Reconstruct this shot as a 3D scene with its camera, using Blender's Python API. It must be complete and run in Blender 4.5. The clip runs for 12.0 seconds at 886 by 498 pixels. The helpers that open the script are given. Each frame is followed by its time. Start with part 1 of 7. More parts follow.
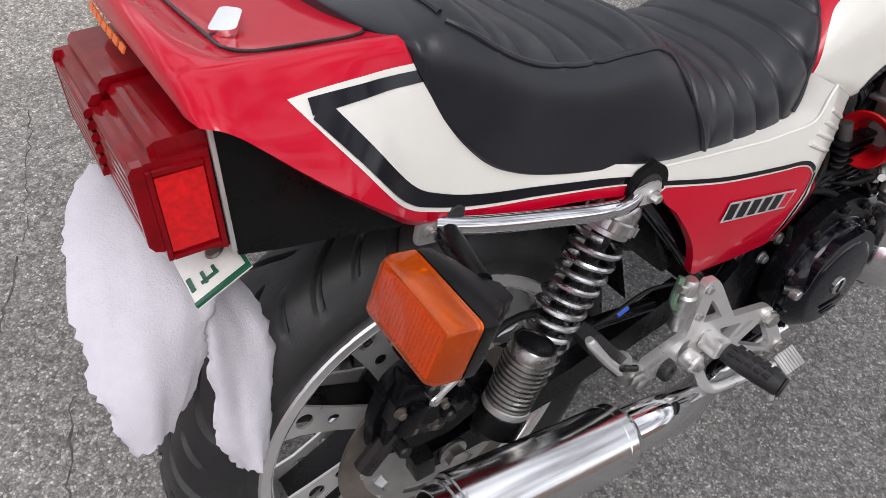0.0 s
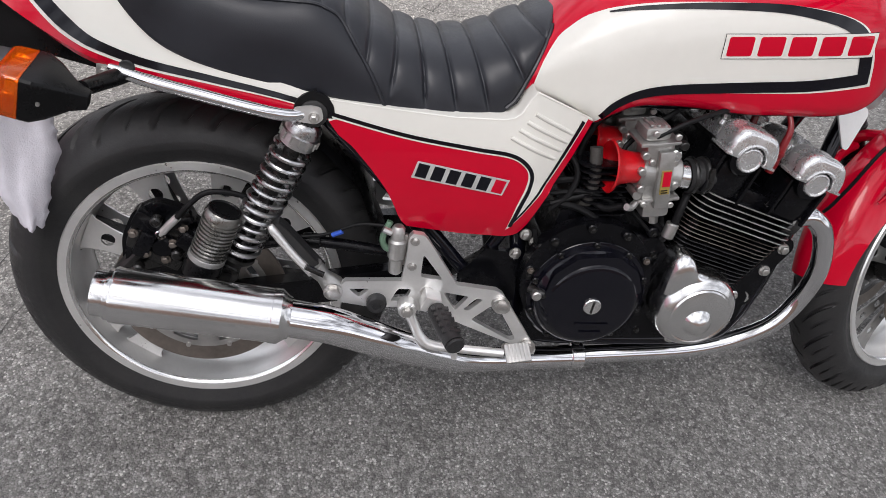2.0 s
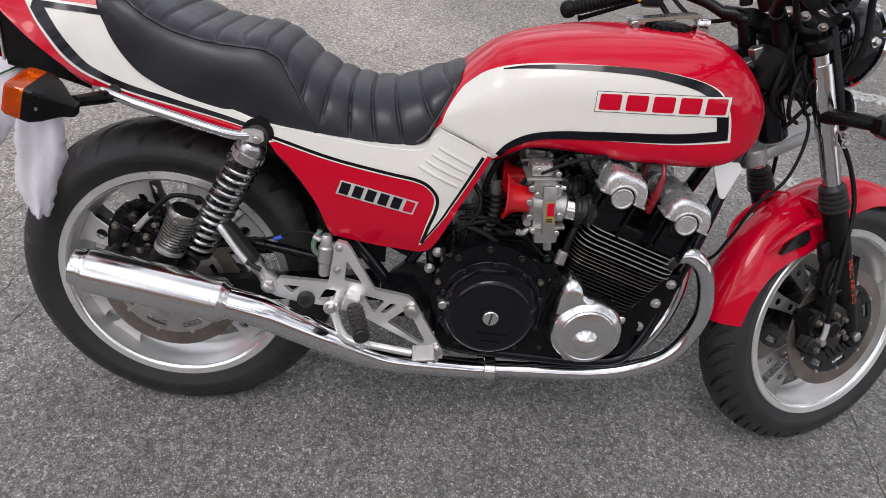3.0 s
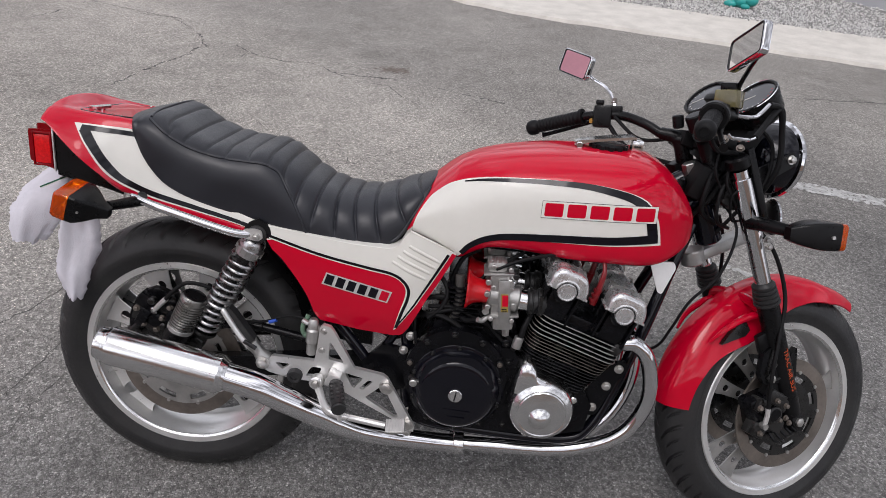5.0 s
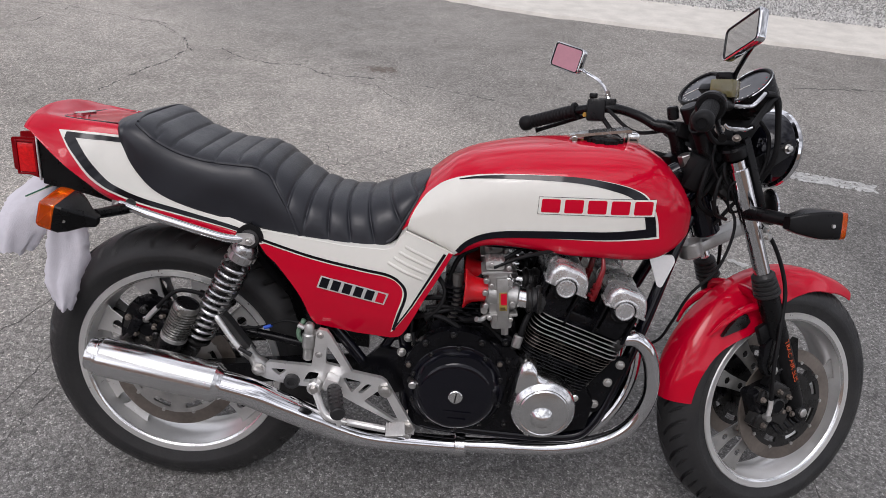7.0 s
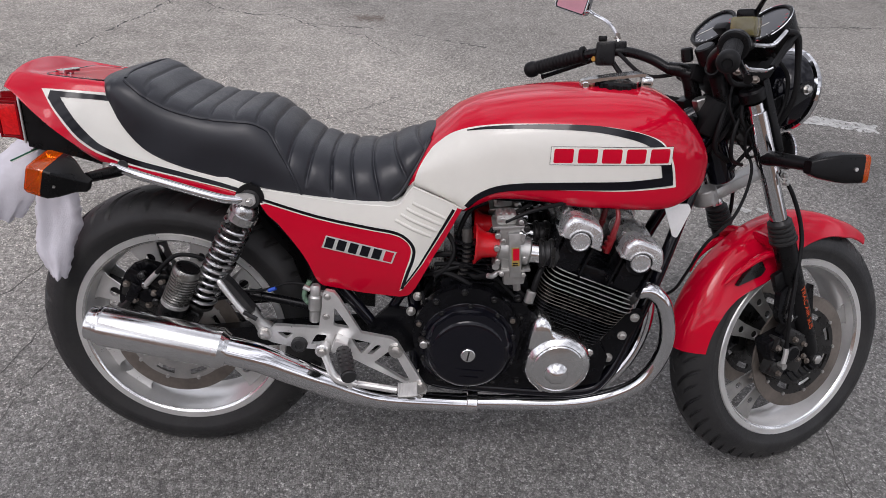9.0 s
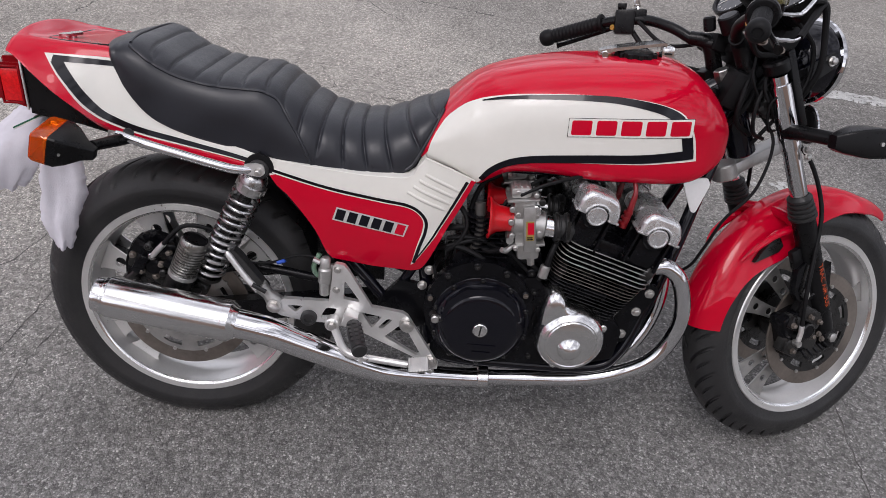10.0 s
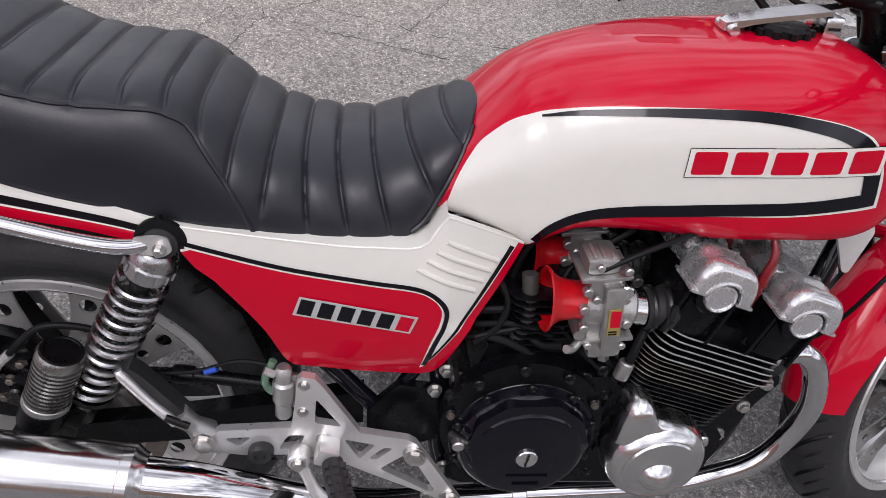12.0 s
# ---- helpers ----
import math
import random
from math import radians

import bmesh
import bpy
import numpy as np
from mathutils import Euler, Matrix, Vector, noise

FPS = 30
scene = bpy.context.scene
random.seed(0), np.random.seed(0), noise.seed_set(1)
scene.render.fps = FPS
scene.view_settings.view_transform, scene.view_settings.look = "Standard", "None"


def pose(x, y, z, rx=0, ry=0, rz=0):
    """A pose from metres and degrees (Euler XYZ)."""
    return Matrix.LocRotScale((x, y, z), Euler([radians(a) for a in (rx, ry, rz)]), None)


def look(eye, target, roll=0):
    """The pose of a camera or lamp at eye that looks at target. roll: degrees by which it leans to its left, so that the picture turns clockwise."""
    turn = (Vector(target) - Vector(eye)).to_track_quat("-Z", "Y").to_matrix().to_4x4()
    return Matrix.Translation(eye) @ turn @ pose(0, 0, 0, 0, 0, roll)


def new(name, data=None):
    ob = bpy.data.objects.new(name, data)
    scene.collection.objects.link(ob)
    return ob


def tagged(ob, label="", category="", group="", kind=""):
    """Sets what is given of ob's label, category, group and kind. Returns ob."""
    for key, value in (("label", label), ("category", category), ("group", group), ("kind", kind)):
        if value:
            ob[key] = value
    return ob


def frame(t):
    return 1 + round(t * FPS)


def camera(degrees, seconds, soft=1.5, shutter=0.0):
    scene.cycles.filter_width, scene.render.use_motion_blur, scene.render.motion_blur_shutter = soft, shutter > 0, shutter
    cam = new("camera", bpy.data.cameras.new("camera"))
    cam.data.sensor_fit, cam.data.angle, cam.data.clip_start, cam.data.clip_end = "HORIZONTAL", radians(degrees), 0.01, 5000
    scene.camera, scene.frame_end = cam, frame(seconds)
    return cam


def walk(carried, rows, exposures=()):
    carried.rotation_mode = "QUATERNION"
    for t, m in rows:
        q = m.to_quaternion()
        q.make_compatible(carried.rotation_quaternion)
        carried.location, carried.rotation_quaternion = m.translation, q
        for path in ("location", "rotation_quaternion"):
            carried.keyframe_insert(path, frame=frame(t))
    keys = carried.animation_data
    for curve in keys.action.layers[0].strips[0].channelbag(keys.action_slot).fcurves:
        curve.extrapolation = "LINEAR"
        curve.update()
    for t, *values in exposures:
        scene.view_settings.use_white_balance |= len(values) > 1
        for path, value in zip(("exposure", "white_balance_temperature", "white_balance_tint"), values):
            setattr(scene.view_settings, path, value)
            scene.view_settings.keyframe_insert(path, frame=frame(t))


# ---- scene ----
cam = camera(64.3, 12.0, soft=0.5)
PATH = [
    (0, (-0.335, -0.338, 1.244), (0.531, 0.674, -0.248), 11.4),
    (0.5, (-0.342, -0.545, 1.2), (0.287, 0.547, -0.353), 10.0),
    (1, (-0.104, -0.657, 1.167), (0.372, 0.525, -0.374), 8.5),
    (1.5, (0.147, -0.766, 1.261), (0.516, 0.559, -0.19), 7.6),
    (2, (0.265, -0.919, 1.322), (0.526, 0.514, -0.048), 7.2),
    (2.5, (0.464, -1.045, 1.355), (0.63, 0.464, 0.053), 7.0),
    (3, (0.518, -1.164, 1.404), (0.598, 0.411, 0.174), 6.7),
    (3.5, (0.615, -1.255, 1.49), (0.637, 0.368, 0.322), 6.4),
    (3.7, (0.637, -1.266, 1.518), (0.656, 0.368, 0.365), 6.5),
    (5.3, (0.649, -1.335, 1.545), (0.606, 0.383, 0.523), 5.1),
    (5.5, (0.647, -1.334, 1.543), (0.606, 0.388, 0.525), 5.0),
    (6, (0.644, -1.329, 1.539), (0.613, 0.395, 0.527), 4.8),
    (6.5, (0.642, -1.321, 1.537), (0.621, 0.399, 0.516), 4.5),
    (7, (0.638, -1.31, 1.533), (0.626, 0.399, 0.494), 4.1),
    (7.2, (0.641, -1.308, 1.53), (0.628, 0.395, 0.482), 3.9),
    (8.8, (0.594, -1.263, 1.511), (0.619, 0.38, 0.372), 3.2),
    (9, (0.595, -1.261, 1.508), (0.622, 0.375, 0.357), 3.2),
    (9.5, (0.6, -1.254, 1.507), (0.632, 0.359, 0.325), 3.4),
    (10, (0.57, -1.234, 1.493), (0.599, 0.353, 0.276), 3.8),
    (10.5, (0.529, -1.17, 1.449), (0.549, 0.382, 0.188), 4.5),
    (11, (0.585, -1.05, 1.409), (0.625, 0.46, 0.097), 5.5),
    (11.5, (0.489, -0.848, 1.342), (0.556, 0.636, 0.003), 6.4),
    (12, (0.447, -0.622, 1.337), (0.669, 0.786, -0.066), 7.3),
]
walk(cam, [(t, look(eye, target, roll)) for t, eye, target, roll in PATH], exposures=[(0.0, 0.2, 6350, 13.0), (1.5, 0.2, 6350, 13.0), (3.0, 0.1, 6350, 14.0), (5.5, -0.07, 6320, 15.0), (9.5, -0.03, 6300, 16.0), (10.5, 0.03, 6300, 17.0), (12.0, 0.08, 6280, 18.0)])
# exposure and light
world = bpy.data.worlds.new("overcast_sky")
scene.world = world
world.use_nodes = True
sky = world.node_tree.nodes.new("ShaderNodeTexSky")
sky.sky_type, sky.sun_disc = "NISHITA", False
SUN_EL, SUN_AZ = 58.0, 200.0
sky.sun_elevation, sky.sun_rotation = radians(SUN_EL), radians(SUN_AZ)
sky.air_density, sky.dust_density, sky.ozone_density = 1.0, 4.0, 1.0
wbg = world.node_tree.nodes["Background"]
whsv = world.node_tree.nodes.new("ShaderNodeHueSaturation")
whsv.inputs["Saturation"].default_value = 0.35
world.node_tree.links.new(sky.outputs[0], whsv.inputs["Color"])
# a closed layer of cloud evens the sky out
wveil = world.node_tree.nodes.new("ShaderNodeMix")
wveil.data_type = "RGBA"
wveil.inputs["Factor"].default_value = 0.55
wveil.inputs["B"].default_value = (7.0, 7.05, 7.2, 1)
world.node_tree.links.new(whsv.outputs[0], wveil.inputs["A"])
# cloud cover: broad and finer banks that lighten and darken the sky
wco = world.node_tree.nodes.new("ShaderNodeTexCoord")
wmap = world.node_tree.nodes.new("ShaderNodeMapping")
wmap.inputs["Scale"].default_value = (1.0, 1.0, 2.6)
wn = world.node_tree.nodes.new("ShaderNodeTexNoise")
wn.inputs["Scale"].default_value, wn.inputs["Detail"].default_value, wn.inputs["Roughness"].default_value = 2.4, 7, 0.55
wr = world.node_tree.nodes.new("ShaderNodeMapRange")
wr.inputs[1].default_value, wr.inputs[2].default_value, wr.inputs[3].default_value, wr.inputs[4].default_value = 0.40, 0.63, 0.38, 1.66
wmul = world.node_tree.nodes.new("ShaderNodeMix")
wmul.data_type, wmul.blend_type = "RGBA", "MULTIPLY"
wmul.inputs["Factor"].default_value = 1.0
world.node_tree.links.new(wco.outputs["Generated"], wmap.inputs["Vector"])
world.node_tree.links.new(wmap.outputs[0], wn.inputs["Vector"])
world.node_tree.links.new(wn.outputs["Fac"], wr.inputs[0])
world.node_tree.links.new(wveil.outputs["Result"], wmul.inputs["A"])
world.node_tree.links.new(wr.outputs[0], wmul.inputs["B"])
world.node_tree.links.new(wmul.outputs["Result"], wbg.inputs["Color"])
wbg.inputs["Strength"].default_value = 0.165
sun = new("sun", bpy.data.lights.new("sun", "SUN"))
sun.data.energy, sun.data.angle, sun.data.color = 0.8, radians(25), (1.0, 0.97, 0.93)
az, el = radians(SUN_AZ), radians(SUN_EL)
sun_dir = Vector((math.sin(az) * math.cos(el), math.cos(az) * math.cos(el), math.sin(el)))
sun.matrix_world = look(sun_dir * 30, (0, 0, 0))


# ---- materials ----
def material(name, color, rough=0.5, metal=0.0, coat=0.0, var=0.0, scale=20.0, bump=0.0, bump_scale=200.0, rough_var=0.0,
             color2=None, spec=0.5, coat_rough=0.03, grain=0.0):
    """A principled material with two scales of variation in colour and roughness, and fine relief."""
    m = bpy.data.materials.new(name)
    m.use_nodes = True
    nt = m.node_tree
    p = nt.nodes["Principled BSDF"]
    p.inputs["Base Color"].default_value = (*color, 1)
    p.inputs["Roughness"].default_value = rough
    p.inputs["Metallic"].default_value = metal
    p.inputs["Coat Weight"].default_value = coat
    p.inputs["Coat Roughness"].default_value = coat_rough
    p.inputs["Specular IOR Level"].default_value = spec
    co = nt.nodes.new("ShaderNodeTexCoord")
    if var or color2 or rough_var:
        a = nt.nodes.new("ShaderNodeTexNoise")
        a.inputs["Scale"].default_value, a.inputs["Detail"].default_value = scale, 6
        b = nt.nodes.new("ShaderNodeTexNoise")
        b.inputs["Scale"].default_value, b.inputs["Detail"].default_value = scale * 9, 3
        mix = nt.nodes.new("ShaderNodeMath")
        mix.operation = "MULTIPLY_ADD"
        mix.inputs[1].default_value = 0.4
        nt.links.new(co.outputs["Object"], a.inputs["Vector"])
        nt.links.new(co.outputs["Object"], b.inputs["Vector"])
        nt.links.new(b.outputs["Fac"], mix.inputs[0])
        nt.links.new(a.outputs["Fac"], mix.inputs[2])
        if var or color2:
            ramp = nt.nodes.new("ShaderNodeValToRGB")
            lo = color2 if color2 else tuple(c * (1 - var) for c in color)
            hi = color if color2 else tuple(min(1, c * (1 + var)) for c in color)
            ramp.color_ramp.elements[0].position, ramp.color_ramp.elements[1].position = 0.5, 0.9
            ramp.color_ramp.elements[0].color, ramp.color_ramp.elements[1].color = (*lo, 1), (*hi, 1)
            nt.links.new(mix.outputs[0], ramp.inputs[0])
            nt.links.new(ramp.outputs[0], p.inputs["Base Color"])
        if rough_var:
            mr = nt.nodes.new("ShaderNodeMapRange")
            mr.inputs[1].default_value, mr.inputs[2].default_value = 0.45, 0.95
            mr.inputs[3].default_value, mr.inputs[4].default_value = max(0.02, rough - rough_var), min(1, rough + rough_var)
            nt.links.new(mix.outputs[0], mr.inputs[0])
            nt.links.new(mr.outputs[0], p.inputs["Roughness"])
    if bump:
        n = nt.nodes.new("ShaderNodeTexNoise")
        n.inputs["Scale"].default_value, n.inputs["Detail"].default_value = bump_scale, 4
        bn = nt.nodes.new("ShaderNodeBump")
        bn.inputs["Strength"].default_value, bn.inputs["Distance"].default_value = bump, 0.002
        nt.links.new(co.outputs["Object"], n.inputs["Vector"])
        nt.links.new(n.outputs["Fac"], bn.inputs["Height"])
        nt.links.new(bn.outputs[0], p.inputs["Normal"])
    return m


RED = material("red_paint", (0.50, 0.0006, 0.019), 0.5, 0, 0.72, var=0.04, scale=6, spec=0.03, coat_rough=0.012)
WHITE = material("white_paint", (0.70, 0.685, 0.63), 0.35, 0, 0.5, var=0.03, scale=5, spec=0.2)
BLACK_PAINT = material("black_gloss_paint", (0.004, 0.004, 0.007), 0.09, 0, 0.0, rough_var=0.04, scale=8, spec=0.36)
ENGINE_BLACK = material("engine_black_paint", (0.0035, 0.0035, 0.0045), 0.25, 0, 0.0, var=0.3, scale=30, rough_var=0.09, bump=0.10, bump_scale=300, spec=0.20)
DARK = material("dark_grimy_steel", (0.010, 0.0096, 0.0092), 0.30, 0.0, 0, var=0.4, scale=35, rough_var=0.12, bump=0.15, bump_scale=250, spec=0.45)
PLASTIC = material("black_plastic", (0.005, 0.005, 0.0055), 0.30, 0, 0, var=0.2, scale=25, rough_var=0.1, bump=0.12, bump_scale=600, spec=0.20)
RUBBER = material("rubber", (0.016, 0.016, 0.017), 0.45, 0, 0, var=0.3, scale=14, rough_var=0.12, bump=0.25, bump_scale=350, color2=(0.026, 0.0257, 0.0255), spec=0.36)
VINYL = material("black_vinyl", (0.0125, 0.0135, 0.0180), 0.37, 0, 0, var=0.15, scale=12, rough_var=0.08, bump=0.12, bump_scale=900, spec=0.46)
CHROME = material("chrome", (0.70, 0.70, 0.71), 0.06, 1, 0, rough_var=0.02, scale=14)
STEEL = material("brushed_stainless", (0.72, 0.72, 0.72), 0.17, 1, 0, var=0.02, scale=18, rough_var=0.03)
ALLOY = material("satin_aluminium", (0.74, 0.735, 0.72), 0.33, 0.74, 0, var=0.05, scale=22, rough_var=0.06, bump=0.05, bump_scale=300)
CAST = material("cast_aluminium", (0.44, 0.435, 0.42), 0.40, 0.85, 0, var=0.12, scale=40, rough_var=0.10, bump=0.25, bump_scale=220)
COVER_METAL = material("dull_polished_casting", (0.70, 0.70, 0.70), 0.27, 0.80, 0, var=0.06, scale=40, rough_var=0.06, bump=0.06, bump_scale=160)
POLISHED = material("polished_aluminium", (0.82, 0.82, 0.81), 0.19, 1, 0, var=0.05, scale=25, rough_var=0.04)
DISC = material("worn_disc_steel", (0.215, 0.188, 0.165), 0.40, 0.75, 0, var=0.25, scale=12, rough_var=0.12)
AMBER = material("amber_lens", (0.92, 0.15, 0.002), 0.04, 0, 0.3, var=0.04, scale=60, spec=0.4)
AMBER.node_tree.nodes["Principled BSDF"].inputs["Transmission Weight"].default_value = 0.75
AMBER.node_tree.nodes["Principled BSDF"].inputs["IOR"].default_value = 1.35
AMBER_RIB = material("amber_lens_rib", (0.75, 0.115, 0.002), 0.25, 0, 0.3, var=0.10, scale=60, spec=0.3)
RED_LENS = material("red_lens", (0.20, 0.0006, 0.004), 0.3, 0, 0.6, var=0.25, scale=30, spec=0.02)
CLOTH = material("white_terry_cloth", (0.62, 0.605, 0.65), 0.95, 0, 0, var=0.06, scale=9, bump=0.45, bump_scale=420, spec=0.1)
BOLT = material("zinc_bolt", (0.55, 0.54, 0.52), 0.35, 0.95, 0, var=0.2, scale=60)
HOSE = material("black_rubber_hose", (0.005, 0.005, 0.0055), 0.55, 0, 0, var=0.2, scale=40, spec=0.2)
RED_SILICONE = material("red_anodised", (0.50, 0.002, 0.007), 0.35, 0.0, 0.45, var=0.12, scale=30)


# ---- mesh helpers ----
def part(name, bm, mat, parent=None, label="", sharp=35):
    me = bpy.data.meshes.new(name)
    bmesh.ops.recalc_face_normals(bm, faces=bm.faces)
    bm.to_mesh(me)
    bm.free()
    me.polygons.foreach_set("use_smooth", [True] * len(me.polygons))
    if sharp:
        me.set_sharp_from_angle(angle=radians(sharp))
    me.materials.append(mat)
    ob = new(name, me)
    ob.parent = parent
    if label:
        tagged(ob, label)
    return ob


def merge(bm, *others):
    for o in others:
        me = bpy.data.meshes.new("tmp")
        o.to_mesh(me)
        o.free()
        bm.from_mesh(me)
        bpy.data.meshes.remove(me)
    return bm


def moved(bm, m):
    bmesh.ops.transform(bm, matrix=m, verts=bm.verts)
    return bm


def box(c, size, bevel=0.0, rot=(0, 0, 0), seg=2):
    bm = bmesh.new()
    bmesh.ops.create_cube(bm, size=1)
    bmesh.ops.scale(bm, vec=size, verts=bm.verts)
    if bevel:
        bmesh.ops.bevel(bm, geom=bm.edges[:], offset=bevel, segments=seg, affect="EDGES", profile=0.6)
    return moved(bm, pose(*c, *rot))


def frame_to(axis):
    return Vector(axis).normalized().to_track_quat("Z", "Y").to_matrix().to_4x4()


def lathe(profile, origin=(0, 0, 0), axis=(0, 0, 1), seg=32, closed=False):
    """profile: (radius, height) pairs turned round the axis."""
    bm = bmesh.new()
    rings = []
    for r, h in profile:
        if r < 1e-6:
            rings.append([bm.verts.new((0, 0, h))])
        else:
            rings.append([bm.verts.new((r * math.cos(2 * math.pi * k / seg), r * math.sin(2 * math.pi * k / seg), h)) for k in range(seg)])
    pairs = list(zip(rings, rings[1:])) + ([(rings[-1], rings[0])] if closed else [])
    for a, b in pairs:
        for k in range(seg):
            j = (k + 1) % seg
            if len(a) == 1 and len(b) > 1:
                bm.faces.new((a[0], b[k], b[j]))
            elif len(b) == 1 and len(a) > 1:
                bm.faces.new((a[k], a[j], b[0]))
            elif len(a) > 1:
                bm.faces.new((a[k], a[j], b[j], b[k]))
    return moved(bm, Matrix.Translation(origin) @ frame_to(axis))


def cyl(p, q, r, r2=None, seg=20, bevel=0.0):
    p, q = Vector(p), Vector(q)
    h = (q - p).length
    r2 = r if r2 is None else r2
    b = min(bevel, r * 0.45, r2 * 0.45, h * 0.45)
    prof = [(0, 0), (r - b, 0), (r, b), (r2, h - b), (r2 - b, h), (0, h)] if b else [(0, 0), (r, 0), (r2, h), (0, h)]
    return lathe(prof, p, q - p, seg)


def smooth_path(pts, n=8):
    """Catmull-Rom through the points."""
    P = [Vector(p) for p in pts]
    P = [P[0] * 2 - P[1]] + P + [P[-1] * 2 - P[-2]]
    out = []
    for i in range(1, len(P) - 2):
        a, b, c, d = P[i - 1:i + 3]
        for k in range(n):
            t = k / n
            out.append(0.5 * ((2 * b) + (c - a) * t + (2 * a - 5 * b + 4 * c - d) * t * t + (3 * b - a - 3 * c + d) * t ** 3))
    return out + [P[-2]]


def tube(pts, r, seg=12, n=8, caps=True, wave=None):
    path = smooth_path(pts, n) if n > 1 else [Vector(p) for p in pts]
    m = len(path)
    bm = bmesh.new()
    rings = []
    up = Vector((0.13, 0.31, 0.94))
    for i, p in enumerate(path):
        d = (path[min(i + 1, m - 1)] - path[max(i - 1, 0)]).normalized()
        u = (up - d * up.dot(d)).normalized()
        up = u
        v = d.cross(u)
        f = i / (m - 1)
        rr = r
        if isinstance(r, (list, tuple)):
            g = f * (len(r) - 1)
            k = min(int(g), len(r) - 2)
            rr = r[k] + (r[k + 1] - r[k]) * (g - k)
        rings.append([bm.verts.new(p + (u * math.cos(2 * math.pi * k / seg) + v * math.sin(2 * math.pi * k / seg)) * rr) for k in range(seg)])
    for a, b in zip(rings, rings[1:]):
        for k in range(seg):
            j = (k + 1) % seg
            bm.faces.new((a[k], a[j], b[j], b[k]))
    if caps:
        bm.faces.new(rings[0][::-1])
        bm.faces.new(rings[-1])
    return bm


def loft(sections, cap=True, closed=True):
    bm = bmesh.new()
    rings = [[bm.verts.new(p) for p in s] for s in sections]
    n = len(rings[0])
    for a, b in zip(rings, rings[1:]):
        for k in range(n if closed else n - 1):
            j = (k + 1) % n
            bm.faces.new((a[k], a[j], b[j], b[k]))
    if cap:
        bm.faces.new(rings[0][::-1])
        bm.faces.new(rings[-1])
    return bm


def lerp_table(table, x):
    """Smooth interpolation of rows (x, a, b, ...) at x."""
    if x <= table[0][0]:
        return table[0][1:]
    for i in range(len(table) - 1):
        if x <= table[i + 1][0]:
            p0, p1, p2, p3 = table[max(i - 1, 0)], table[i], table[i + 1], table[min(i + 2, len(table) - 1)]
            h = p2[0] - p1[0]
            t = (x - p1[0]) / h
            res = []
            for k in range(1, len(p1)):
                s0 = (p2[k] - p0[k]) / max(p2[0] - p0[0], 1e-6)
                s1 = (p3[k] - p1[k]) / max(p3[0] - p1[0], 1e-6)
                res.append((2 * t ** 3 - 3 * t * t + 1) * p1[k] + (t ** 3 - 2 * t * t + t) * h * s0
                           + (-2 * t ** 3 + 3 * t * t) * p2[k] + (t ** 3 - t * t) * h * s1)
            return res
    return table[-1][1:]


def flat(outline, step=0.0, holes=()):
    """A flat polygon in the x-z plane, cut to a grid of that step."""
    bm = bmesh.new()
    edges = []
    for loop in (outline, *holes):
        loop = [p for i, p in enumerate(loop) if math.dist(p, loop[i - 1]) > 1e-5]
        vs = [bm.verts.new((x, 0, z)) for x, z in loop]
        edges += [bm.edges.new((vs[i], vs[(i + 1) % len(vs)])) for i in range(len(vs))]
    bmesh.ops.triangle_fill(bm, edges=edges, use_beauty=True)
    if step:
        for ax in (0, 2):
            lo, hi = min(v.co[ax] for v in bm.verts), max(v.co[ax] for v in bm.verts)
            no = Vector((1, 0, 0)) if ax == 0 else Vector((0, 0, 1))
            k = math.floor(lo / step) + 1
            while k * step < hi:
                bmesh.ops.bisect_plane(bm, geom=bm.verts[:] + bm.edges[:] + bm.faces[:], plane_co=no * (k * step), plane_no=no)
                k += 1
    return bm


def plate(outline, y0, y1, holes=(), step=0.0, yfun=None):
    """A polygon of the x-z plane with thickness from y0 to y1 (yfun(x, z) is added to both)."""
    bm = flat(outline, step, holes)
    bmesh.ops.translate(bm, vec=(0, y0, 0), verts=bm.verts)
    ret = bmesh.ops.extrude_face_region(bm, geom=bm.faces[:])
    vs = [g for g in ret["geom"] if isinstance(g, bmesh.types.BMVert)]
    bmesh.ops.translate(bm, vec=(0, y1 - y0, 0), verts=vs)
    if yfun:
        for v in bm.verts:
            v.co.y += yfun(v.co.x, v.co.z)
    return bm


def rounded(pts, r, n=4):
    """The polygon with its corners cut round."""
    out = []
    m = len(pts)
    for i in range(m):
        a, b, c = Vector(pts[i - 1]), Vector(pts[i]), Vector(pts[(i + 1) % m])
        d0, d1 = (a - b), (c - b)
        q = min(r, d0.length * 0.45, d1.length * 0.45)
        p0, p1 = b + d0.normalized() * q, b + d1.normalized() * q
        for k in range(n + 1):
            t = k / n
            out.append(tuple(p0 * (1 - t) ** 2 + b * 2 * t * (1 - t) + p1 * t * t))
    return out


def curve2(pts, n=6):
    return [(p.x, p.y) for p in smooth_path([(x, z, 0) for x, z in pts], n)]


def onto(bm, tree, side=-1, lift=0.0008):
    """Presses a flat polygon sideways onto a surface."""
    lost = []
    for v in bm.verts:
        hit = tree.ray_cast(Vector((v.co.x, side * 0.6, v.co.z)), Vector((0, -side, 0)))
        if hit[0]:
            v.co.y = hit[0].y + side * lift
        else:
            lost.append(v)
    if lost:
        bmesh.ops.delete(bm, geom=lost, context="VERTS")
    return bm


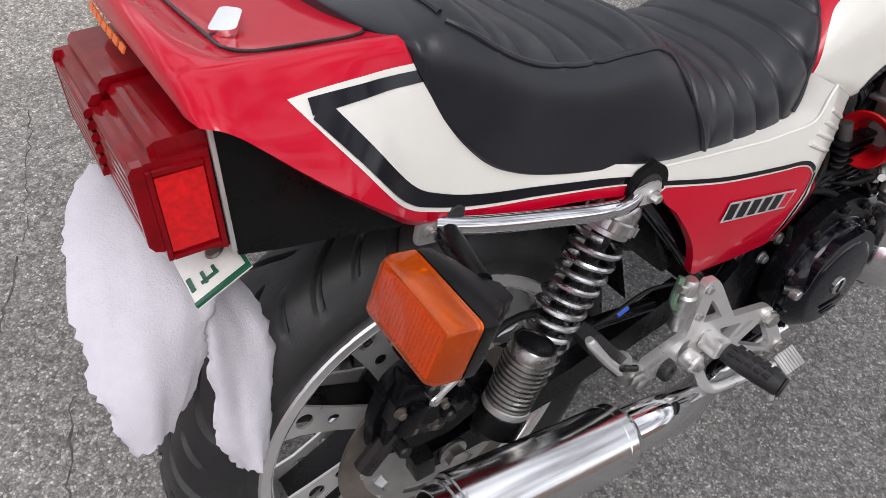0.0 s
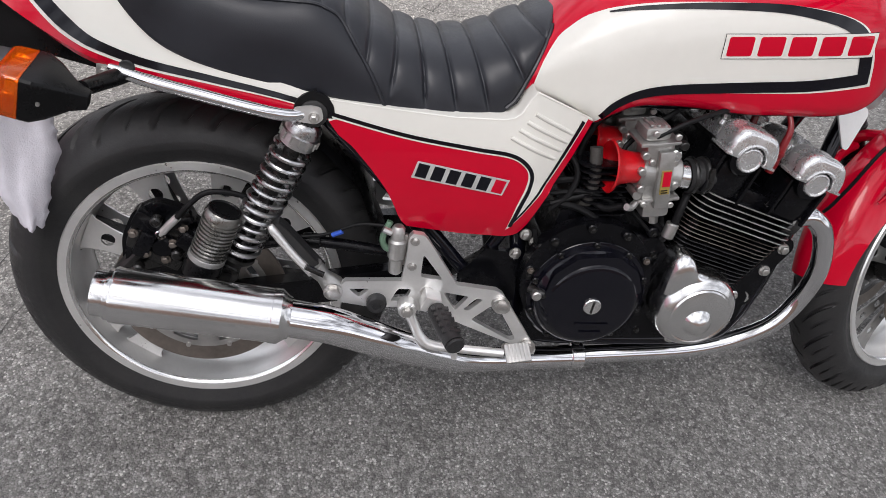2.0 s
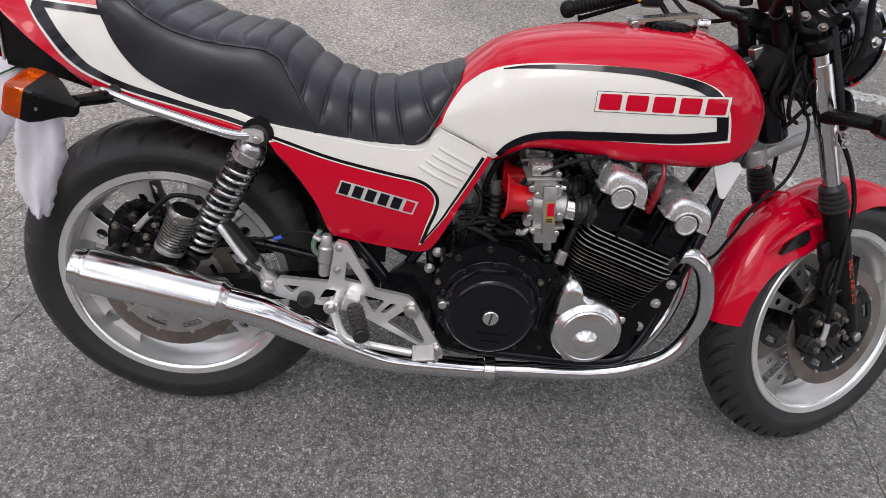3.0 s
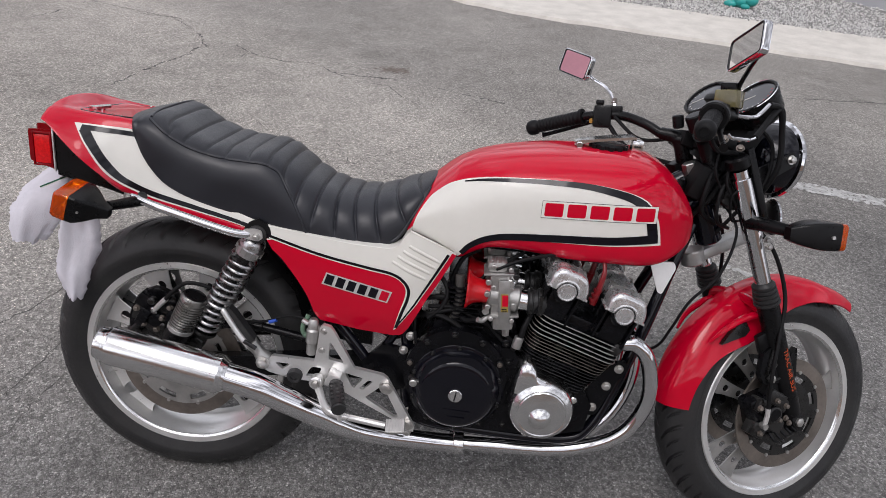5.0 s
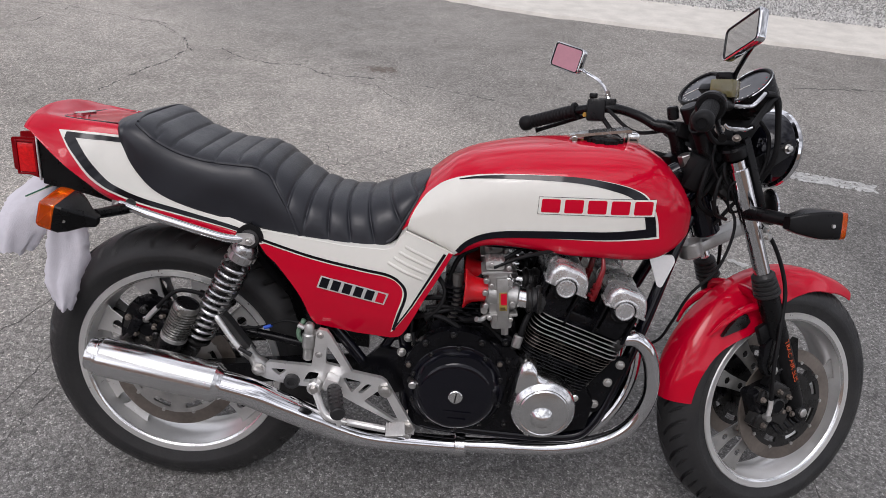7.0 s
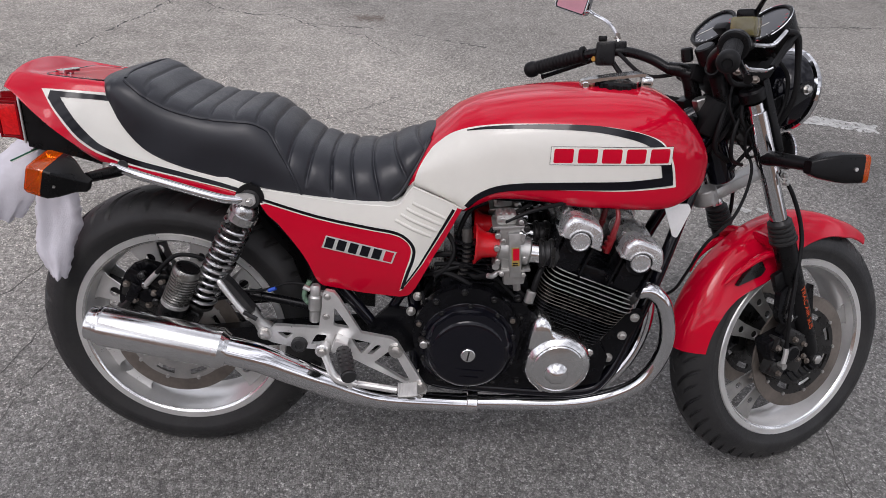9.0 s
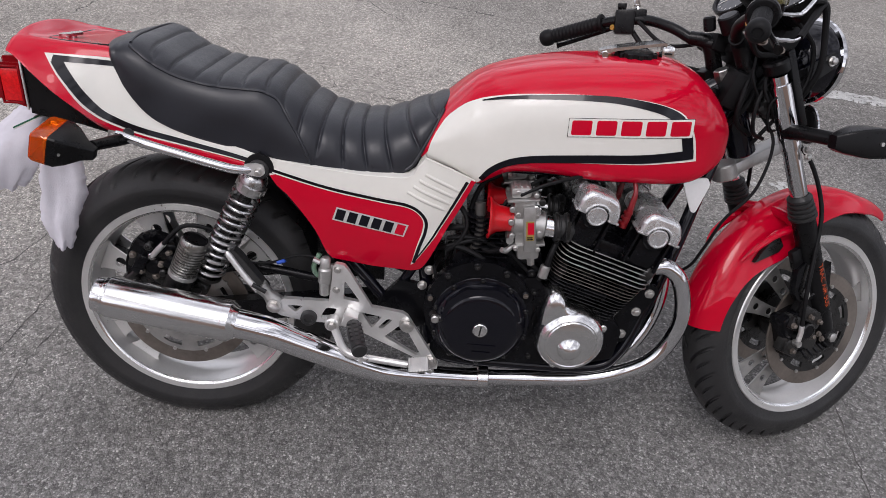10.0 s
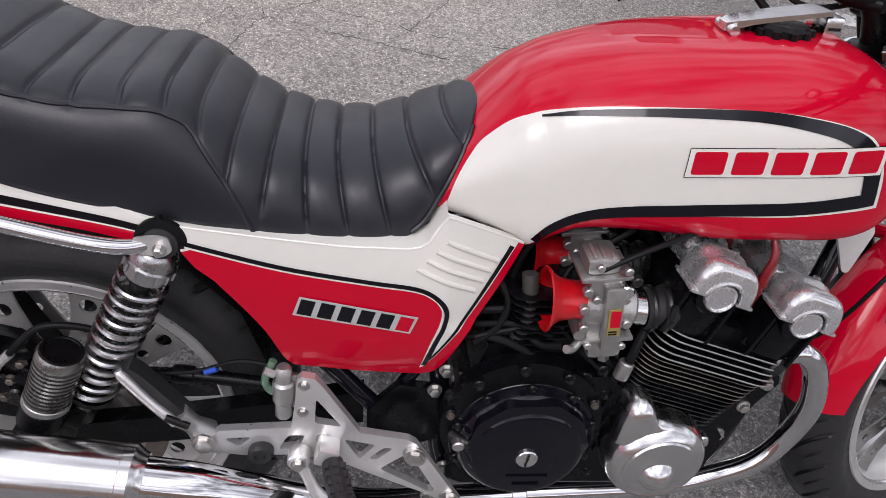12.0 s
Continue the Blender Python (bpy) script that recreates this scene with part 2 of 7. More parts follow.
def bolt(p, axis, r=0.007, h=0.007):
    return merge(lathe([(r * 1.35, 0), (r * 1.35, h * 0.25), (0, h * 0.25)], p, axis, 14), lathe([(r, h * 0.25), (r, h), (r * 0.75, h * 1.12), (0, h * 1.12)], p, axis, 6))

# ---- ground ----
def asphalt_material():
    m = bpy.data.materials.new("worn_asphalt")
    m.use_nodes = True
    nt = m.node_tree
    p = nt.nodes["Principled BSDF"]
    co = nt.nodes.new("ShaderNodeTexCoord")

    def noise_node(scale, detail=5):
        n = nt.nodes.new("ShaderNodeTexNoise")
        n.inputs["Scale"].default_value, n.inputs["Detail"].default_value = scale, detail
        nt.links.new(co.outputs["Object"], n.inputs["Vector"])
        return n

    vor = nt.nodes.new("ShaderNodeTexVoronoi")
    vor.inputs["Scale"].default_value = 230
    nt.links.new(co.outputs["Object"], vor.inputs["Vector"])
    sep = nt.nodes.new("ShaderNodeSeparateColor")
    nt.links.new(vor.outputs["Color"], sep.inputs[0])
    stones = nt.nodes.new("ShaderNodeValToRGB")
    e = stones.color_ramp.elements
    e[0].position, e[0].color = 0.0, (0.155, 0.152, 0.145, 1)
    e[1].position, e[1].color = 1.0, (0.52, 0.51, 0.485, 1)
    a = stones.color_ramp.elements.new(0.62)
    a.color = (0.245, 0.240, 0.228, 1)
    b = stones.color_ramp.elements.new(0.90)
    b.color = (0.33, 0.324, 0.312, 1)
    nt.links.new(sep.outputs[0], stones.inputs[0])
    edge = nt.nodes.new("ShaderNodeMapRange")
    edge.inputs[1].default_value, edge.inputs[2].default_value = 0.25, 0.75
    edge.inputs[3].default_value, edge.inputs[4].default_value = 1.0, 0.70
    nt.links.new(vor.outputs["Distance"], edge.inputs[0])
    mul = nt.nodes.new("ShaderNodeMix")
    mul.data_type, mul.blend_type = "RGBA", "MULTIPLY"
    mul.inputs["Factor"].default_value = 1.0
    nt.links.new(stones.outputs[0], mul.inputs["A"])
    nt.links.new(edge.outputs[0], mul.inputs["B"])
    # clusters of coarser chippings
    vor2 = nt.nodes.new("ShaderNodeTexVoronoi")
    vor2.inputs["Scale"].default_value = 105
    nt.links.new(co.outputs["Object"], vor2.inputs["Vector"])
    sep2 = nt.nodes.new("ShaderNodeSeparateColor")
    nt.links.new(vor2.outputs["Color"], sep2.inputs[0])
    chip = nt.nodes.new("ShaderNodeMapRange")
    chip.inputs[3].default_value, chip.inputs[4].default_value = 0.70, 1.32
    nt.links.new(sep2.outputs[1], chip.inputs[0])
    mulc = nt.nodes.new("ShaderNodeMix")
    mulc.data_type, mulc.blend_type = "RGBA", "MULTIPLY"
    mulc.inputs["Factor"].default_value = 1.0
    nt.links.new(mul.outputs["Result"], mulc.inputs["A"])
    nt.links.new(chip.outputs[0], mulc.inputs["B"])
    mul = mulc
    big, mid = noise_node(0.55, 6), noise_node(5.0, 6)
    tone = nt.nodes.new("ShaderNodeMath")
    tone.operation = "MULTIPLY_ADD"
    tone.inputs[1].default_value = 0.5
    nt.links.new(mid.outputs["Fac"], tone.inputs[0])
    nt.links.new(big.outputs["Fac"], tone.inputs[2])
    tr = nt.nodes.new("ShaderNodeMapRange")
    tr.inputs[1].default_value, tr.inputs[2].default_value = 0.74, 1.38
    tr.inputs[3].default_value, tr.inputs[4].default_value = 0.54, 1.14
    blot = noise_node(45, 4)
    tone2 = nt.nodes.new("ShaderNodeMath")
    tone2.operation = "MULTIPLY_ADD"
    tone2.inputs[1].default_value = 0.62
    nt.links.new(blot.outputs["Fac"], tone2.inputs[0])
    nt.links.new(tone.outputs[0], tone2.inputs[2])
    nt.links.new(tone2.outputs[0], tr.inputs[0])
    mul2 = nt.nodes.new("ShaderNodeMix")
    mul2.data_type, mul2.blend_type = "RGBA", "MULTIPLY"
    mul2.inputs["Factor"].default_value = 1.0
    nt.links.new(mul.outputs["Result"], mul2.inputs["A"])
    nt.links.new(tr.outputs[0], mul2.inputs["B"])
    # far ground's extra brightness is put into the colour: paler and warmer past the parking bay, ragged border
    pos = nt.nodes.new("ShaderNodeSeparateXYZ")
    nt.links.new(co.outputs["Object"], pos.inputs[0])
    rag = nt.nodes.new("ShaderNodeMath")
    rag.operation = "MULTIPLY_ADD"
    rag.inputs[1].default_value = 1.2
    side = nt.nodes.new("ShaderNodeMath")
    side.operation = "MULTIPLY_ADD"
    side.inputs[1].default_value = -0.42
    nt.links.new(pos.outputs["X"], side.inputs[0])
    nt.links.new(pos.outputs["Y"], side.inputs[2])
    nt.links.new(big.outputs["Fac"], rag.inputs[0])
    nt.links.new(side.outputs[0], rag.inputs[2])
    far_tone = nt.nodes.new("ShaderNodeMapRange")
    far_tone.inputs[1].default_value, far_tone.inputs[2].default_value = 0.5, 2.6
    far_tone.inputs[3].default_value, far_tone.inputs[4].default_value = 0.0, 1.0
    nt.links.new(rag.outputs[0], far_tone.inputs[0])
    far_pale = nt.nodes.new("ShaderNodeMix")
    far_pale.data_type, far_pale.blend_type = "RGBA", "MULTIPLY"
    far_pale.inputs["B"].default_value = (1.98, 1.90, 1.79, 1)
    nt.links.new(far_tone.outputs[0], far_pale.inputs["Factor"])
    nt.links.new(mul2.outputs["Result"], far_pale.inputs["A"])
    # a smoother, darker newer lane along the lot's edge
    lane = nt.nodes.new("ShaderNodeMath")
    lane.operation = "MULTIPLY_ADD"
    lane.inputs[1].default_value = 1.3
    nt.links.new(pos.outputs["X"], lane.inputs[0])
    nt.links.new(rag.outputs[0], lane.inputs[2])
    newer = nt.nodes.new("ShaderNodeMapRange")
    newer.inputs[1].default_value, newer.inputs[2].default_value = 3.5, 4.4
    newer.inputs[3].default_value, newer.inputs[4].default_value = 0.0, 1.0
    nt.links.new(lane.outputs[0], newer.inputs[0])
    dark = nt.nodes.new("ShaderNodeMix")
    dark.data_type, dark.blend_type = "RGBA", "MULTIPLY"
    dark.inputs["B"].default_value = (0.77, 0.775, 0.785, 1)
    nt.links.new(newer.outputs[0], dark.inputs["Factor"])
    nt.links.new(far_pale.outputs["Result"], dark.inputs["A"])
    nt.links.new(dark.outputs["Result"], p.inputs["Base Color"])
    p.inputs["Roughness"].default_value = 0.85
    p.inputs["Specular IOR Level"].default_value = 0.35
    h = nt.nodes.new("ShaderNodeMath")
    h.operation = "MULTIPLY_ADD"
    h.inputs[1].default_value = -1.0
    fine = noise_node(420, 3)
    nt.links.new(vor.outputs["Distance"], h.inputs[0])
    nt.links.new(fine.outputs["Fac"], h.inputs[2])
    bn = nt.nodes.new("ShaderNodeBump")
    bn.inputs["Strength"].default_value, bn.inputs["Distance"].default_value = 0.7, 0.004
    nt.links.new(h.outputs[0], bn.inputs["Height"])
    nt.links.new(bn.outputs[0], p.inputs["Normal"])
    return m


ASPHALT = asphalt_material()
CONCRETE = material("weathered_concrete", (0.66, 0.63, 0.57), 0.9, 0, 0, scale=6, color2=(0.54, 0.515, 0.465), bump=0.3, bump_scale=120)
LINE = material("worn_road_paint", (0.56, 0.56, 0.54), 0.8, 0, 0, scale=25, color2=(0.25, 0.25, 0.24), bump=0.4, bump_scale=150)
CRACK = material("crack_shadow_dirt", (0.085, 0.082, 0.077), 0.95, 0, 0, var=0.5, scale=60, bump=0.5, bump_scale=300)

bm = bmesh.new()
bmesh.ops.create_grid(bm, x_segments=40, y_segments=40, size=150)
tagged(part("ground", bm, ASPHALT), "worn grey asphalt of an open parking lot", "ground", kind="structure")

# ---- the motorcycle ----
bike = new("motorcycle")
bike.matrix_world = pose(0, 0, 0, -12, 0, 0)
tagged(bike, "red and white classic motorcycle parked leaning on asphalt", "motorcycle")

RC = Vector((0.0, 0, 0.336))
FA = Vector((1.495, 0, 0.320))
RAKE, STEER, OFFSET = radians(24), radians(23.5), 0.05
AXIS = Vector((-math.sin(RAKE), 0, math.cos(RAKE)))
AXIS_P = FA - Vector((math.cos(RAKE), 0, math.sin(RAKE))) * OFFSET
ST = Matrix.Translation(AXIS_P + Vector((0, 0.02, 0))) @ Matrix.Rotation(STEER, 4, AXIS) @ Matrix.Translation(-AXIS_P)


def fork_at(s, y, off=0.0):
    """A point on the line of the right or left fork leg, s metres above the axle."""
    return FA + AXIS * s + Vector((math.cos(RAKE), 0, math.sin(RAKE))) * off + Vector((0, y, 0))


def tyre(c, r, w, lip, pitch, m, lean=-1):
    """A tyre whose mesh columns run along its slanting tread grooves, turned about the y axis through c."""
    n, per = 40, 24
    seg = pitch * per
    prof = [(r - (r - lip) * 0.46 * abs(-1 + 2 * i / n) ** 3.0, (-1 + 2 * i / n) * w) for i in range(n + 1)]
    inner = [(r - (r - lip) * 0.56, w * 1.035), (r - (r - lip) * 0.585, w * 1.045), (lip + (r - lip) * 0.30, w * 1.04), (lip + (r - lip) * 0.27, w * 1.025), (lip + 0.012, w * 0.95), (lip + 0.008, w * 0.93), (lip - 0.004, w * 0.86)]
    full = [(a, -b) for a, b in reversed(inner)] + prof + inner
    bm = bmesh.new()
    rings = []
    for rr, h in full:
        g = min(1, abs(h) / w)
        turn = (1.25 * g - 0.45 * g * g) * 2 * math.pi / pitch
        ring = []
        for k in range(seg):
            a = 2 * math.pi * k / seg + lean * turn
            q = rr
            kk = (k + (per // 2 if h > 0 else 0)) % per
            if 0.07 < g < 0.93 and abs(h) <= w:
                if kk in (0, 1, 2):
                    q -= (0.0108 - 0.0050 * g) * min(1, (0.94 - g) * 7) * (1 if kk == 1 else 0.85)
                elif kk in (12, 13) and 0.38 < g < 0.86:
                    q -= (0.0070 - 0.0035 * g) * min(1, (0.88 - g) * 7)
            ring.append(bm.verts.new((q * math.cos(a), h, q * math.sin(a))))
        rings.append(ring)
    for a, b in zip(rings, rings[1:]):
        for k in range(seg):
            j = (k + 1) % seg
            bm.faces.new((a[k], a[j], b[j], b[k]))
    return moved(bm, m @ Matrix.Translation(c))


def ring_y(profile, c, m, seg=96, closed=True):
    return moved(lathe(profile, c, (0, 1, 0), seg, closed), m)


def wheel(name, c, r, w, lip, m, label, pitch, disc_sides, disc_r, angles, web=True, wide=1.0, disc_y=0.068):
    """A cast wheel: tyre, rim, paired pressed spokes, hub and brake discs."""
    top = part(name, tyre(c, r, w, lip, pitch, m, 1 if web else -1), RUBBER, bike, label, sharp=25)
    h = w * 0.86
    rim = [(lip, -h), (lip + 0.003, -h - 0.003), (lip + 0.001, -h - 0.006), (lip - 0.013, -h - 0.0045), (lip - 0.017, -h - 0.001), (lip - 0.0195, -h * 0.80), (lip - 0.024, -h * 0.42),
           (lip - 0.028, -h * 0.3), (lip - 0.028, h * 0.3), (lip - 0.024, h * 0.42), (lip - 0.0195, h * 0.80), (lip - 0.017, h + 0.001), (lip - 0.013, h + 0.0045), (lip + 0.001, h + 0.006),
           (lip + 0.003, h + 0.003), (lip, h), (lip - 0.008, h * 0.6), (lip - 0.016, 0), (lip - 0.008, -h * 0.6)]
    rim_ob = part("rim", ring_y(rim, c, m, 120), ALLOY, top, "satin aluminium rim")
    for sd in (-1, 1):
        part("polished_bead", ring_y([(lip - 0.0125, sd * (h + 0.0050)), (lip - 0.0160, sd * (h + 0.0034)), (lip - 0.0185, sd * (h - 0.0005)), (lip - 0.0150, sd * (h + 0.0010))], c, m, 120), POLISHED, rim_ob)
    hub = [(0, -0.07), (0.03, -0.07), (0.034, -0.066), (0.036, -0.05), (0.062, -0.044), (0.066, -0.03), (0.05, -0.02), (0.05, 0.02), (0.066, 0.03), (0.062, 0.044), (0.036, 0.05), (0.034, 0.07), (0, 0.07)]
    part("hub", ring_y(hub, c, m, 40, False), DARK, top)
    ri = lip - 0.027
    for deg in angles:
        for a in (radians(deg),):
            for side in ((-1, 1) if web else (-1,)):
                hole = [(ri - 0.038 + 0.0125 * wide * math.cos(q * math.pi / 7), 0.0125 * wide * math.sin(q * math.pi / 7)) for q in range(14)]
                hole2 = [(ri - 0.080 + 0.0090 * math.cos(q * math.pi / 6), 0.0090 * math.sin(q * math.pi / 6)) for q in range(12)]
                leg = plate([(u, v * wide) for u, v in ((0.05, -0.020), (ri - 0.08, -0.020), (ri - 0.04, -0.024), (ri - 0.008, -0.032), (ri + 0.002, -0.040), (ri + 0.002, 0.040), (ri - 0.008, 0.032), (ri - 0.04, 0.024), (ri - 0.08, 0.020), (0.05, 0.020))],
                            side * 0.028 - 0.002, side * 0.028 + 0.002, holes=[hole, hole2])
                for v in leg.verts:
                    v.co.y += side * 0.012 * max(0, 1 - (v.co.x - 0.05) / 0.12)
                part("spoke", moved(leg, m @ Matrix.Translation(c) @ Matrix.Rotation(-a, 4, "Y")), ALLOY if web else CAST, top)
            if not web:
                continue
            rib = box((0.5 * (0.06 + ri), 0, 0), (ri - 0.06, 0.05, 0.012))
            part("spoke_web", moved(rib, m @ Matrix.Translation(c) @ Matrix.Rotation(-a, 4, "Y")), PLASTIC, top)
    for s in disc_sides:
        y = s * disc_y
        disc = [(disc_r - 0.036, y - 0.0025), (disc_r, y - 0.0025), (disc_r, y + 0.0025), (disc_r - 0.036, y + 0.0025)]
        dd = part("brake_disc", ring_y(disc, c, m, 96), DISC, top, "worn brown-grey steel brake disc")
        rc = disc_r - 0.032
        outline = [(rc * math.cos(radians(q)), rc * math.sin(radians(q))) for q in range(0, 360, 5)]
        slots = []
        for q in range(8):
            q0 = 45 * q + 10
            slots.append([((rc - 0.012) * math.cos(radians(q0 + k)), (rc - 0.012) * math.sin(radians(q0 + k))) for k in range(0, 25, 6)] + [((rc - 0.026) * math.cos(radians(q0 + k)), (rc - 0.026) * math.sin(radians(q0 + k))) for k in range(24, -1, -6)])
        car = plate(outline, y - 0.0032, y + 0.0032, holes=slots)
        part("disc_carrier", moved(car, m @ Matrix.Translation(c)), CAST if web else DARK, dd)
        for q in range(10):
            a = q * 2 * math.pi / 10
            p0 = c + Vector((rc * math.cos(a), y + s * 0.003, rc * math.sin(a)))
            part("disc_rivet", moved(cyl(p0, p0 + Vector((0, s * 0.0035, 0)), 0.0045, seg=10), m), BOLT, dd)
    return top


I4 = Matrix.Identity(4)
wheel("rear_wheel", RC, 0.345, 0.074, 0.249, I4, "black rear tyre with slanted tread grooves", 21, (-1,), 0.153, (113, 75, 155, 206, 231, 318, 350, 38), disc_y=0.0875)
wheel("front_wheel", FA, 0.318, 0.056, 0.231, ST, "black front tyre with slanted tread grooves", 26, (-1, 1), 0.145, (130, 158, 212, 235, 18), web=False, wide=0.72)

# ---- fuel tank ----
TANK = [  # x, bottom, top, half width
    (0.535, 0.742, 0.790, 0.125), (0.57, 0.730, 0.838, 0.132), (0.60, 0.718, 0.868, 0.137), (0.635, 0.705, 0.896, 0.142), (0.655, 0.690, 0.907, 0.145),
    (0.68, 0.704, 0.918, 0.148), (0.715, 0.721, 0.928, 0.152), (0.76, 0.726, 0.938, 0.158), (0.82, 0.724, 0.947, 0.163), (0.90, 0.717, 0.954, 0.167),
    (0.98, 0.718, 0.958, 0.170), (1.05, 0.719, 0.953, 0.168), (1.09, 0.726, 0.938, 0.162), (1.12, 0.740, 0.914, 0.150), (1.15, 0.762, 0.878, 0.126),
    (1.17, 0.783, 0.845, 0.090), (1.18, 0.806, 0.824, 0.03)]


def tank_section(x, n=96):
    zb, zt, w = lerp_table(TANK, x)
    zm, h = zb + (zt - zb) * 0.42, zt - zb
    pts = []
    for k in range(n):
        a = 2 * math.pi * k / n
        c, s = math.cos(a), math.sin(a)
        e = 2 / (2.25 + 0.65 * min(1, max(0, (x - 0.58) / 0.3)))
        yy = w * math.copysign(abs(c) ** (e if s >= 0 else 2 / 7.0), c)
        if s >= 0:
            zz = zm + (zt - zm) * abs(s) ** e
        else:
            zz = zm - (zm - zb) * abs(s) ** (2 / 7.0)
        pts.append((x, yy, zz))
    return pts


def tree_of(ob):
    from mathutils.bvhtree import BVHTree
    return BVHTree.FromPolygons([v.co.copy() for v in ob.data.vertices], [tuple(p.vertices) for p in ob.data.polygons])


xs = [0.535 + (1.18 - 0.535) * i / 160 for i in range(161)]
tank = part("fuel_tank", loft([tank_section(x) for x in xs]), RED, bike, "glossy red fuel tank with white side panels", sharp=50)
# unseen underside coloured black for its shade, so cam covers reflect less red
tank.data.materials.append(PLASTIC)
for f in tank.data.polygons:
    if f.normal.z < -0.8 and abs(f.center.y) < 0.155:
        f.material_index = 1
tank_tree = tree_of(tank)

WHITE_TANK = curve2([(0.545, 0.748), (0.556, 0.785), (0.575, 0.818), (0.594, 0.839), (0.633, 0.866), (0.70, 0.886), (0.789, 0.8965), (0.902, 0.9005), (0.983, 0.8945), (1.037, 0.880), (1.062, 0.858)]) + \
    curve2([(1.062, 0.858), (1.076, 0.825), (1.086, 0.784)]) + curve2([(1.086, 0.784), (1.046, 0.779), (0.973, 0.771), (0.858, 0.766), (0.766, 0.760), (0.715, 0.748), (0.68, 0.728), (0.653, 0.702)]) + \
    [(0.60, 0.720)]
for s in (-1, 1):
    part("white_panel", onto(flat(WHITE_TANK, 0.006), tank_tree, s, 0.0009), WHITE, tank, "glossy white painted side panel")


def band(pts, width, tree, s, name, mat, parent, lift, n=6, taper=None):
    """A painted stripe along a line of the side view."""
    line = [Vector(p) for p in curve2(pts, n)]
    m = len(line)
    left, right = [], []
    for i, p in enumerate(line):
        d = (line[min(i + 1, m - 1)] - line[max(i - 1, 0)]).normalized()
        f = i / (m - 1)
        w = width * (1 if taper is None else taper[0] + (taper[1] - taper[0]) * f) * 0.5
        left.append((p.x - d.y * w, p.y + d.x * w))
        right.append((p.x + d.y * w, p.y - d.x * w))
    bm = bmesh.new()
    a = [bm.verts.new((x, 0, z)) for x, z in left]
    b = [bm.verts.new((x, 0, z)) for x, z in right]
    for i in range(m - 1):
        bm.faces.new((a[i], a[i + 1], b[i + 1], b[i]))
    return part(name, onto(bm, tree, s, lift), mat, parent, sharp=0)


for s in (-1, 1):
    band([(0.653, 0.870), (0.70, 0.881), (0.789, 0.8915), (0.902, 0.895), (0.983, 0.886), (1.025, 0.873), (1.046, 0.855), (1.056, 0.834)], 0.016, tank_tree, s, "black_stripe", BLACK_PAINT, tank, 0.0019, taper=(0.12, 1.55))
    band([(1.056, 0.836), (1.062, 0.814), (1.066, 0.796)], 0.022, tank_tree, s, "black_stripe", BLACK_PAINT, tank, 0.0021)
    band([(1.077, 0.7985), (1.046, 0.793), (0.973, 0.783), (0.858, 0.775), (0.766, 0.767), (0.715, 0.755), (0.68, 0.735), (0.660, 0.712)], 0.017, tank_tree, s, "black_stripe", BLACK_PAINT, tank, 0.0019, taper=(1.2, 0.7))

# ---- seat ----
SEAT = [  # x, bottom edge, crest, half width at the bottom, squareness of the section
    (-0.098, 0.934, 0.937, 0.040, 3.0), (-0.092, 0.932, 0.939, 0.085, 3.0), (-0.080, 0.926, 0.942, 0.122, 3.5), (-0.067, 0.911, 0.945, 0.147, 4.0), (-0.058, 0.890, 0.947, 0.150, 4.5), (-0.046, 0.866, 0.949, 0.155, 5.0),
    (-0.025, 0.838, 0.948, 0.161, 5.0), (0.0, 0.814, 0.940, 0.164, 5.0), (0.03, 0.796, 0.921, 0.164, 5.0), (0.06, 0.783, 0.906, 0.163, 5.0), (0.10, 0.770, 0.894, 0.162, 5.0), (0.16, 0.755, 0.886, 0.161, 5.0),
    (0.21, 0.745, 0.887, 0.160, 4.6), (0.245, 0.738, 0.874, 0.159, 4.0), (0.28, 0.730, 0.850, 0.158, 3.4), (0.32, 0.722, 0.826, 0.156, 3.0), (0.37, 0.714, 0.809, 0.153, 2.8), (0.42, 0.709, 0.804, 0.149, 2.7),
    (0.47, 0.708, 0.811, 0.145, 2.7), (0.50, 0.715, 0.822, 0.141, 2.7), (0.53, 0.745, 0.834, 0.131, 2.7), (0.555, 0.788, 0.843, 0.113, 2.6), (0.575, 0.825, 0.850, 0.086, 2.5), (0.588, 0.848, 0.855, 0.040, 2.4)]
PIPE = [(-0.034, 0.940), (-0.026, 0.936), (-0.011, 0.927), (0.007, 0.914), (0.029, 0.901), (0.055, 0.889), (0.089, 0.879), (0.13, 0.872), (0.174, 0.8695), (0.209, 0.868), (0.228, 0.862), (0.248, 0.850), (0.265, 0.825), (0.281, 0.798), (0.298, 0.767), (0.317, 0.724)]
RIBS = [  # x on the crest, x and z at the lower end
    (0.000, 0.010, 0.925), (0.044, 0.042, 0.903), (0.092, 0.088, 0.888), (0.128, 0.130, 0.878), (0.174, 0.180, 0.872), (0.221, 0.226, 0.864), (0.256, 0.260, 0.838), (0.296, 0.287, 0.786), (0.336, 0.325, 0.752),
    (0.373, 0.378, 0.728), (0.411, 0.427, 0.722), (0.455, 0.478, 0.722), (0.499, 0.530, 0.768), (0.547, 0.565, 0.824)]


def pipe_z(x):
    if x <= PIPE[0][0]:
        return 9.0
    for (x0, z0), (x1, z1) in zip(PIPE, PIPE[1:]):
        if x <= x1:
            return z0 + (z1 - z0) * (x - x0) / (x1 - x0)
    return 0.0


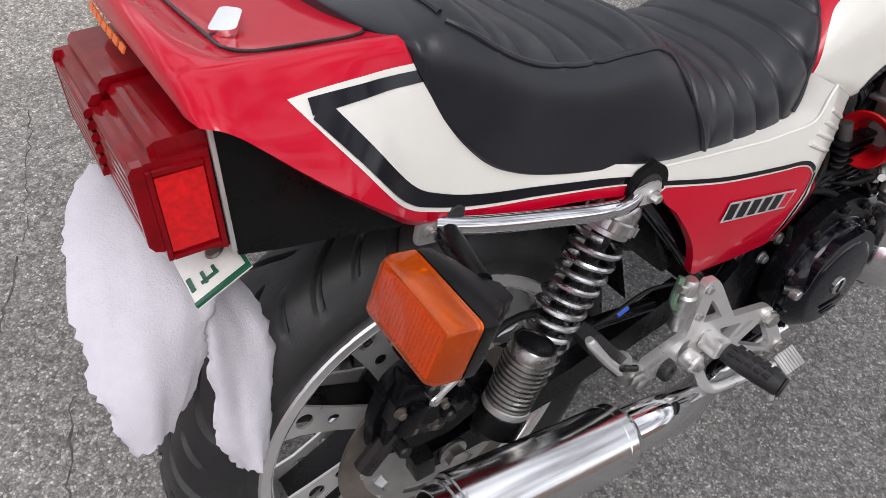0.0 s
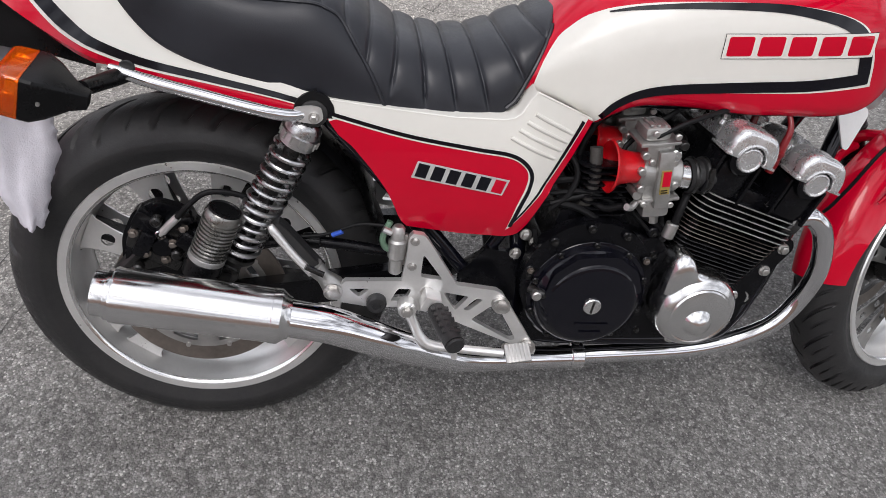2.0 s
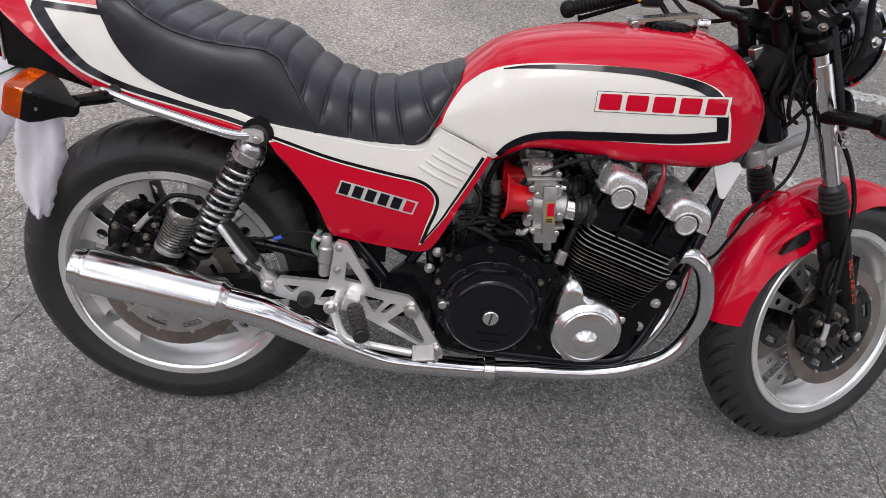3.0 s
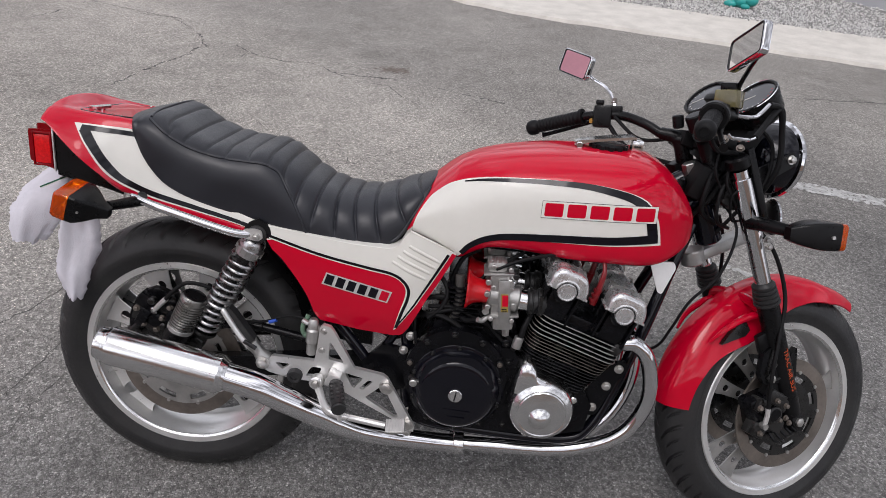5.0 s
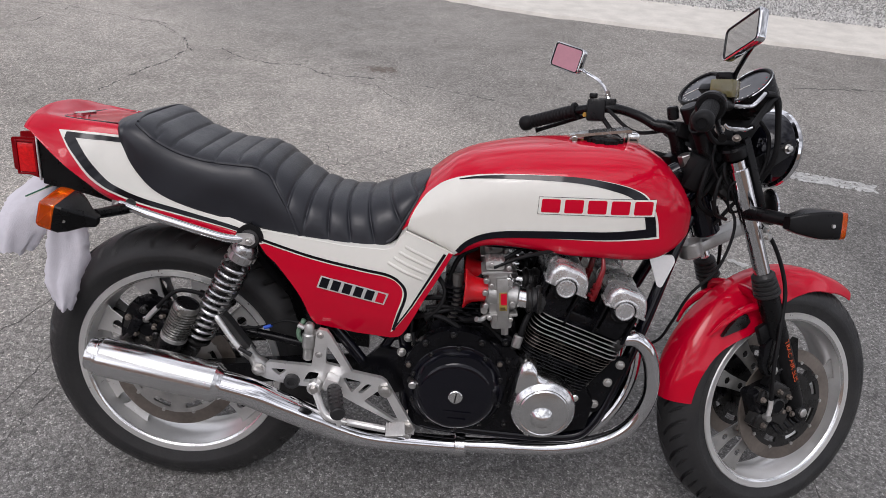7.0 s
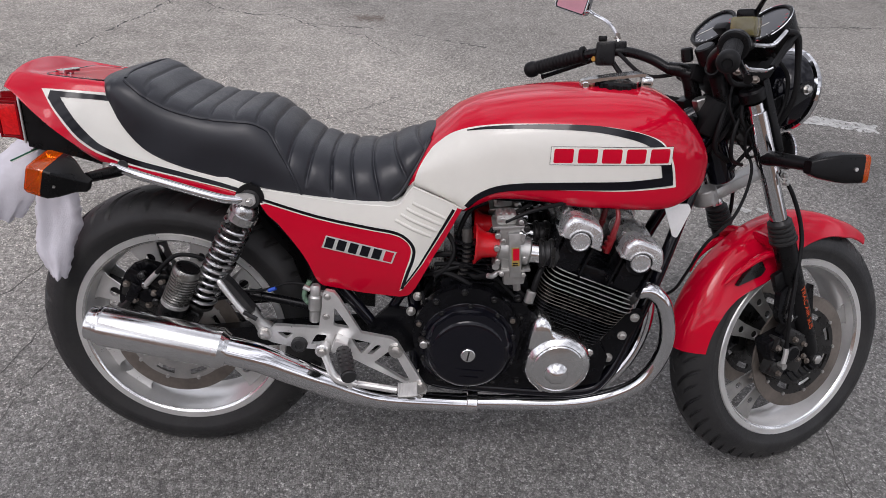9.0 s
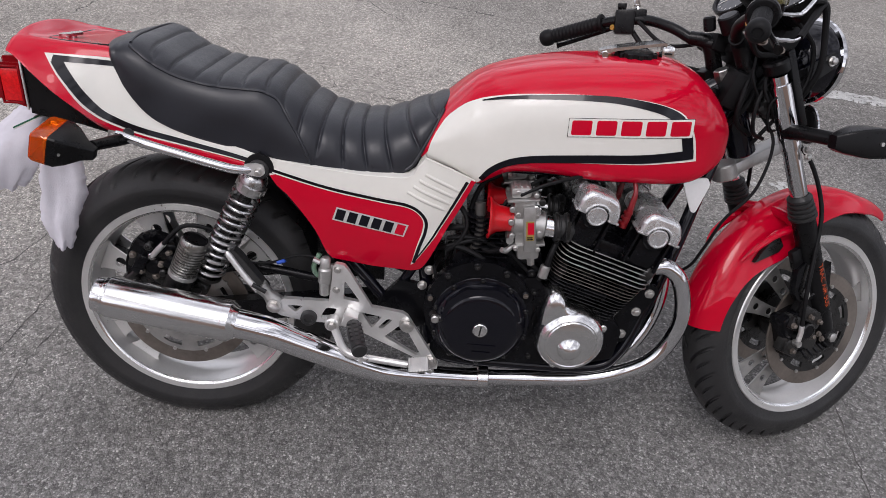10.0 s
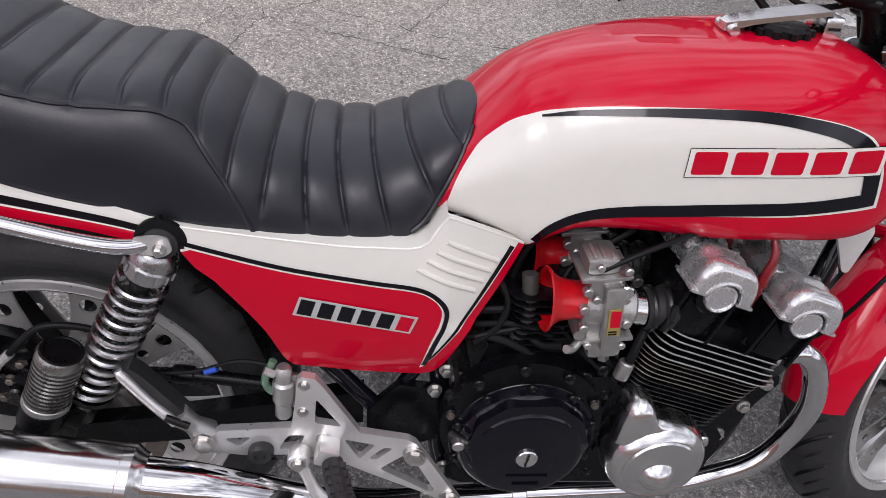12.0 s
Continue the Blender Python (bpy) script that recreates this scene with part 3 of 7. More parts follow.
def seat_mesh():
    """Lofted sections: a squarish rear hump with plain flanks, a rounder dished front, and stitched cross grooves."""
    sections = []
    N, M = 430, 88
    for i in range(N + 1):
        x = -0.098 + (0.588 + 0.098) * i / N
        zb, zt, w, n = lerp_table(SEAT, x)
        h = zt - zb
        zp = pipe_z(x)
        sec = []
        for k in range(M + 1):
            a = math.pi * k / M
            c, sn = math.cos(a), math.sin(a)
            r = (abs(c) ** n + abs(sn) ** n) ** (-1 / n)
            y, z = w * r * c, zb + h * r * sn
            ny, nz = math.copysign(abs(r * c) ** (n - 1), c) / w, (r * sn) ** (n - 1) / h
            q = math.hypot(ny, nz) or 1
            ny, nz = ny / q, nz / q
            push = 0.0
            if z > zp:
                for xu, xl, zl in RIBS:
                    f = min(1.15, (zt - z) / max(zt - zl, 0.004))
                    d = x - (xu + (xl - xu) * f)
                    if abs(d) < 0.03:
                        fade = min(1, max(0, (z - zl + 0.010) / 0.022)) if x > 0.24 else min(1, max(0, (z - zp) / 0.010))
                        push -= (0.0040 * math.exp(-(d / 0.0030) ** 2) + 0.0032 * math.exp(-(d / 0.010) ** 2)) * (0.25 + 0.75 * fade)
                push += 0.0022 * min(1, (z - zp) / 0.006) if zp > 0 else 0.0022
            push += 0.0012 * noise.noise(Vector((x * 14, y * 14, z * 14)))
            sec.append((x, y + ny * push, z + nz * push))
        sec.append((x, sec[-1][1] * 0.9, zb - 0.014))
        sec.insert(0, (x, sec[0][1] * 0.9, zb - 0.014))
        sections.append(sec)
    return loft(sections, cap=True, closed=True)


seat = part("seat", seat_mesh(), VINYL, bike, "black vinyl stepped seat with cross-ribbed cushion", sharp=60)
seat_tree = tree_of(seat)


def on_side(x, z, tree, s, lift):
    hit = tree.ray_cast(Vector((x, s * 0.6, z)), Vector((0, -s, 0)))
    return Vector((x, hit[0].y + s * lift, z)) if hit[0] else Vector((x, s * 0.13, z))


for s in (-1, 1):
    line = [on_side(x, z, seat_tree, s, 0.0005) for x, z in curve2(PIPE, 5)]
    part("piping", tube(line, 0.0032, 8, 1), VINYL, seat, "black seam piping")
back = []
for k in range(25):
    y = -0.124 + 0.248 * k / 24
    hit = seat_tree.ray_cast(Vector((-0.034 - 0.010 * (1 - (y / 0.124) ** 2), y, 1.2)), Vector((0, 0, -1)))
    back.append(hit[0] + Vector((0, 0, 0.0006)))
part("piping", tube(back, 0.0032, 8, 1), VINYL, seat)
for s in (-1, 1):
    line = [on_side(x, z, seat_tree, s, 0.0005) for x, z in curve2([(0.505, 0.722), (0.522, 0.737), (0.545, 0.776), (0.563, 0.808), (0.578, 0.838)], 5)]
    part("piping", tube(line, 0.0036, 8, 1), VINYL, seat)

# ---- tail cowl ----
COWL = [  # x, bottom, top, half width at the bottom, half width at the top
    (-0.252, 0.928, 0.940, 0.168, 0.140), (-0.249, 0.925, 0.946, 0.178, 0.146), (-0.240, 0.924, 0.950, 0.186, 0.150), (-0.228, 0.917, 0.950, 0.190, 0.150), (-0.205, 0.896, 0.947, 0.196, 0.148), (-0.17, 0.862, 0.943, 0.201, 0.146),
    (-0.15, 0.844, 0.941, 0.202, 0.145), (-0.12, 0.815, 0.939, 0.195, 0.144), (-0.095, 0.790, 0.937, 0.182, 0.142), (-0.06, 0.770, 0.930, 0.172, 0.141), (-0.02, 0.757, 0.893, 0.168, 0.142), (0.02, 0.747, 0.852, 0.167, 0.145), (0.06, 0.738, 0.820, 0.166, 0.15), (0.12, 0.728, 0.787, 0.166, 0.155),
    (0.18, 0.714, 0.757, 0.166, 0.160), (0.24, 0.702, 0.738, 0.167, 0.163)]
LIP = [(-0.252, 0.016), (-0.247, 0.020), (-0.240, 0.018), (-0.230, 0.009), (-0.218, 0.0), (-0.206, -0.005), (-0.19, -0.007), (-0.09, -0.004), (0.24, 0.004)]


def cowl_section(x):
    """Side, rounded shoulder, and a top that dips at the lid and rises into the ducktail lip."""
    zb, zt, wb, wt = lerp_table(COWL, x)
    h = zt - zb
    r = lerp_table(LIP, x)[0]
    side = [(wb * 0.86, zb + 0.004), (wb * 0.96, zb), (wb, zb + h * 0.06), (wb + (wt - wb) * 0.10, zb + h * 0.22), (wb + (wt - wb) * 0.34, zb + h * 0.45), (wb + (wt - wb) * 0.74, zb + h * 0.74),
            (wt, zb + h * 0.92), (wt * 0.955, zb + h * 0.98), (wt * 0.90, zt)]
    side += [(wt * q, zt + r * (1 - (q / 0.9) ** 2) ** (0.8 if r > 0 else 0.35)) for q in (0.87, 0.82, 0.75, 0.65, 0.5, 0.35, 0.2, 0.1, 0)]
    back = max(0, (-0.195 - x) / 0.057)
    bow = lambda y: x - 0.006 * back * (1 - (y / 0.16) ** 2)
    tilt = lambda y, z: z - 0.075 * max(0, y + 0.13) * (1 if z > zb + h * 0.5 else 0.6)
    return [(bow(y), -y, tilt(-y, z)) for y, z in side] + [(bow(y), y, tilt(y, z)) for y, z in reversed(side[:-1])]


cowl = part("tail_cowl", loft([cowl_section(-0.252 + (0.24 + 0.252) * i / 150) for i in range(151)]), RED, bike, "glossy red tail cowl with white and black graphics", sharp=50)
cowl.data.materials.append(WHITE)
for f in cowl.data.polygons:
    if f.center.x > 0.05 and f.center.z > 0.748 - 0.27 * (f.center.x - 0.157):
        f.material_index = 1
cowl_tree = tree_of(cowl)
WHITE_TAIL = [(-0.183, 0.9235), (-0.062, 0.916), (-0.030, 0.885)] + curve2([(0.0, 0.848), (0.04, 0.815), (0.12, 0.774), (0.238, 0.7365)], 4) + \
    curve2([(0.238, 0.7135), (0.156, 0.7355), (0.06, 0.756), (-0.02, 0.774), (-0.07, 0.793), (-0.105, 0.818), (-0.145, 0.872), (-0.183, 0.9235)], 5)[:-1]
for s in (-1, 1):
    part("white_panel", onto(flat(WHITE_TAIL, 0.006), cowl_tree, s, 0.0009), WHITE, cowl, "glossy white painted panel")
    band([(-0.050, 0.905), (-0.12, 0.911), (-0.168, 0.9155)], 0.0095, cowl_tree, s, "black_stripe", BLACK_PAINT, cowl, 0.0019)
    band([(-0.1625, 0.9140), (-0.136, 0.8787), (-0.0969, 0.8257), (-0.0652, 0.8025), (-0.0174, 0.7831), (0.0617, 0.7638), (0.1573, 0.7420), (0.238, 0.7195)], 0.0165, cowl_tree, s, "black_stripe", BLACK_PAINT, cowl, 0.0019, taper=(1.0, 0.42))

# ---- side covers ----
COVER = [(0.231, 0.738), (0.233, 0.706), (0.247, 0.686), (0.268, 0.668)] + curve2([(0.268, 0.668), (0.298, 0.630), (0.325, 0.588), (0.345, 0.540), (0.357, 0.524)], 4) + [(0.444, 0.508), (0.525, 0.501)] + \
    curve2([(0.525, 0.501), (0.545, 0.507), (0.559, 0.526)], 4) + [(0.588, 0.588), (0.622, 0.648), (0.652, 0.705), (0.605, 0.7285), (0.547, 0.757), (0.538, 0.745), (0.526, 0.724), (0.514, 0.717), (0.499, 0.7145), (0.42, 0.7165), (0.313, 0.728)]


def cover_y(s):
    def f(x, z):
        base = 0.166 + 0.012 * math.sin(math.pi * min(1, max(0, (z - 0.51) / 0.24)))
        base -= 0.05 * max(0, (x - 0.55)) ** 1.0 / 0.1 * (0.7 if z > 0.6 else 0.35)
        base -= 0.005 * max(0, (0.56 - z) / 0.05) ** 2
        return s * base
    return f


for s in (-1, 1):
    cover = part("side_cover", plate(COVER, 0, -s * 0.012, step=0.014, yfun=cover_y(s)), RED, bike, "glossy red and white side cover with black stripe", sharp=40)
    cover.data.materials.append(WHITE)
    for f in cover.data.polygons:
        if f.center.z > 0.708 and (f.normal.z > 0.45 or f.center.x < 0.246 or f.center.z > 0.737 - 0.49 * (f.center.x - 0.574) > 0.70):
            f.material_index = 1
    ct = tree_of(cover)
    white = [(0.2315, 0.7375), (0.2315, 0.713)] + curve2([(0.231, 0.713), (0.348, 0.682), (0.454, 0.663), (0.508, 0.655), (0.532, 0.645), (0.546, 0.628), (0.546, 0.605), (0.535, 0.565), (0.5245, 0.517)], 5) + \
        [(0.529, 0.520), (0.574, 0.590), (0.609, 0.650), (0.642, 0.7085), (0.605, 0.7278), (0.547, 0.7562), (0.538, 0.7445), (0.526, 0.7235), (0.514, 0.7165), (0.499, 0.7140), (0.42, 0.7160), (0.313, 0.7275)]
    part("white_panel", onto(flat(white, 0.007), ct, s, 0.0009), WHITE, cover, "glossy white painted panel")
    fy = cover_y(s)
    part("rolled_edge", tube([(x, fy(x, z) - s * 0.0008, z) for x, z in ((0.2345, 0.7372), (0.313, 0.7275), (0.42, 0.7162), (0.499, 0.7142), (0.514, 0.7167), (0.526, 0.7237), (0.538, 0.7447), (0.547, 0.7565), (0.605, 0.7282), (0.650, 0.7055))], 0.0022, 8, 1), WHITE, cover)
    rim_line = [(0.2345, 0.7372), (0.313, 0.7275), (0.42, 0.7162), (0.499, 0.7142), (0.514, 0.7167), (0.526, 0.7237), (0.538, 0.7447), (0.547, 0.7565)]
    part("top_flange", loft([[(x, fy(x, z) - s * 0.001, z), (x, s * (abs(fy(x, z)) - 0.055), z + 0.004), (x, s * (abs(fy(x, z)) - 0.055), z - 0.002), (x, fy(x, z) - s * 0.001, z - 0.004)] for x, z in rim_line]), WHITE, cover)
    band([(0.2335, 0.7185), (0.348, 0.688), (0.454, 0.669), (0.512, 0.660), (0.539, 0.646), (0.553, 0.625), (0.552, 0.600), (0.541, 0.565), (0.530, 0.524)], 0.007, ct, s, "black_stripe", BLACK_PAINT, cover, 0.0019, taper=(0.8, 1.0))
    band([(0.531, 0.528), (0.569, 0.590), (0.603, 0.650), (0.634, 0.705)], 0.006, ct, s, "black_stripe", BLACK_PAINT, cover, 0.0019, taper=(0.5, 1.2))

# ---- front mudguard ----
def mudguard():
    sections = []
    for i in range(61):
        f = i / 60
        a = radians(50 + 125 * f)
        r = 0.343 + 0.006 * math.sin(math.pi * f) + 0.016 * max(0, 0.15 - f) / 0.15 - 0.008 * f
        w = 0.068 - 0.030 * max(0, 0.16 - f) / 0.16 - 0.010 * max(0, f - 0.85) / 0.15
        drop = 0.050 + 0.062 * math.exp(-((f - 0.56) / 0.20) ** 2) - 0.022 * max(0, 0.3 - f) / 0.3
        sec = []
        for k in range(21):
            g = -1 + 2 * k / 20
            y = w * math.copysign(abs(g) ** 0.85, g)
            sec.append((r - drop * abs(g) ** 2.8, y))
        inner = [(q - 0.003, y * 0.96) for q, y in reversed(sec)]
        sections.append([(FA.x + q * math.cos(a), y, FA.z + q * math.sin(a)) for q, y in sec + inner])
    return loft(sections)


fender = part("front_mudguard", moved(mudguard(), ST), RED, bike, "glossy red front mudguard", sharp=50)

# ---- muffler and exhaust ----
MU0, MU1 = Vector((-0.117, -0.2532, 0.4565)), Vector((0.160, -0.2530, 0.4055))
d = (MU1 - MU0).normalized()
L = (MU1 - MU0).length
muf = part("muffler", lathe([(0.0, 0.05), (0.0325, 0.05), (0.0325, 0.0), (0.0350, 0.0), (0.0358, 0.003), (0.0358, 0.018), (0.0395, 0.019), (0.0400, 0.023), (0.0395, 0.026), (0.0425, 0.027), (0.0436, 0.031), (0.0436, L - 0.020), (0.0444, L - 0.019), (0.0444, L - 0.006), (0.0405, L - 0.001), (0.0365, L + 0.004), (0.0340, L + 0.010), (0, L + 0.010)], MU0, d, 64), STEEL, bike, "shiny stainless steel muffler can")
part("muffler_bore", lathe([(0.0322, 0.001), (0.0322, 0.049), (0, 0.049)], MU0, d, 32), DARK, muf)
pipe = part("exhaust_pipe", tube([(0.155, -0.253, 0.4065), (0.23, -0.250, 0.386), (0.287, -0.240, 0.356), (0.345, -0.225, 0.322), (0.404, -0.204, 0.284), (0.466, -0.183, 0.252), (0.531, -0.166, 0.235), (0.637, -0.150, 0.223), (0.70, -0.146, 0.221)], [0.0310, 0.0310, 0.0305, 0.029, 0.027, 0.025, 0.0235, 0.0225, 0.0225], 28), CHROME, bike, "chrome exhaust collector pipe")
for y, low, dx in ((-0.165, -0.145, 0.0), (-0.055, -0.09, -0.018), (0.055, 0.02, -0.030), (0.165, 0.075, -0.030)):
    part("header_pipe", tube([(1.045, y, 0.545), (1.075 + dx * 0.3, y, 0.545), (1.108 + dx * 0.7, y, 0.512), (1.128 + dx, y, 0.44), (1.122 + dx, y * 0.95, 0.365), (1.085 + dx, (y + low) / 2, 0.300), (1.02 + dx * 0.6, low, 0.255), (0.93, low, 0.233), (0.80, low, 0.226), (0.68, low, 0.222)], 0.0178, 20), CHROME, bike, "chrome exhaust header pipe")
part("collector_clamp", cyl((0.690, -0.146, 0.2215), (0.716, -0.146, 0.2215), 0.0262, seg=28, bevel=0.002), STEEL, pipe)

# ---- lettering drawn as plain blocks ----
SILVER_PAINT = material("silver_decal", (0.62, 0.62, 0.60), 0.35, 0.4, 0.3, var=0.05, scale=30)
for s in (-1, 1):
    for i in range(5):
        x0 = 0.8265 + i * 0.0482
        z0, z1 = 0.8235 + 0.0024 * i, 0.8525 + 0.0024 * i
        blk = [(x0, z0), (x0 + 0.0435, z0 + 0.0022), (x0 + 0.0435, z1 + 0.0022), (x0, z1)]
        cx, cz = x0 + 0.0218, (z0 + z1) / 2 + 0.001
        grow = lambda q, k: [(cx + (x - cx) * k[0], cz + (z - cz) * k[1]) for x, z in q]
        part("emblem_outline", onto(flat(grow(blk, (1.20, 1.30)), 0.006), tank_tree, s, 0.0023), BLACK_PAINT, tank)
        part("emblem_border", onto(flat(grow(blk, (1.17, 1.24)), 0.006), tank_tree, s, 0.0027), WHITE, tank)
        part("emblem_block", onto(flat(rounded(grow(blk, (0.90, 1.0)), 0.004, 3), 0.006), tank_tree, s, 0.0032), RED, tank, "plain red emblem block with white border")

covers = [o for o in bike.children if o.name.startswith("side_cover")]
for cover, s in zip(covers, (-1, 1)):
    ct = tree_of(cover)
    for i in range(6):
        x0, z0 = 0.362 + i * 0.0248, 0.6215 - i * 0.0052
        blk = [(x0, z0), (x0 + 0.0205, z0 - 0.0043), (x0 + 0.0285, z0 + 0.0192), (x0 + 0.008, z0 + 0.0235)]
        cx, cz = sum(p[0] for p in blk) / 4, sum(p[1] for p in blk) / 4
        big = [(cx + (x - cx) * 1.22, cz + (z - cz) * 1.20) for x, z in blk]
        part("badge_border", onto(flat(big, 0.008), ct, s, 0.0022), SILVER_PAINT, cover)
        part("badge_block", onto(flat([(cx + (x - cx) * 0.86, cz + (z - cz) * 0.96) for x, z in blk], 0.008), ct, s, 0.0028), BLACK_PAINT if i < 5 else RED, cover)
    # raised louvres on the white panel
    for k in range(4):
        a = Vector((0.547 - 0.0115 * k, 0.7255 - 0.0125 * k))
        b = Vector((0.617 - 0.0095 * k, 0.6870 - 0.0125 * k))
        line = [on_side(a.x + (b.x - a.x) * t / 8, a.y + (b.y - a.y) * t / 8, ct, s, 0.0005) for t in range(9)]
        part("louvre", tube(line, [0.0034, 0.0040, 0.0040, 0.0040, 0.0034], 10, 1), WHITE, cover)

# ---- tank cap ----
LEVER = material("bright_cast_lever", (0.80, 0.80, 0.79), 0.16, 1.0, 0.0, var=0.05, scale=30)
cap = part("filler_cap", lathe([(0, 0), (0.036, 0), (0.039, 0.003), (0.039, 0.014), (0.034, 0.019), (0, 0.020)], (0.970, -0.014, 0.950), (0.05, 0, 1), 40), PLASTIC, tank, "black filler cap with chrome lever")
for k in range(12):
    a = 2 * math.pi * k / 12
    p = Vector((0.970 + 0.039 * math.cos(a), -0.014 + 0.039 * math.sin(a), 0.951))
    part("cap_lobe", cyl(p, p + Vector((0, 0, 0.014)), 0.006, seg=8, bevel=0.001), PLASTIC, cap)
part("cap_lever", loft([[(x, -0.014 + w, z), (x, -0.014 + w, z + h), (x, -0.014 - w, z + h), (x, -0.014 - w, z)] for x, w, z, h in
                        ((0.893, 0.010, 0.956, 0.010), (0.905, 0.016, 0.960, 0.010), (0.925, 0.019, 0.967, 0.007), (0.96, 0.021, 0.974, 0.006), (1.0, 0.022, 0.980, 0.006), (1.018, 0.022, 0.983, 0.006), (1.026, 0.020, 0.982, 0.006))]), LEVER, cap, "bright metal cap lever", sharp=18)
part("lever_block", box((1.030, -0.014, 0.968), (0.026, 0.046, 0.028), 0.004), LEVER, cap)
part("block_slot", box((1.030, -0.0375, 0.968), (0.016, 0.002, 0.004)), DARK, cap)
part("lever_pin", cyl((0.901, -0.038, 0.959), (0.901, 0.010, 0.959), 0.0065, seg=14), CHROME, cap)

# ---- tail ----
lid_out = rounded([(-0.203, -0.116), (-0.088, -0.114), (-0.088, 0.114), (-0.203, 0.116)], 0.028, 6)


def cowl_top(x, y, lift):
    hit = cowl_tree.ray_cast(Vector((x, y, 1.2)), Vector((0, 0, -1)))
    return Vector((x, y, (hit[0].z if hit[0] else 0.94) + lift))


lid_bm = flat(lid_out, 0.02)
for v in lid_bm.verts:
    x, y = v.co.x, v.co.z
    v.co = cowl_top(x, y, 0.0022)
lid = part("tail_lid", lid_bm, RED, cowl, "red lid with rounded corners")
part("lid_gap", tube([cowl_top(x, y, 0.0008) for x, y in lid_out] + [cowl_top(*lid_out[0], 0.0008)], 0.0018, 6, 1, caps=False), DARK, cowl)
tab = plate(rounded([(-0.026, -0.011), (0.026, -0.009), (0.020, 0.010), (-0.026, 0.011)], 0.008, 4), -0.0025, 0.0025)
part("lid_lock", moved(tab, Matrix.Translation(cowl_top(-0.182, -0.050, 0.009)) @ Matrix.Rotation(radians(62), 4, "Z") @ Matrix.Rotation(radians(90), 4, "X")), LEVER, lid, "chrome lock tab")
part("lid_lock_pin", cyl(cowl_top(-0.182, -0.050, 0.0), cowl_top(-0.182, -0.050, 0.007), 0.008, seg=14), CHROME, lid)
ORANGE = material("orange_decal", (0.75, 0.16, 0.02), 0.45, 0, 0.2, var=0.1, scale=30)
for k in range(7):
    y = 0.095 - 0.021 * k
    part("decal_bar", box((-0.2590 + 0.23 * y * y, y, 0.9350 - 0.075 * (y + 0.13) * 0.9), (0.0016, 0.013, 0.006), 0, (0, 25, 0)), ORANGE, cowl)

REFLECTOR = material("bright_red_reflector", (0.62, 0.0035, 0.006), 0.2, 0, 0.4, var=0.2, scale=200)


def leaning(bm):
    """The lamp hangs lower on its left end, as the tail does."""
    for v in bm.verts:
        v.co.z -= 0.10 * max(0, v.co.y + 0.15)
    return bm


def lens_block(rows, y0, y1):
    """A lens between two ends, its rows given as x, lower and upper edge and how far the ends draw in."""
    return leaning(loft([[(x, y0 - math.copysign(q, y0 - y1), z0), (x, y0 - math.copysign(q, y0 - y1), z1), (x, y1, z1), (x, y1, z0)] for x, z0, z1, q in rows]))


lamp = part("tail_light", leaning(loft([[(x, -w, z0), (x, -w, z1), (x, w - 0.02, z1), (x, w - 0.02, z0)] for x, w, z0, z1 in ((-0.222, 0.150, 0.810, 0.908), (-0.240, 0.152, 0.812, 0.910))])), PLASTIC, bike, "red ribbed tail light with black housing")
for s in (-1, 1):
    y0, y1 = (-0.157, -0.022) if s < 0 else (0.137, -0.018)
    up = 0.005 if s > 0 else 0.0
    lens = part("side_lens", lens_block(((-0.240, 0.814, 0.900 + up, 0.0), (-0.283 - up, 0.826, 0.899 + up, 0.001), (-0.288 - up, 0.831, 0.893 + up, 0.005)), y0, y1), RED_LENS, lamp, "red ribbed plastic lens")
    part("upper_tier", lens_block(((-0.236, 0.896, 0.913 + up, 0.004), (-0.272 - up, 0.896, 0.911 + up, 0.005), (-0.277 - up, 0.898, 0.906 + up, 0.009)), y0, y1), RED_LENS, lens)
    for k in range(6):
        z = 0.834 + k * 0.0106
        part("lens_rib", leaning(loft([[(x, y0 * 0.965, z), (x, y0 * 0.965, z + h), (x, y1 - s * 0.003, z + h), (x, y1 - s * 0.003, z)] for x, h in ((-0.286 - up, 0.0080), (-0.2910 - up, 0.0076), (-0.2935 - up, 0.0050))])), RED_LENS, lens)
    part("lens_end", lens_block(((-0.2405, 0.8145, 0.8995 + up, 0.0), (-0.2905 - up, 0.829, 0.898 + up, 0.001), (-0.2938 - up, 0.833, 0.892 + up, 0.003)), y0 * 1.001, y0 * 0.93), RED_LENS, lens)
    drop = 0.030 if s > 0 else 0.0
    for dx, dz, w, h in ((-0.0195, 0, 0.004, 0.074), (0.0195, 0, 0.004, 0.074), (0, 0.035, 0.035, 0.004), (0, -0.035, 0.035, 0.004)):
        part("reflector_frame", box((-0.2625 + dx, y0 * 1.001, 0.857 + dz - drop), (w, 0.006, h), 0.001), RED_LENS, lens)
    part("side_reflector", box((-0.2625, y0 * 0.997, 0.857 - drop), (0.034, 0.004, 0.062), 0.001), REFLECTOR, lens, "bright red side reflector")
    part("lamp_trim", box((-0.237, y0 * 1.005, 0.862 - drop), (0.004, 0.005, 0.106), 0.0015), ALLOY, lamp)
inner = part("inner_mudguard", loft([[(x, -w, z0), (x, -w, z1), (x, w, z1), (x, w, z0)] for x, w, z0, z1 in ((-0.234, 0.155, 0.802, 0.918), (-0.20, 0.158, 0.796, 0.890), (-0.14, 0.156, 0.785, 0.848), (-0.09, 0.148, 0.768, 0.81), (-0.02, 0.12, 0.745, 0.78))]), PLASTIC, bike, "black plastic inner mudguard")
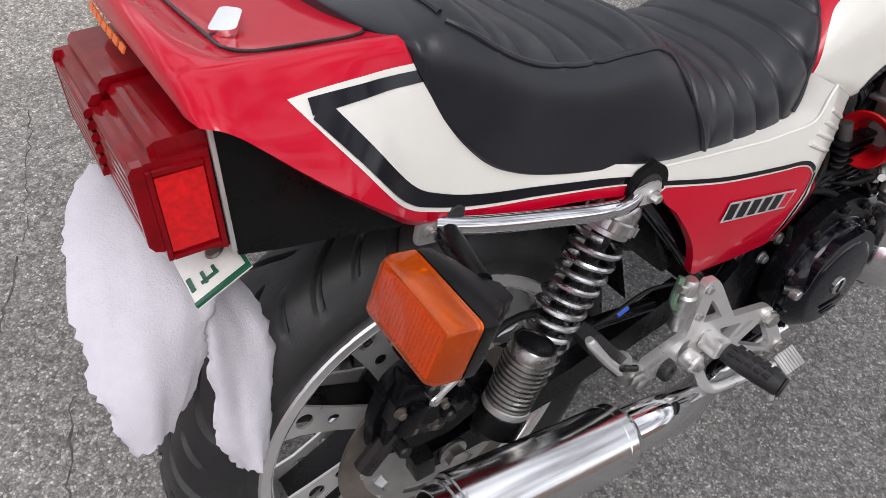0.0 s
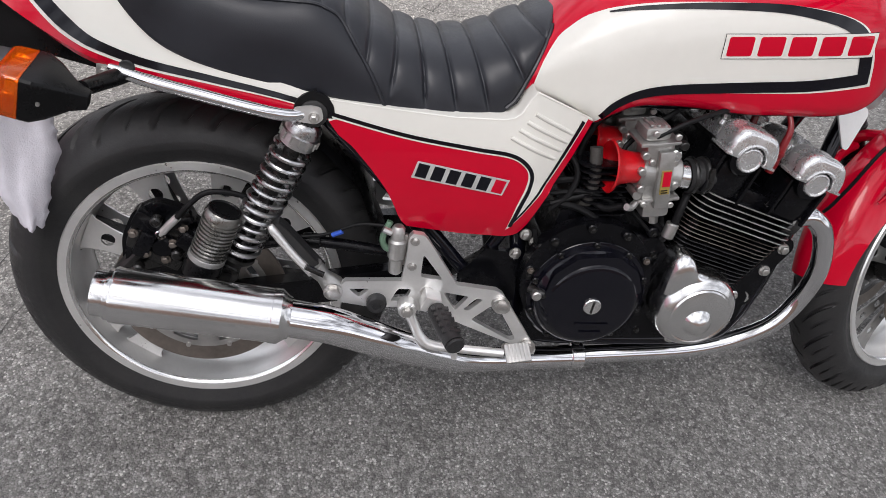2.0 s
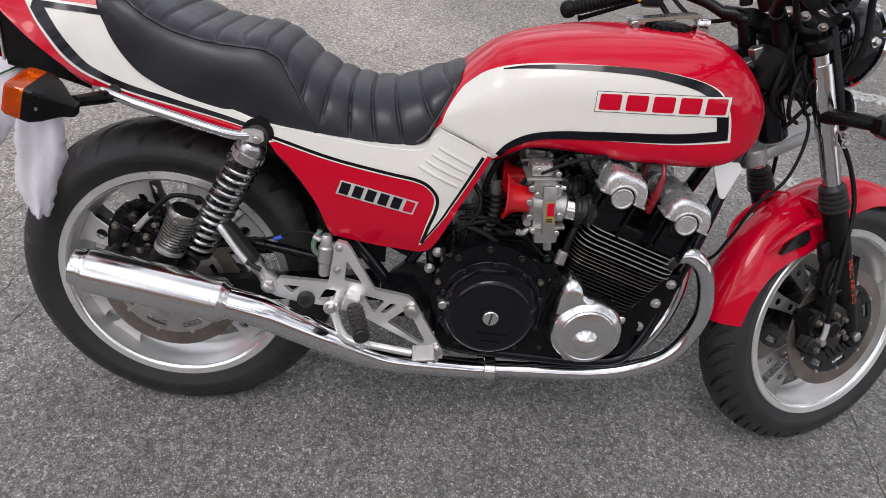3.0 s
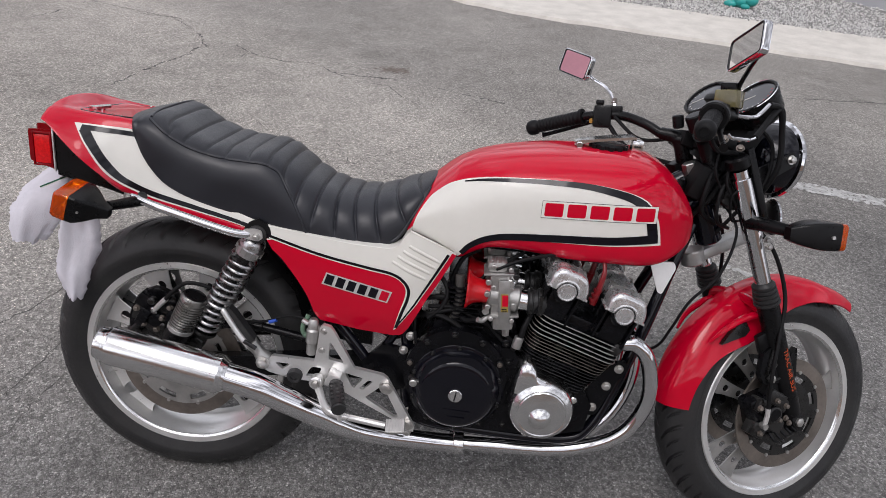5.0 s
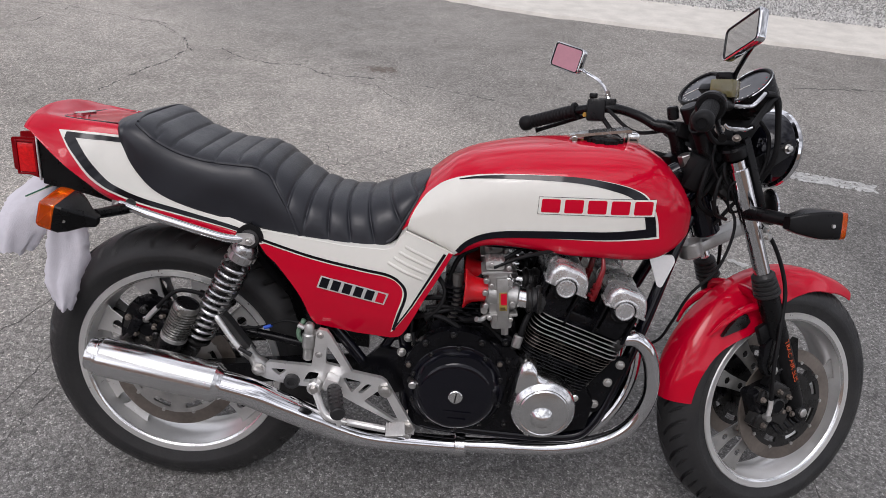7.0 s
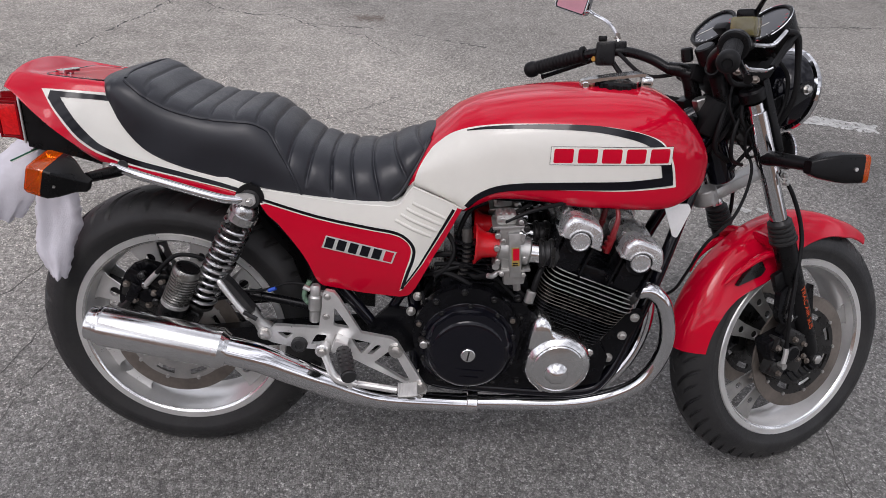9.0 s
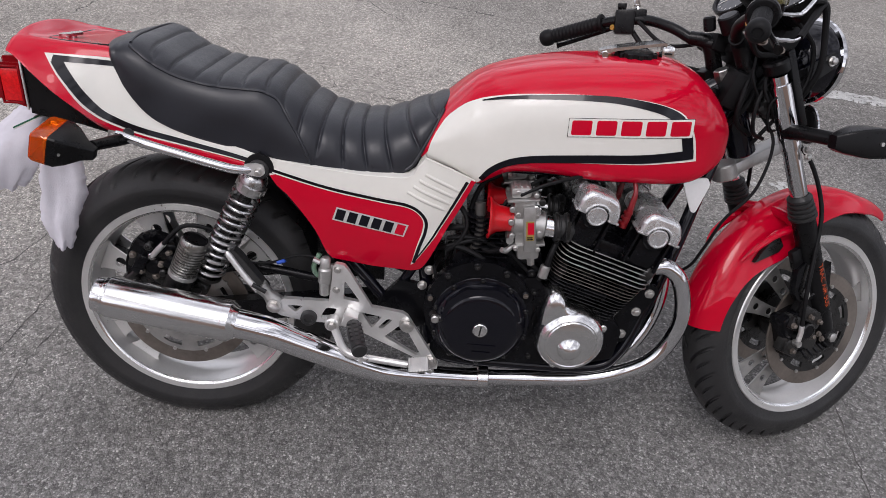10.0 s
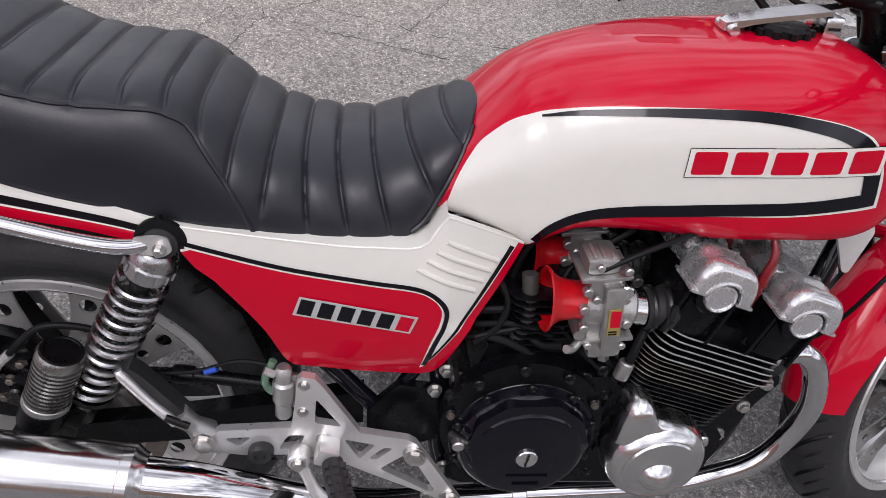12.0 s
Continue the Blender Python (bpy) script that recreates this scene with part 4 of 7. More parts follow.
part("rear_guard", loft([[(x, -w, z - 0.012), (x, -w * 0.9, z + 0.006), (x, w * 0.9, z + 0.006), (x, w, z - 0.012)] for x, w, z in ((0.14, 0.085, 0.715), (0.20, 0.10, 0.66), (0.28, 0.10, 0.57), (0.315, 0.10, 0.46))]), PLASTIC, bike, "black plastic rear mudguard")

# number plate, its characters as plain bars
PLATE_PAINT = material("white_plate_enamel", (0.78, 0.77, 0.72), 0.35, 0, 0.3, var=0.06, scale=20)
GREEN = material("green_enamel", (0.01, 0.10, 0.055), 0.35, 0, 0.3, var=0.1, scale=30)
PM = pose(-0.250, -0.046, 0.781, 0, -26, 0) @ pose(0, 0, 0, 0, 0, 180)
np_ob = part("number_plate", moved(box((0, 0, 0), (0.052, 0.23, 0.003), 0.001), PM), PLATE_PAINT, bike, "white number plate with green edge and bars")
for c, sz in (((-0.0245, 0, 0.0022), (0.003, 0.23, 0.003)), ((0, 0.1135, 0.0022), (0.052, 0.004, 0.003)), ((0, -0.1135, 0.0022), (0.052, 0.004, 0.003)),
              ((0.006, 0.096, 0.002), (0.016, 0.003, 0.002)), ((0.010, 0.092, 0.002), (0.003, 0.014, 0.002)), ((0.000, 0.092, 0.002), (0.003, 0.010, 0.002)), ((0.022, 0.090, 0.002), (0.004, 0.016, 0.002)), ((-0.012, 0.040, 0.002), (0.014, 0.020, 0.002)), ((-0.012, 0.012, 0.002), (0.014, 0.020, 0.002))):
    part("plate_bar", moved(box(c, sz), PM), GREEN, np_ob)
part("plate_bolt", moved(cyl((-0.008, 0.074, 0.001), (-0.008, 0.074, 0.005), 0.009, seg=14, bevel=0.002), PM), DISC, np_ob)


# rear turn signals
def turn_signal(m, name, label):
    """A signal whose lens faces -x; built round the origin."""
    def sec(x, w, h, r=0.3):
        return [(x, y, z) for y, z in rounded([(-w, -h), (w, -h), (w, h), (-w, h)], min(w, h) * r, 3)]
    body = loft([sec(0.070, 0.010, 0.010), sec(0.052, 0.018, 0.014), sec(0.030, 0.037, 0.024), sec(0.014, 0.0460, 0.0290), sec(0.002, 0.0460, 0.0290)])
    ob = part(name, moved(body, m), PLASTIC, bike, label, sharp=30)
    lens = part("amber_lens", moved(loft([sec(0.001, 0.0452, 0.0282, 0.2), sec(-0.022, 0.0446, 0.0276, 0.2), sec(-0.0285, 0.0420, 0.0252, 0.25), sec(-0.0298, 0.0395, 0.0228, 0.25)]), m), AMBER, ob, "ribbed amber plastic lens", sharp=30)
    part("reflector", moved(loft([sec(-0.0025, 0.0425, 0.0255, 0.2), sec(0.0005, 0.0425, 0.0255, 0.2)]), m), POLISHED, lens)
    for k in range(19):
        y = -0.0365 + k * 0.00405
        part("lens_rib", moved(cyl((-0.0265, y, -0.021), (-0.0265, y, 0.021), 0.0017, seg=8), m), AMBER_RIB, lens)
    for k in range(7):
        part("lens_rib", moved(cyl((-0.0262, -0.037, -0.018 + 0.006 * k), (-0.0262, 0.037, -0.018 + 0.006 * k), 0.0012, seg=8), m), AMBER_RIB, lens)
    part("signal_screw", moved(cyl((0.022, -0.040, 0.0), (0.022, -0.0425, 0.0), 0.003, seg=10), m), BOLT, ob)
    return ob


for s in (-1, 1):
    sig = turn_signal(pose(-0.131, s * 0.274, 0.785, s * -6, 17, s * -4), "rear_turn_signal", "amber rear turn signal on black stalk")
    part("stalk", tube([(-0.046, s * 0.140, 0.762), (-0.058, s * 0.185, 0.766), (-0.075, s * 0.255, 0.775)], [0.013, 0.012, 0.010], 14), PLASTIC, sig)

# grab rails
for s in (-1, 1):
    rail = part("grab_rail", tube([(-0.065, s * 0.168, 0.775), (-0.02, s * 0.178, 0.763), (0.05, s * 0.185, 0.747), (0.13, s * 0.188, 0.728), (0.175, s * 0.180, 0.717), (0.205, s * 0.166, 0.717)], [0.0085, 0.0095, 0.0095, 0.0095, 0.009], 18), CHROME, bike, "chrome grab rail")
    part("rail_bracket", box((-0.064, s * 0.168, 0.768), (0.040, 0.010, 0.024), 0.004, (0, 10, 0)), CAST, rail, "grey cast rail bracket")
    part("rail_bolt", bolt((-0.072, s * 0.173, 0.772), (0, s, 0), 0.005, 0.006), BOLT, rail)
    part("rail_grommet", cyl((-0.043, s * 0.150, 0.777), (-0.043, s * 0.171, 0.777), 0.012, seg=18, bevel=0.003), RUBBER, rail)

# ---- rear shocks ----
COIL = material("dull_spring_steel", (0.50, 0.50, 0.50), 0.28, 1, 0, var=0.15, scale=30, rough_var=0.08)
for s in (-1, 1):
    a, b = Vector((0.211, s * 0.150, 0.717)), Vector((0.062, s * 0.146, 0.425))
    d = (b - a).normalized()
    eye = part("rear_shock", cyl(a + Vector((0, s * 0.016, 0)), a - Vector((0, s * 0.014, 0)), 0.020, seg=24, bevel=0.004), PLASTIC, bike, "rear shock absorber with silver coil spring")
    part("eye_bush", lathe([(0.0215, 0.010), (0.0225, 0.014), (0.0205, 0.024), (0.013, 0.0265), (0, 0.0265)], a, (0, s, 0), 28), RUBBER, eye, "grey rubber bush")
    tab_line = rounded([(-0.030, 0.004), (-0.024, -0.010), (0.004, -0.014), (0.015, -0.006), (0.012, 0.012), (-0.004, 0.015), (-0.026, 0.012)], 0.005, 3)
    part("rail_tab", plate([(a.x + u, a.z + v) for u, v in tab_line], min(s * 0.1765, s * 0.1795), max(s * 0.1765, s * 0.1795)), ALLOY, eye, "flattened chrome rail end")
    part("top_bolt", bolt(a + Vector((0.001, s * 0.0295, -0.003)), (0, s, 0), 0.0062, 0.010), BOLT, eye, "zinc bolt")
    # flat black plate: the shade of the bodywork cutout is put into its colour
    recess_arc = [(0.030 * math.cos(radians(q)), 0.029 * math.sin(radians(q))) for q in range(-20, 201, 10)]
    recess_arc[11] = (0.003, 0.034)
    part("recess_plate", plate([(a.x + 0.001 + u, a.z + 0.003 + v) for u, v in recess_arc], min(s * 0.1655, s * 0.1722), max(s * 0.1655, s * 0.1722)), HOSE, eye, "dark plate drawn as the shaded cutout behind the mounting")
    part("preload_ring", lathe([(0.018, 0.018), (0.024, 0.022), (0.028, 0.030), (0.028, 0.042), (0.0305, 0.044), (0.0305, 0.056), (0.028, 0.058), (0.028, 0.064), (0.0, 0.064)], a, d, 36), COIL, eye)
    for k in range(14):
        q = 2 * math.pi * k / 14
        rad = d.orthogonal().normalized()
        off = Matrix.Rotation(q, 4, d) @ rad
        part("ring_notch", moved(box((0, 0, 0), (0.005, 0.003, 0.012)), Matrix.Translation(a + d * 0.050 + off * 0.0308) @ frame_to(d)), CAST, eye)
    part("damper_rod", cyl(a + d * 0.06, a + d * 0.31, 0.013, seg=20), DARK, eye)
    helix = []
    e1 = d.orthogonal().normalized()
    e2 = d.cross(e1)
    for k in range(321):
        f = k / 320
        q = f * 2 * math.pi * 12.5
        helix.append(a + d * (0.070 + 0.215 * f) + (e1 * math.cos(q) + e2 * math.sin(q)) * 0.0290)
    part("coil_spring", tube(helix, 0.0043, 8, 1), COIL, eye, "bright steel coil spring")
    part("lower_cup", lathe([(0.030, 0.285), (0.031, 0.292), (0.024, 0.300), (0.014, 0.312), (0.014, 0.33)], a, d, 28), DARK, eye)
    part("lower_eye", cyl(b + Vector((0, s * 0.016, 0)), b - Vector((0, s * 0.014, 0)), 0.018, seg=20, bevel=0.003), DARK, eye)
    r0, r1 = Vector((0.022, s * 0.178, 0.440)), Vector((0.072, s * 0.176, 0.558))
    dr = (r1 - r0).normalized()
    n = 13
    prof = [(0, 0), (0.023, 0), (0.026, 0.006), (0.0265, 0.02)]
    for k in range(n):
        h = 0.022 + k * 0.0068
        prof += [(0.0295, h), (0.0295, h + 0.0034), (0.026, h + 0.0038), (0.026, h + 0.0064)]
    prof += [(0.0295, 0.112), (0.0295, 0.122), (0.027, 0.126), (0, 0.126)]
    res = part("reservoir", lathe(prof, r0, dr, 36), material("dark_anodised", (0.27, 0.265, 0.25), 0.30, 0.92, 0, var=0.25, scale=30, rough_var=0.1) if s < 0 else DARK, eye, "finned dark grey shock reservoir")
    part("reservoir_cap", lathe([(0.0262, 0.1255), (0.0255, 0.1285), (0.023, 0.1288), (0.022, 0.1268), (0, 0.1268)], r0, dr, 36), PLASTIC, res, "black end cap")
    part("reservoir_base", lathe([(0.0302, 0.000), (0.0302, 0.012), (0.0302, 0.030), (0.0285, 0.032)], r0, dr, 36), PLASTIC, res)
    part("reservoir_band", lathe([(0.0303, 0.032), (0.0303, 0.040), (0.0290, 0.041)], r0, dr, 36), CAST, res)
    part("reservoir_mount", box((0.032, s * 0.172, 0.430), (0.07, 0.03, 0.03), 0.006, (0, 30, 0)), DARK, eye)

# ---- swingarm, rear brake ----
for s in (-1, 1):
    arm = part("swingarm_leg", loft([[(x, s * (y - 0.014), z - h), (x, s * (y + 0.014), z - h), (x, s * (y + 0.014), z + h), (x, s * (y - 0.014), z + h)] for x, y, z, h in ((-0.04, 0.105, 0.335, 0.016), (0.05, 0.108, 0.345, 0.024), (0.2, 0.112, 0.365, 0.026), (0.36, 0.10, 0.378, 0.028), (0.45, 0.09, 0.38, 0.032))]), ENGINE_BLACK, bike, "black swingarm leg")
    part("axle_nut", bolt((0.0, s * 0.120, 0.336), (0, s, 0), 0.016, 0.018), BOLT, arm)
    part("chain_adjuster", box((-0.045, s * 0.112, 0.336), (0.03, 0.03, 0.036), 0.003), DARK, arm)
caliper_plate = [(-0.118, 0.405), (-0.112, 0.470), (-0.088, 0.520), (-0.050, 0.538), (-0.010, 0.525), (0.025, 0.490), (0.050, 0.440), (0.045, 0.395), (0.0, 0.375), (-0.060, 0.380)]
cal = part("rear_caliper", box((-0.050, -0.104, 0.462), (0.085, 0.05, 0.075), 0.010, (0, 35, 0)), ENGINE_BLACK, bike, "grimy black rear brake caliper")
for c, sz, r in (((-0.095, -0.135, 0.475), (0.035, 0.04, 0.04), 20), ((-0.030, -0.135, 0.487), (0.04, 0.035, 0.03), 50), ((-0.06, -0.14, 0.437), (0.06, 0.03, 0.025), 30), ((-0.085, -0.12, 0.43), (0.05, 0.045, 0.04), -15), ((-0.02, -0.13, 0.445), (0.05, 0.03, 0.05), 10)):
    part("caliper_body", box((c[0] + 0.014, c[1] + 0.022, c[2]), sz, 0.006, (0, r, 0)), DARK, cal)
for x, z in ((-0.085, 0.452), (-0.055, 0.440), (-0.04, 0.470), (-0.10, 0.49), (-0.02, 0.50)):
    part("caliper_bolt", bolt((x + 0.014, -0.134, z), (0, -1, 0), 0.006, 0.008), DISC, cal)
part("caliper_bracket", plate(rounded(caliper_plate, 0.012, 3), -0.116, -0.096), ENGINE_BLACK, cal)
for c, sz, r in (((-0.075, -0.140, 0.505), (0.050, 0.036, 0.034), 32), ((-0.025, -0.142, 0.512), (0.045, 0.034, 0.024), -20), ((0.010, -0.140, 0.470), (0.040, 0.040, 0.050), 10), ((-0.105, -0.138, 0.450), (0.030, 0.030, 0.045), 10), ((-0.015, -0.150, 0.475), (0.030, 0.030, 0.034), 40), ((-0.085, -0.150, 0.470), (0.026, 0.030, 0.050), 28)):
    part("caliper_body", box((c[0] + 0.014, c[1] + 0.022, c[2]), sz, 0.006, (0, r, 0)), ENGINE_BLACK, cal)
for x, z in ((-0.035, 0.452), (0.005, 0.452), (-0.10, 0.425), (-0.060, 0.515)):
    part("pad_pin", cyl((x + 0.014, -0.128, z), (x + 0.014, -0.148, z), 0.009, seg=16, bevel=0.003), DARK, cal)
part("piston_cap", cyl((-0.044, -0.118, 0.462), (-0.044, -0.138, 0.462), 0.019, seg=24, bevel=0.004), ENGINE_BLACK, cal)
part("banjo", cyl((-0.042, -0.128, 0.490), (-0.042, -0.144, 0.490), 0.009, seg=12, bevel=0.002), CHROME, cal)
part("hose_ferrule", tube([(-0.042, -0.138, 0.490), (-0.028, -0.142, 0.507), (-0.010, -0.146, 0.526)], 0.0065, 10), ALLOY, cal)
part("brake_hose", tube([(-0.012, -0.146, 0.524), (0.012, -0.150, 0.552), (0.04, -0.148, 0.572), (0.08, -0.142, 0.568), (0.13, -0.135, 0.545)], 0.0048, 10), HOSE, cal, "black rubber brake hose")
part("caliper_arm", tube([(-0.13, -0.118, 0.395), (-0.10, -0.12, 0.43), (-0.07, -0.12, 0.46)], 0.014, 10), DARK, cal)
part("torque_arm", tube([(0.02, -0.125, 0.43), (0.16, -0.13, 0.475), (0.335, -0.13, 0.452)], 0.010, 12, 4), ENGINE_BLACK, cal, "black torque arm")
part("torque_collar", cyl((0.185, -0.130, 0.4755), (0.215, -0.130, 0.472), 0.0135, seg=14, bevel=0.002), PLASTIC, cal)
part("brake_switch_wire", tube([(0.16, -0.145, 0.49), (0.22, -0.150, 0.497), (0.28, -0.155, 0.520), (0.325, -0.165, 0.523)], 0.003, 8), HOSE, bike)
part("blue_connector", cyl((0.235, -0.152, 0.4985), (0.252, -0.153, 0.506), 0.005, seg=8), material("blue_tape", (0.02, 0.08, 0.45), 0.5, 0, 0, var=0.1), bike)

# ---- rear set footrest plate ----
BRK = [(0.232, 0.397), (0.240, 0.412), (0.257, 0.428), (0.350, 0.426), (0.356, 0.470), (0.360, 0.512), (0.366, 0.519), (0.383, 0.518), (0.392, 0.508), (0.442, 0.430), (0.508, 0.430), (0.519, 0.424), (0.588, 0.316), (0.586, 0.304), (0.572, 0.302), (0.540, 0.322), (0.456, 0.349), (0.400, 0.370), (0.392, 0.366), (0.345, 0.372), (0.292, 0.376), (0.250, 0.386)]
HOLES = [[(0.381, 0.436), (0.384, 0.482), (0.418, 0.436)], [(0.345, 0.411), (0.368, 0.409), (0.358, 0.386), (0.331, 0.384)], [(0.420, 0.412), (0.464, 0.410), (0.442, 0.376)], [(0.470, 0.362), (0.503, 0.398), (0.519, 0.388), (0.550, 0.333), (0.541, 0.328)], [(0.262, 0.413), (0.298, 0.412), (0.280, 0.395)], [(0.476, 0.408), (0.488, 0.408), (0.465, 0.380), (0.455, 0.381)]]
def seated(bm):
    """The plates stand a little aslant: their rear ends wider apart and higher than the front ends."""
    for v in bm.verts:
        k = v.co.x - 0.307
        out = 0.009 - 0.146 * k
        v.co.y += math.copysign(out, v.co.y)
        v.co.z += 0.55 * out + 0.003
        v.co.x += 0.025 * max(0, k)
    return bm


for s in (-1, 1):
    br = part("footrest_plate", seated(plate(BRK, s * 0.188, s * 0.176, [rounded(h, 0.006, 3) for h in HOLES])), ALLOY, bike, "machined aluminium footrest plate", sharp=30)
    for x, z, r in ((0.369, 0.505, 0.006), (0.366, 0.456, 0.006), (0.517, 0.403, 0.012), (0.571, 0.322, 0.011), (0.394, 0.407, 0.009)):
        part("plate_bolt", seated(bolt((x, s * 0.188, z), (0, s, 0), r, r * 1.0)), BOLT, br)
    part("rubber_stop", seated(lathe([(0.017, 0), (0.017, 0.010), (0.014, 0.014), (0.008, 0.014), (0.007, 0.010), (0, 0.010)], (0.309, s * 0.188, 0.386), (0, s, 0), 24)), RUBBER, br)
    for k, (x, z) in enumerate(((0.540, 0.312), (0.571, 0.300))):
        part("frame_bolt", seated(bolt((x, s * 0.176, z - 0.008), (0, s, 0), 0.007, 0.009)), BOLT, br)
    part("bolt_spacer", seated(cyl((0.517, s * 0.188, 0.403), (0.517, s * 0.196, 0.403), 0.015, seg=20)), BOLT, br)
    # footrest
    p0, p1 = Vector((0.402, s * 0.200, 0.398)), Vector((0.431, s * 0.304, 0.385))
    peg = part("footrest", tube([p0.lerp(p1, 0.22), p0.lerp(p1, 0.5), p1], [0.0150, 0.0175, 0.0165], 20, 4), RUBBER, bike, "black ribbed rubber footrest")
    dp = (p1 - p0).normalized()
    for k in range(5):
        for q in range(3):
            c = p0.lerp(p1, 0.36 + 0.12 * k) + Vector((0.011 * (q - 1), 0, 0.0155 - 0.003 * abs(q - 1)))
            part("peg_tread", moved(box((0, 0, 0), (0.008, 0.010, 0.005), 0.0012), Matrix.Translation(c)), RUBBER, peg)
    part("peg_clevis", box((0.400, s * 0.208, 0.402), (0.030, 0.034, 0.030), 0.005, (0, 20, 0)), ALLOY, peg)
    part("peg_pin", cyl(p0 + Vector((-0.004, s * 0.008, 0)), p0.lerp(p1, 0.28), 0.008, seg=12), BOLT, peg)
    part("peg_end", cyl(p1, p1 + dp * 0.006, 0.016, seg=18, bevel=0.002), RUBBER, peg)
    part("peg_feeler", cyl(p1 + Vector((0.002, -s * 0.008, -0.012)), p1 + Vector((0.002, -s * 0.006, -0.034)), 0.005, seg=10), ALLOY, peg)
    # folded passenger footrest
    arm0, arm1 = Vector((0.237, s * 0.192, 0.423)), Vector((0.206, s * 0.198, 0.466))
    pil = part("passenger_footrest", loft([[(c.x - u, c.y - 0.012, c.z - u * 0.7), (c.x + u, c.y - 0.012, c.z + u * 0.7), (c.x + u, c.y + 0.012, c.z + u * 0.7), (c.x - u, c.y + 0.012, c.z - u * 0.7)] for c, u in ((Vector((0.212, s * 0.190, 0.452)), 0.012), (Vector((0.185, s * 0.186, 0.484)), 0.012), (Vector((0.155, s * 0.182, 0.524)), 0.011), (Vector((0.147, s * 0.182, 0.538)), 0.007))]), RUBBER, bike, "folded passenger footrest with worn alloy edge")
    part("alloy_edge", tube([(0.203, s * 0.203, 0.455), (0.174, s * 0.200, 0.490), (0.146, s * 0.196, 0.530), (0.141, s * 0.194, 0.540)], [0.0070, 0.0065, 0.0070, 0.005], 12), ALLOY, pil, "worn dull alloy edge")
    part("pivot_link", tube([arm0, arm0.lerp(arm1, 0.5), arm1], [0.020, 0.013, 0.016], 14, 4), CAST, pil)
    part("pivot_bolt", bolt(arm0 + Vector((0, s * 0.018, 0)), (0, s, 0), 0.012, 0.008), BOLT, pil)
    part("clevis_pin", cyl(arm1 + Vector((-0.012, s * 0.014, 0.008)), arm1 + Vector((0.016, s * 0.014, -0.008)), 0.005, seg=10), DARK, pil)
# brake pedal, right side
ped = part("brake_pedal", tube([(0.362, -0.206, 0.384), (0.372, -0.214, 0.362), (0.385, -0.222, 0.336), (0.405, -0.228, 0.322), (0.450, -0.234, 0.318), (0.530, -0.244, 0.314)], [0.010, 0.009, 0.009, 0.009, 0.008, 0.008], 12), ALLOY, bike, "cast aluminium brake pedal")
part("pedal_boss", cyl((0.361, -0.190, 0.385), (0.361, -0.216, 0.385), 0.016, seg=20, bevel=0.003), ALLOY, ped)
part("pedal_bolt", bolt((0.361, -0.216, 0.385), (0, -1, 0), 0.008, 0.007), BOLT, ped)
pad = part("pedal_pad", box((0.553, -0.252, 0.320), (0.044, 0.034, 0.008), 0.002, (30, -8, 0)), CAST, ped, "grooved alloy pad")
for k in range(7):
    part("pad_groove", moved(box((-0.019 + k * 0.0063, 0, 0.0045), (0.0030, 0.033, 0.002)), pose(0.553, -0.252, 0.320, 30, -8, 0)), CAST, pad)
# rear master cylinder
mc = part("rear_master_cylinder", lathe([(0, 0), (0.010, 0), (0.012, 0.003), (0.012, 0.028), (0.015, 0.032), (0.015, 0.062), (0.0115, 0.066), (0.0115, 0.085), (0.008, 0.09), (0, 0.09)], (0.340, -0.176, 0.440), (0.04, 0, 1), 24), CAST, bike, "grey cast rear brake master cylinder")
part("fluid_elbow", tube([(0.342, -0.176, 0.485), (0.325, -0.176, 0.487), (0.318, -0.174, 0.505), (0.330, -0.17, 0.535)], 0.0055, 10), material("clouded_green_hose", (0.10, 0.17, 0.115), 0.3, 0, 0.2, var=0.25, scale=60), mc, "clouded greenish fluid hose")
part("mc_flange", box((0.352, -0.170, 0.482), (0.018, 0.010, 0.06), 0.003), CAST, mc)
part("union", cyl((0.318, -0.178, 0.525), (0.332, -0.178, 0.518), 0.006, seg=8), BOLT, mc)

LEAD = material("red_silicone_rubber", (0.17, 0.004, 0.007), 0.3, 0, 0.1, var=0.15, scale=30)
# ---- engine ----
TILT_E = radians(19)
EUP = Vector((math.sin(TILT_E), 0, math.cos(TILT_E)))
EFW = Vector((math.cos(TILT_E), 0, -math.sin(TILT_E)))
EM = Matrix(((EFW.x, 0, EUP.x, 0.905), (0, 1, 0, 0), (EFW.z, 0, EUP.z, 0.470), (0, 0, 0, 1)))  # x along the fins, z up the cylinders


def eng(c, size, bevel=0.004, rot=(0, 0, 0)):
    return moved(box(c, size, bevel, rot), EM)


case = part("crankcase", loft([[(x, y, z) for x, z in ((0.575, 0.300), (0.600, 0.285), (0.90, 0.285), (0.99, 0.310), (1.000, 0.38), (0.970, 0.425), (0.90, 0.435), (0.845, 0.450), (0.80, 0.505), (0.72, 0.505), (0.60, 0.485), (0.575, 0.44))] for y in (-0.172, -0.165, 0.165, 0.172)]), ENGINE_BLACK, bike, "black painted crankcase", sharp=30)
for k in range(8):
    part("case_rib", box((0.79 + 0.012 * k, -0.173, 0.43 - 0.012 * k), (0.004, 0.008, 0.10), 0.0015, (0, 18, 0)), ENGINE_BLACK, case)
part("upper_case", loft([[(x, y, z) for x, z in ((0.60, 0.48), (0.82, 0.49), (0.80, 0.565), (0.70, 0.575), (0.62, 0.545))] for y in (-0.15, -0.14, 0.14, 0.15)]), ENGINE_BLACK, case)
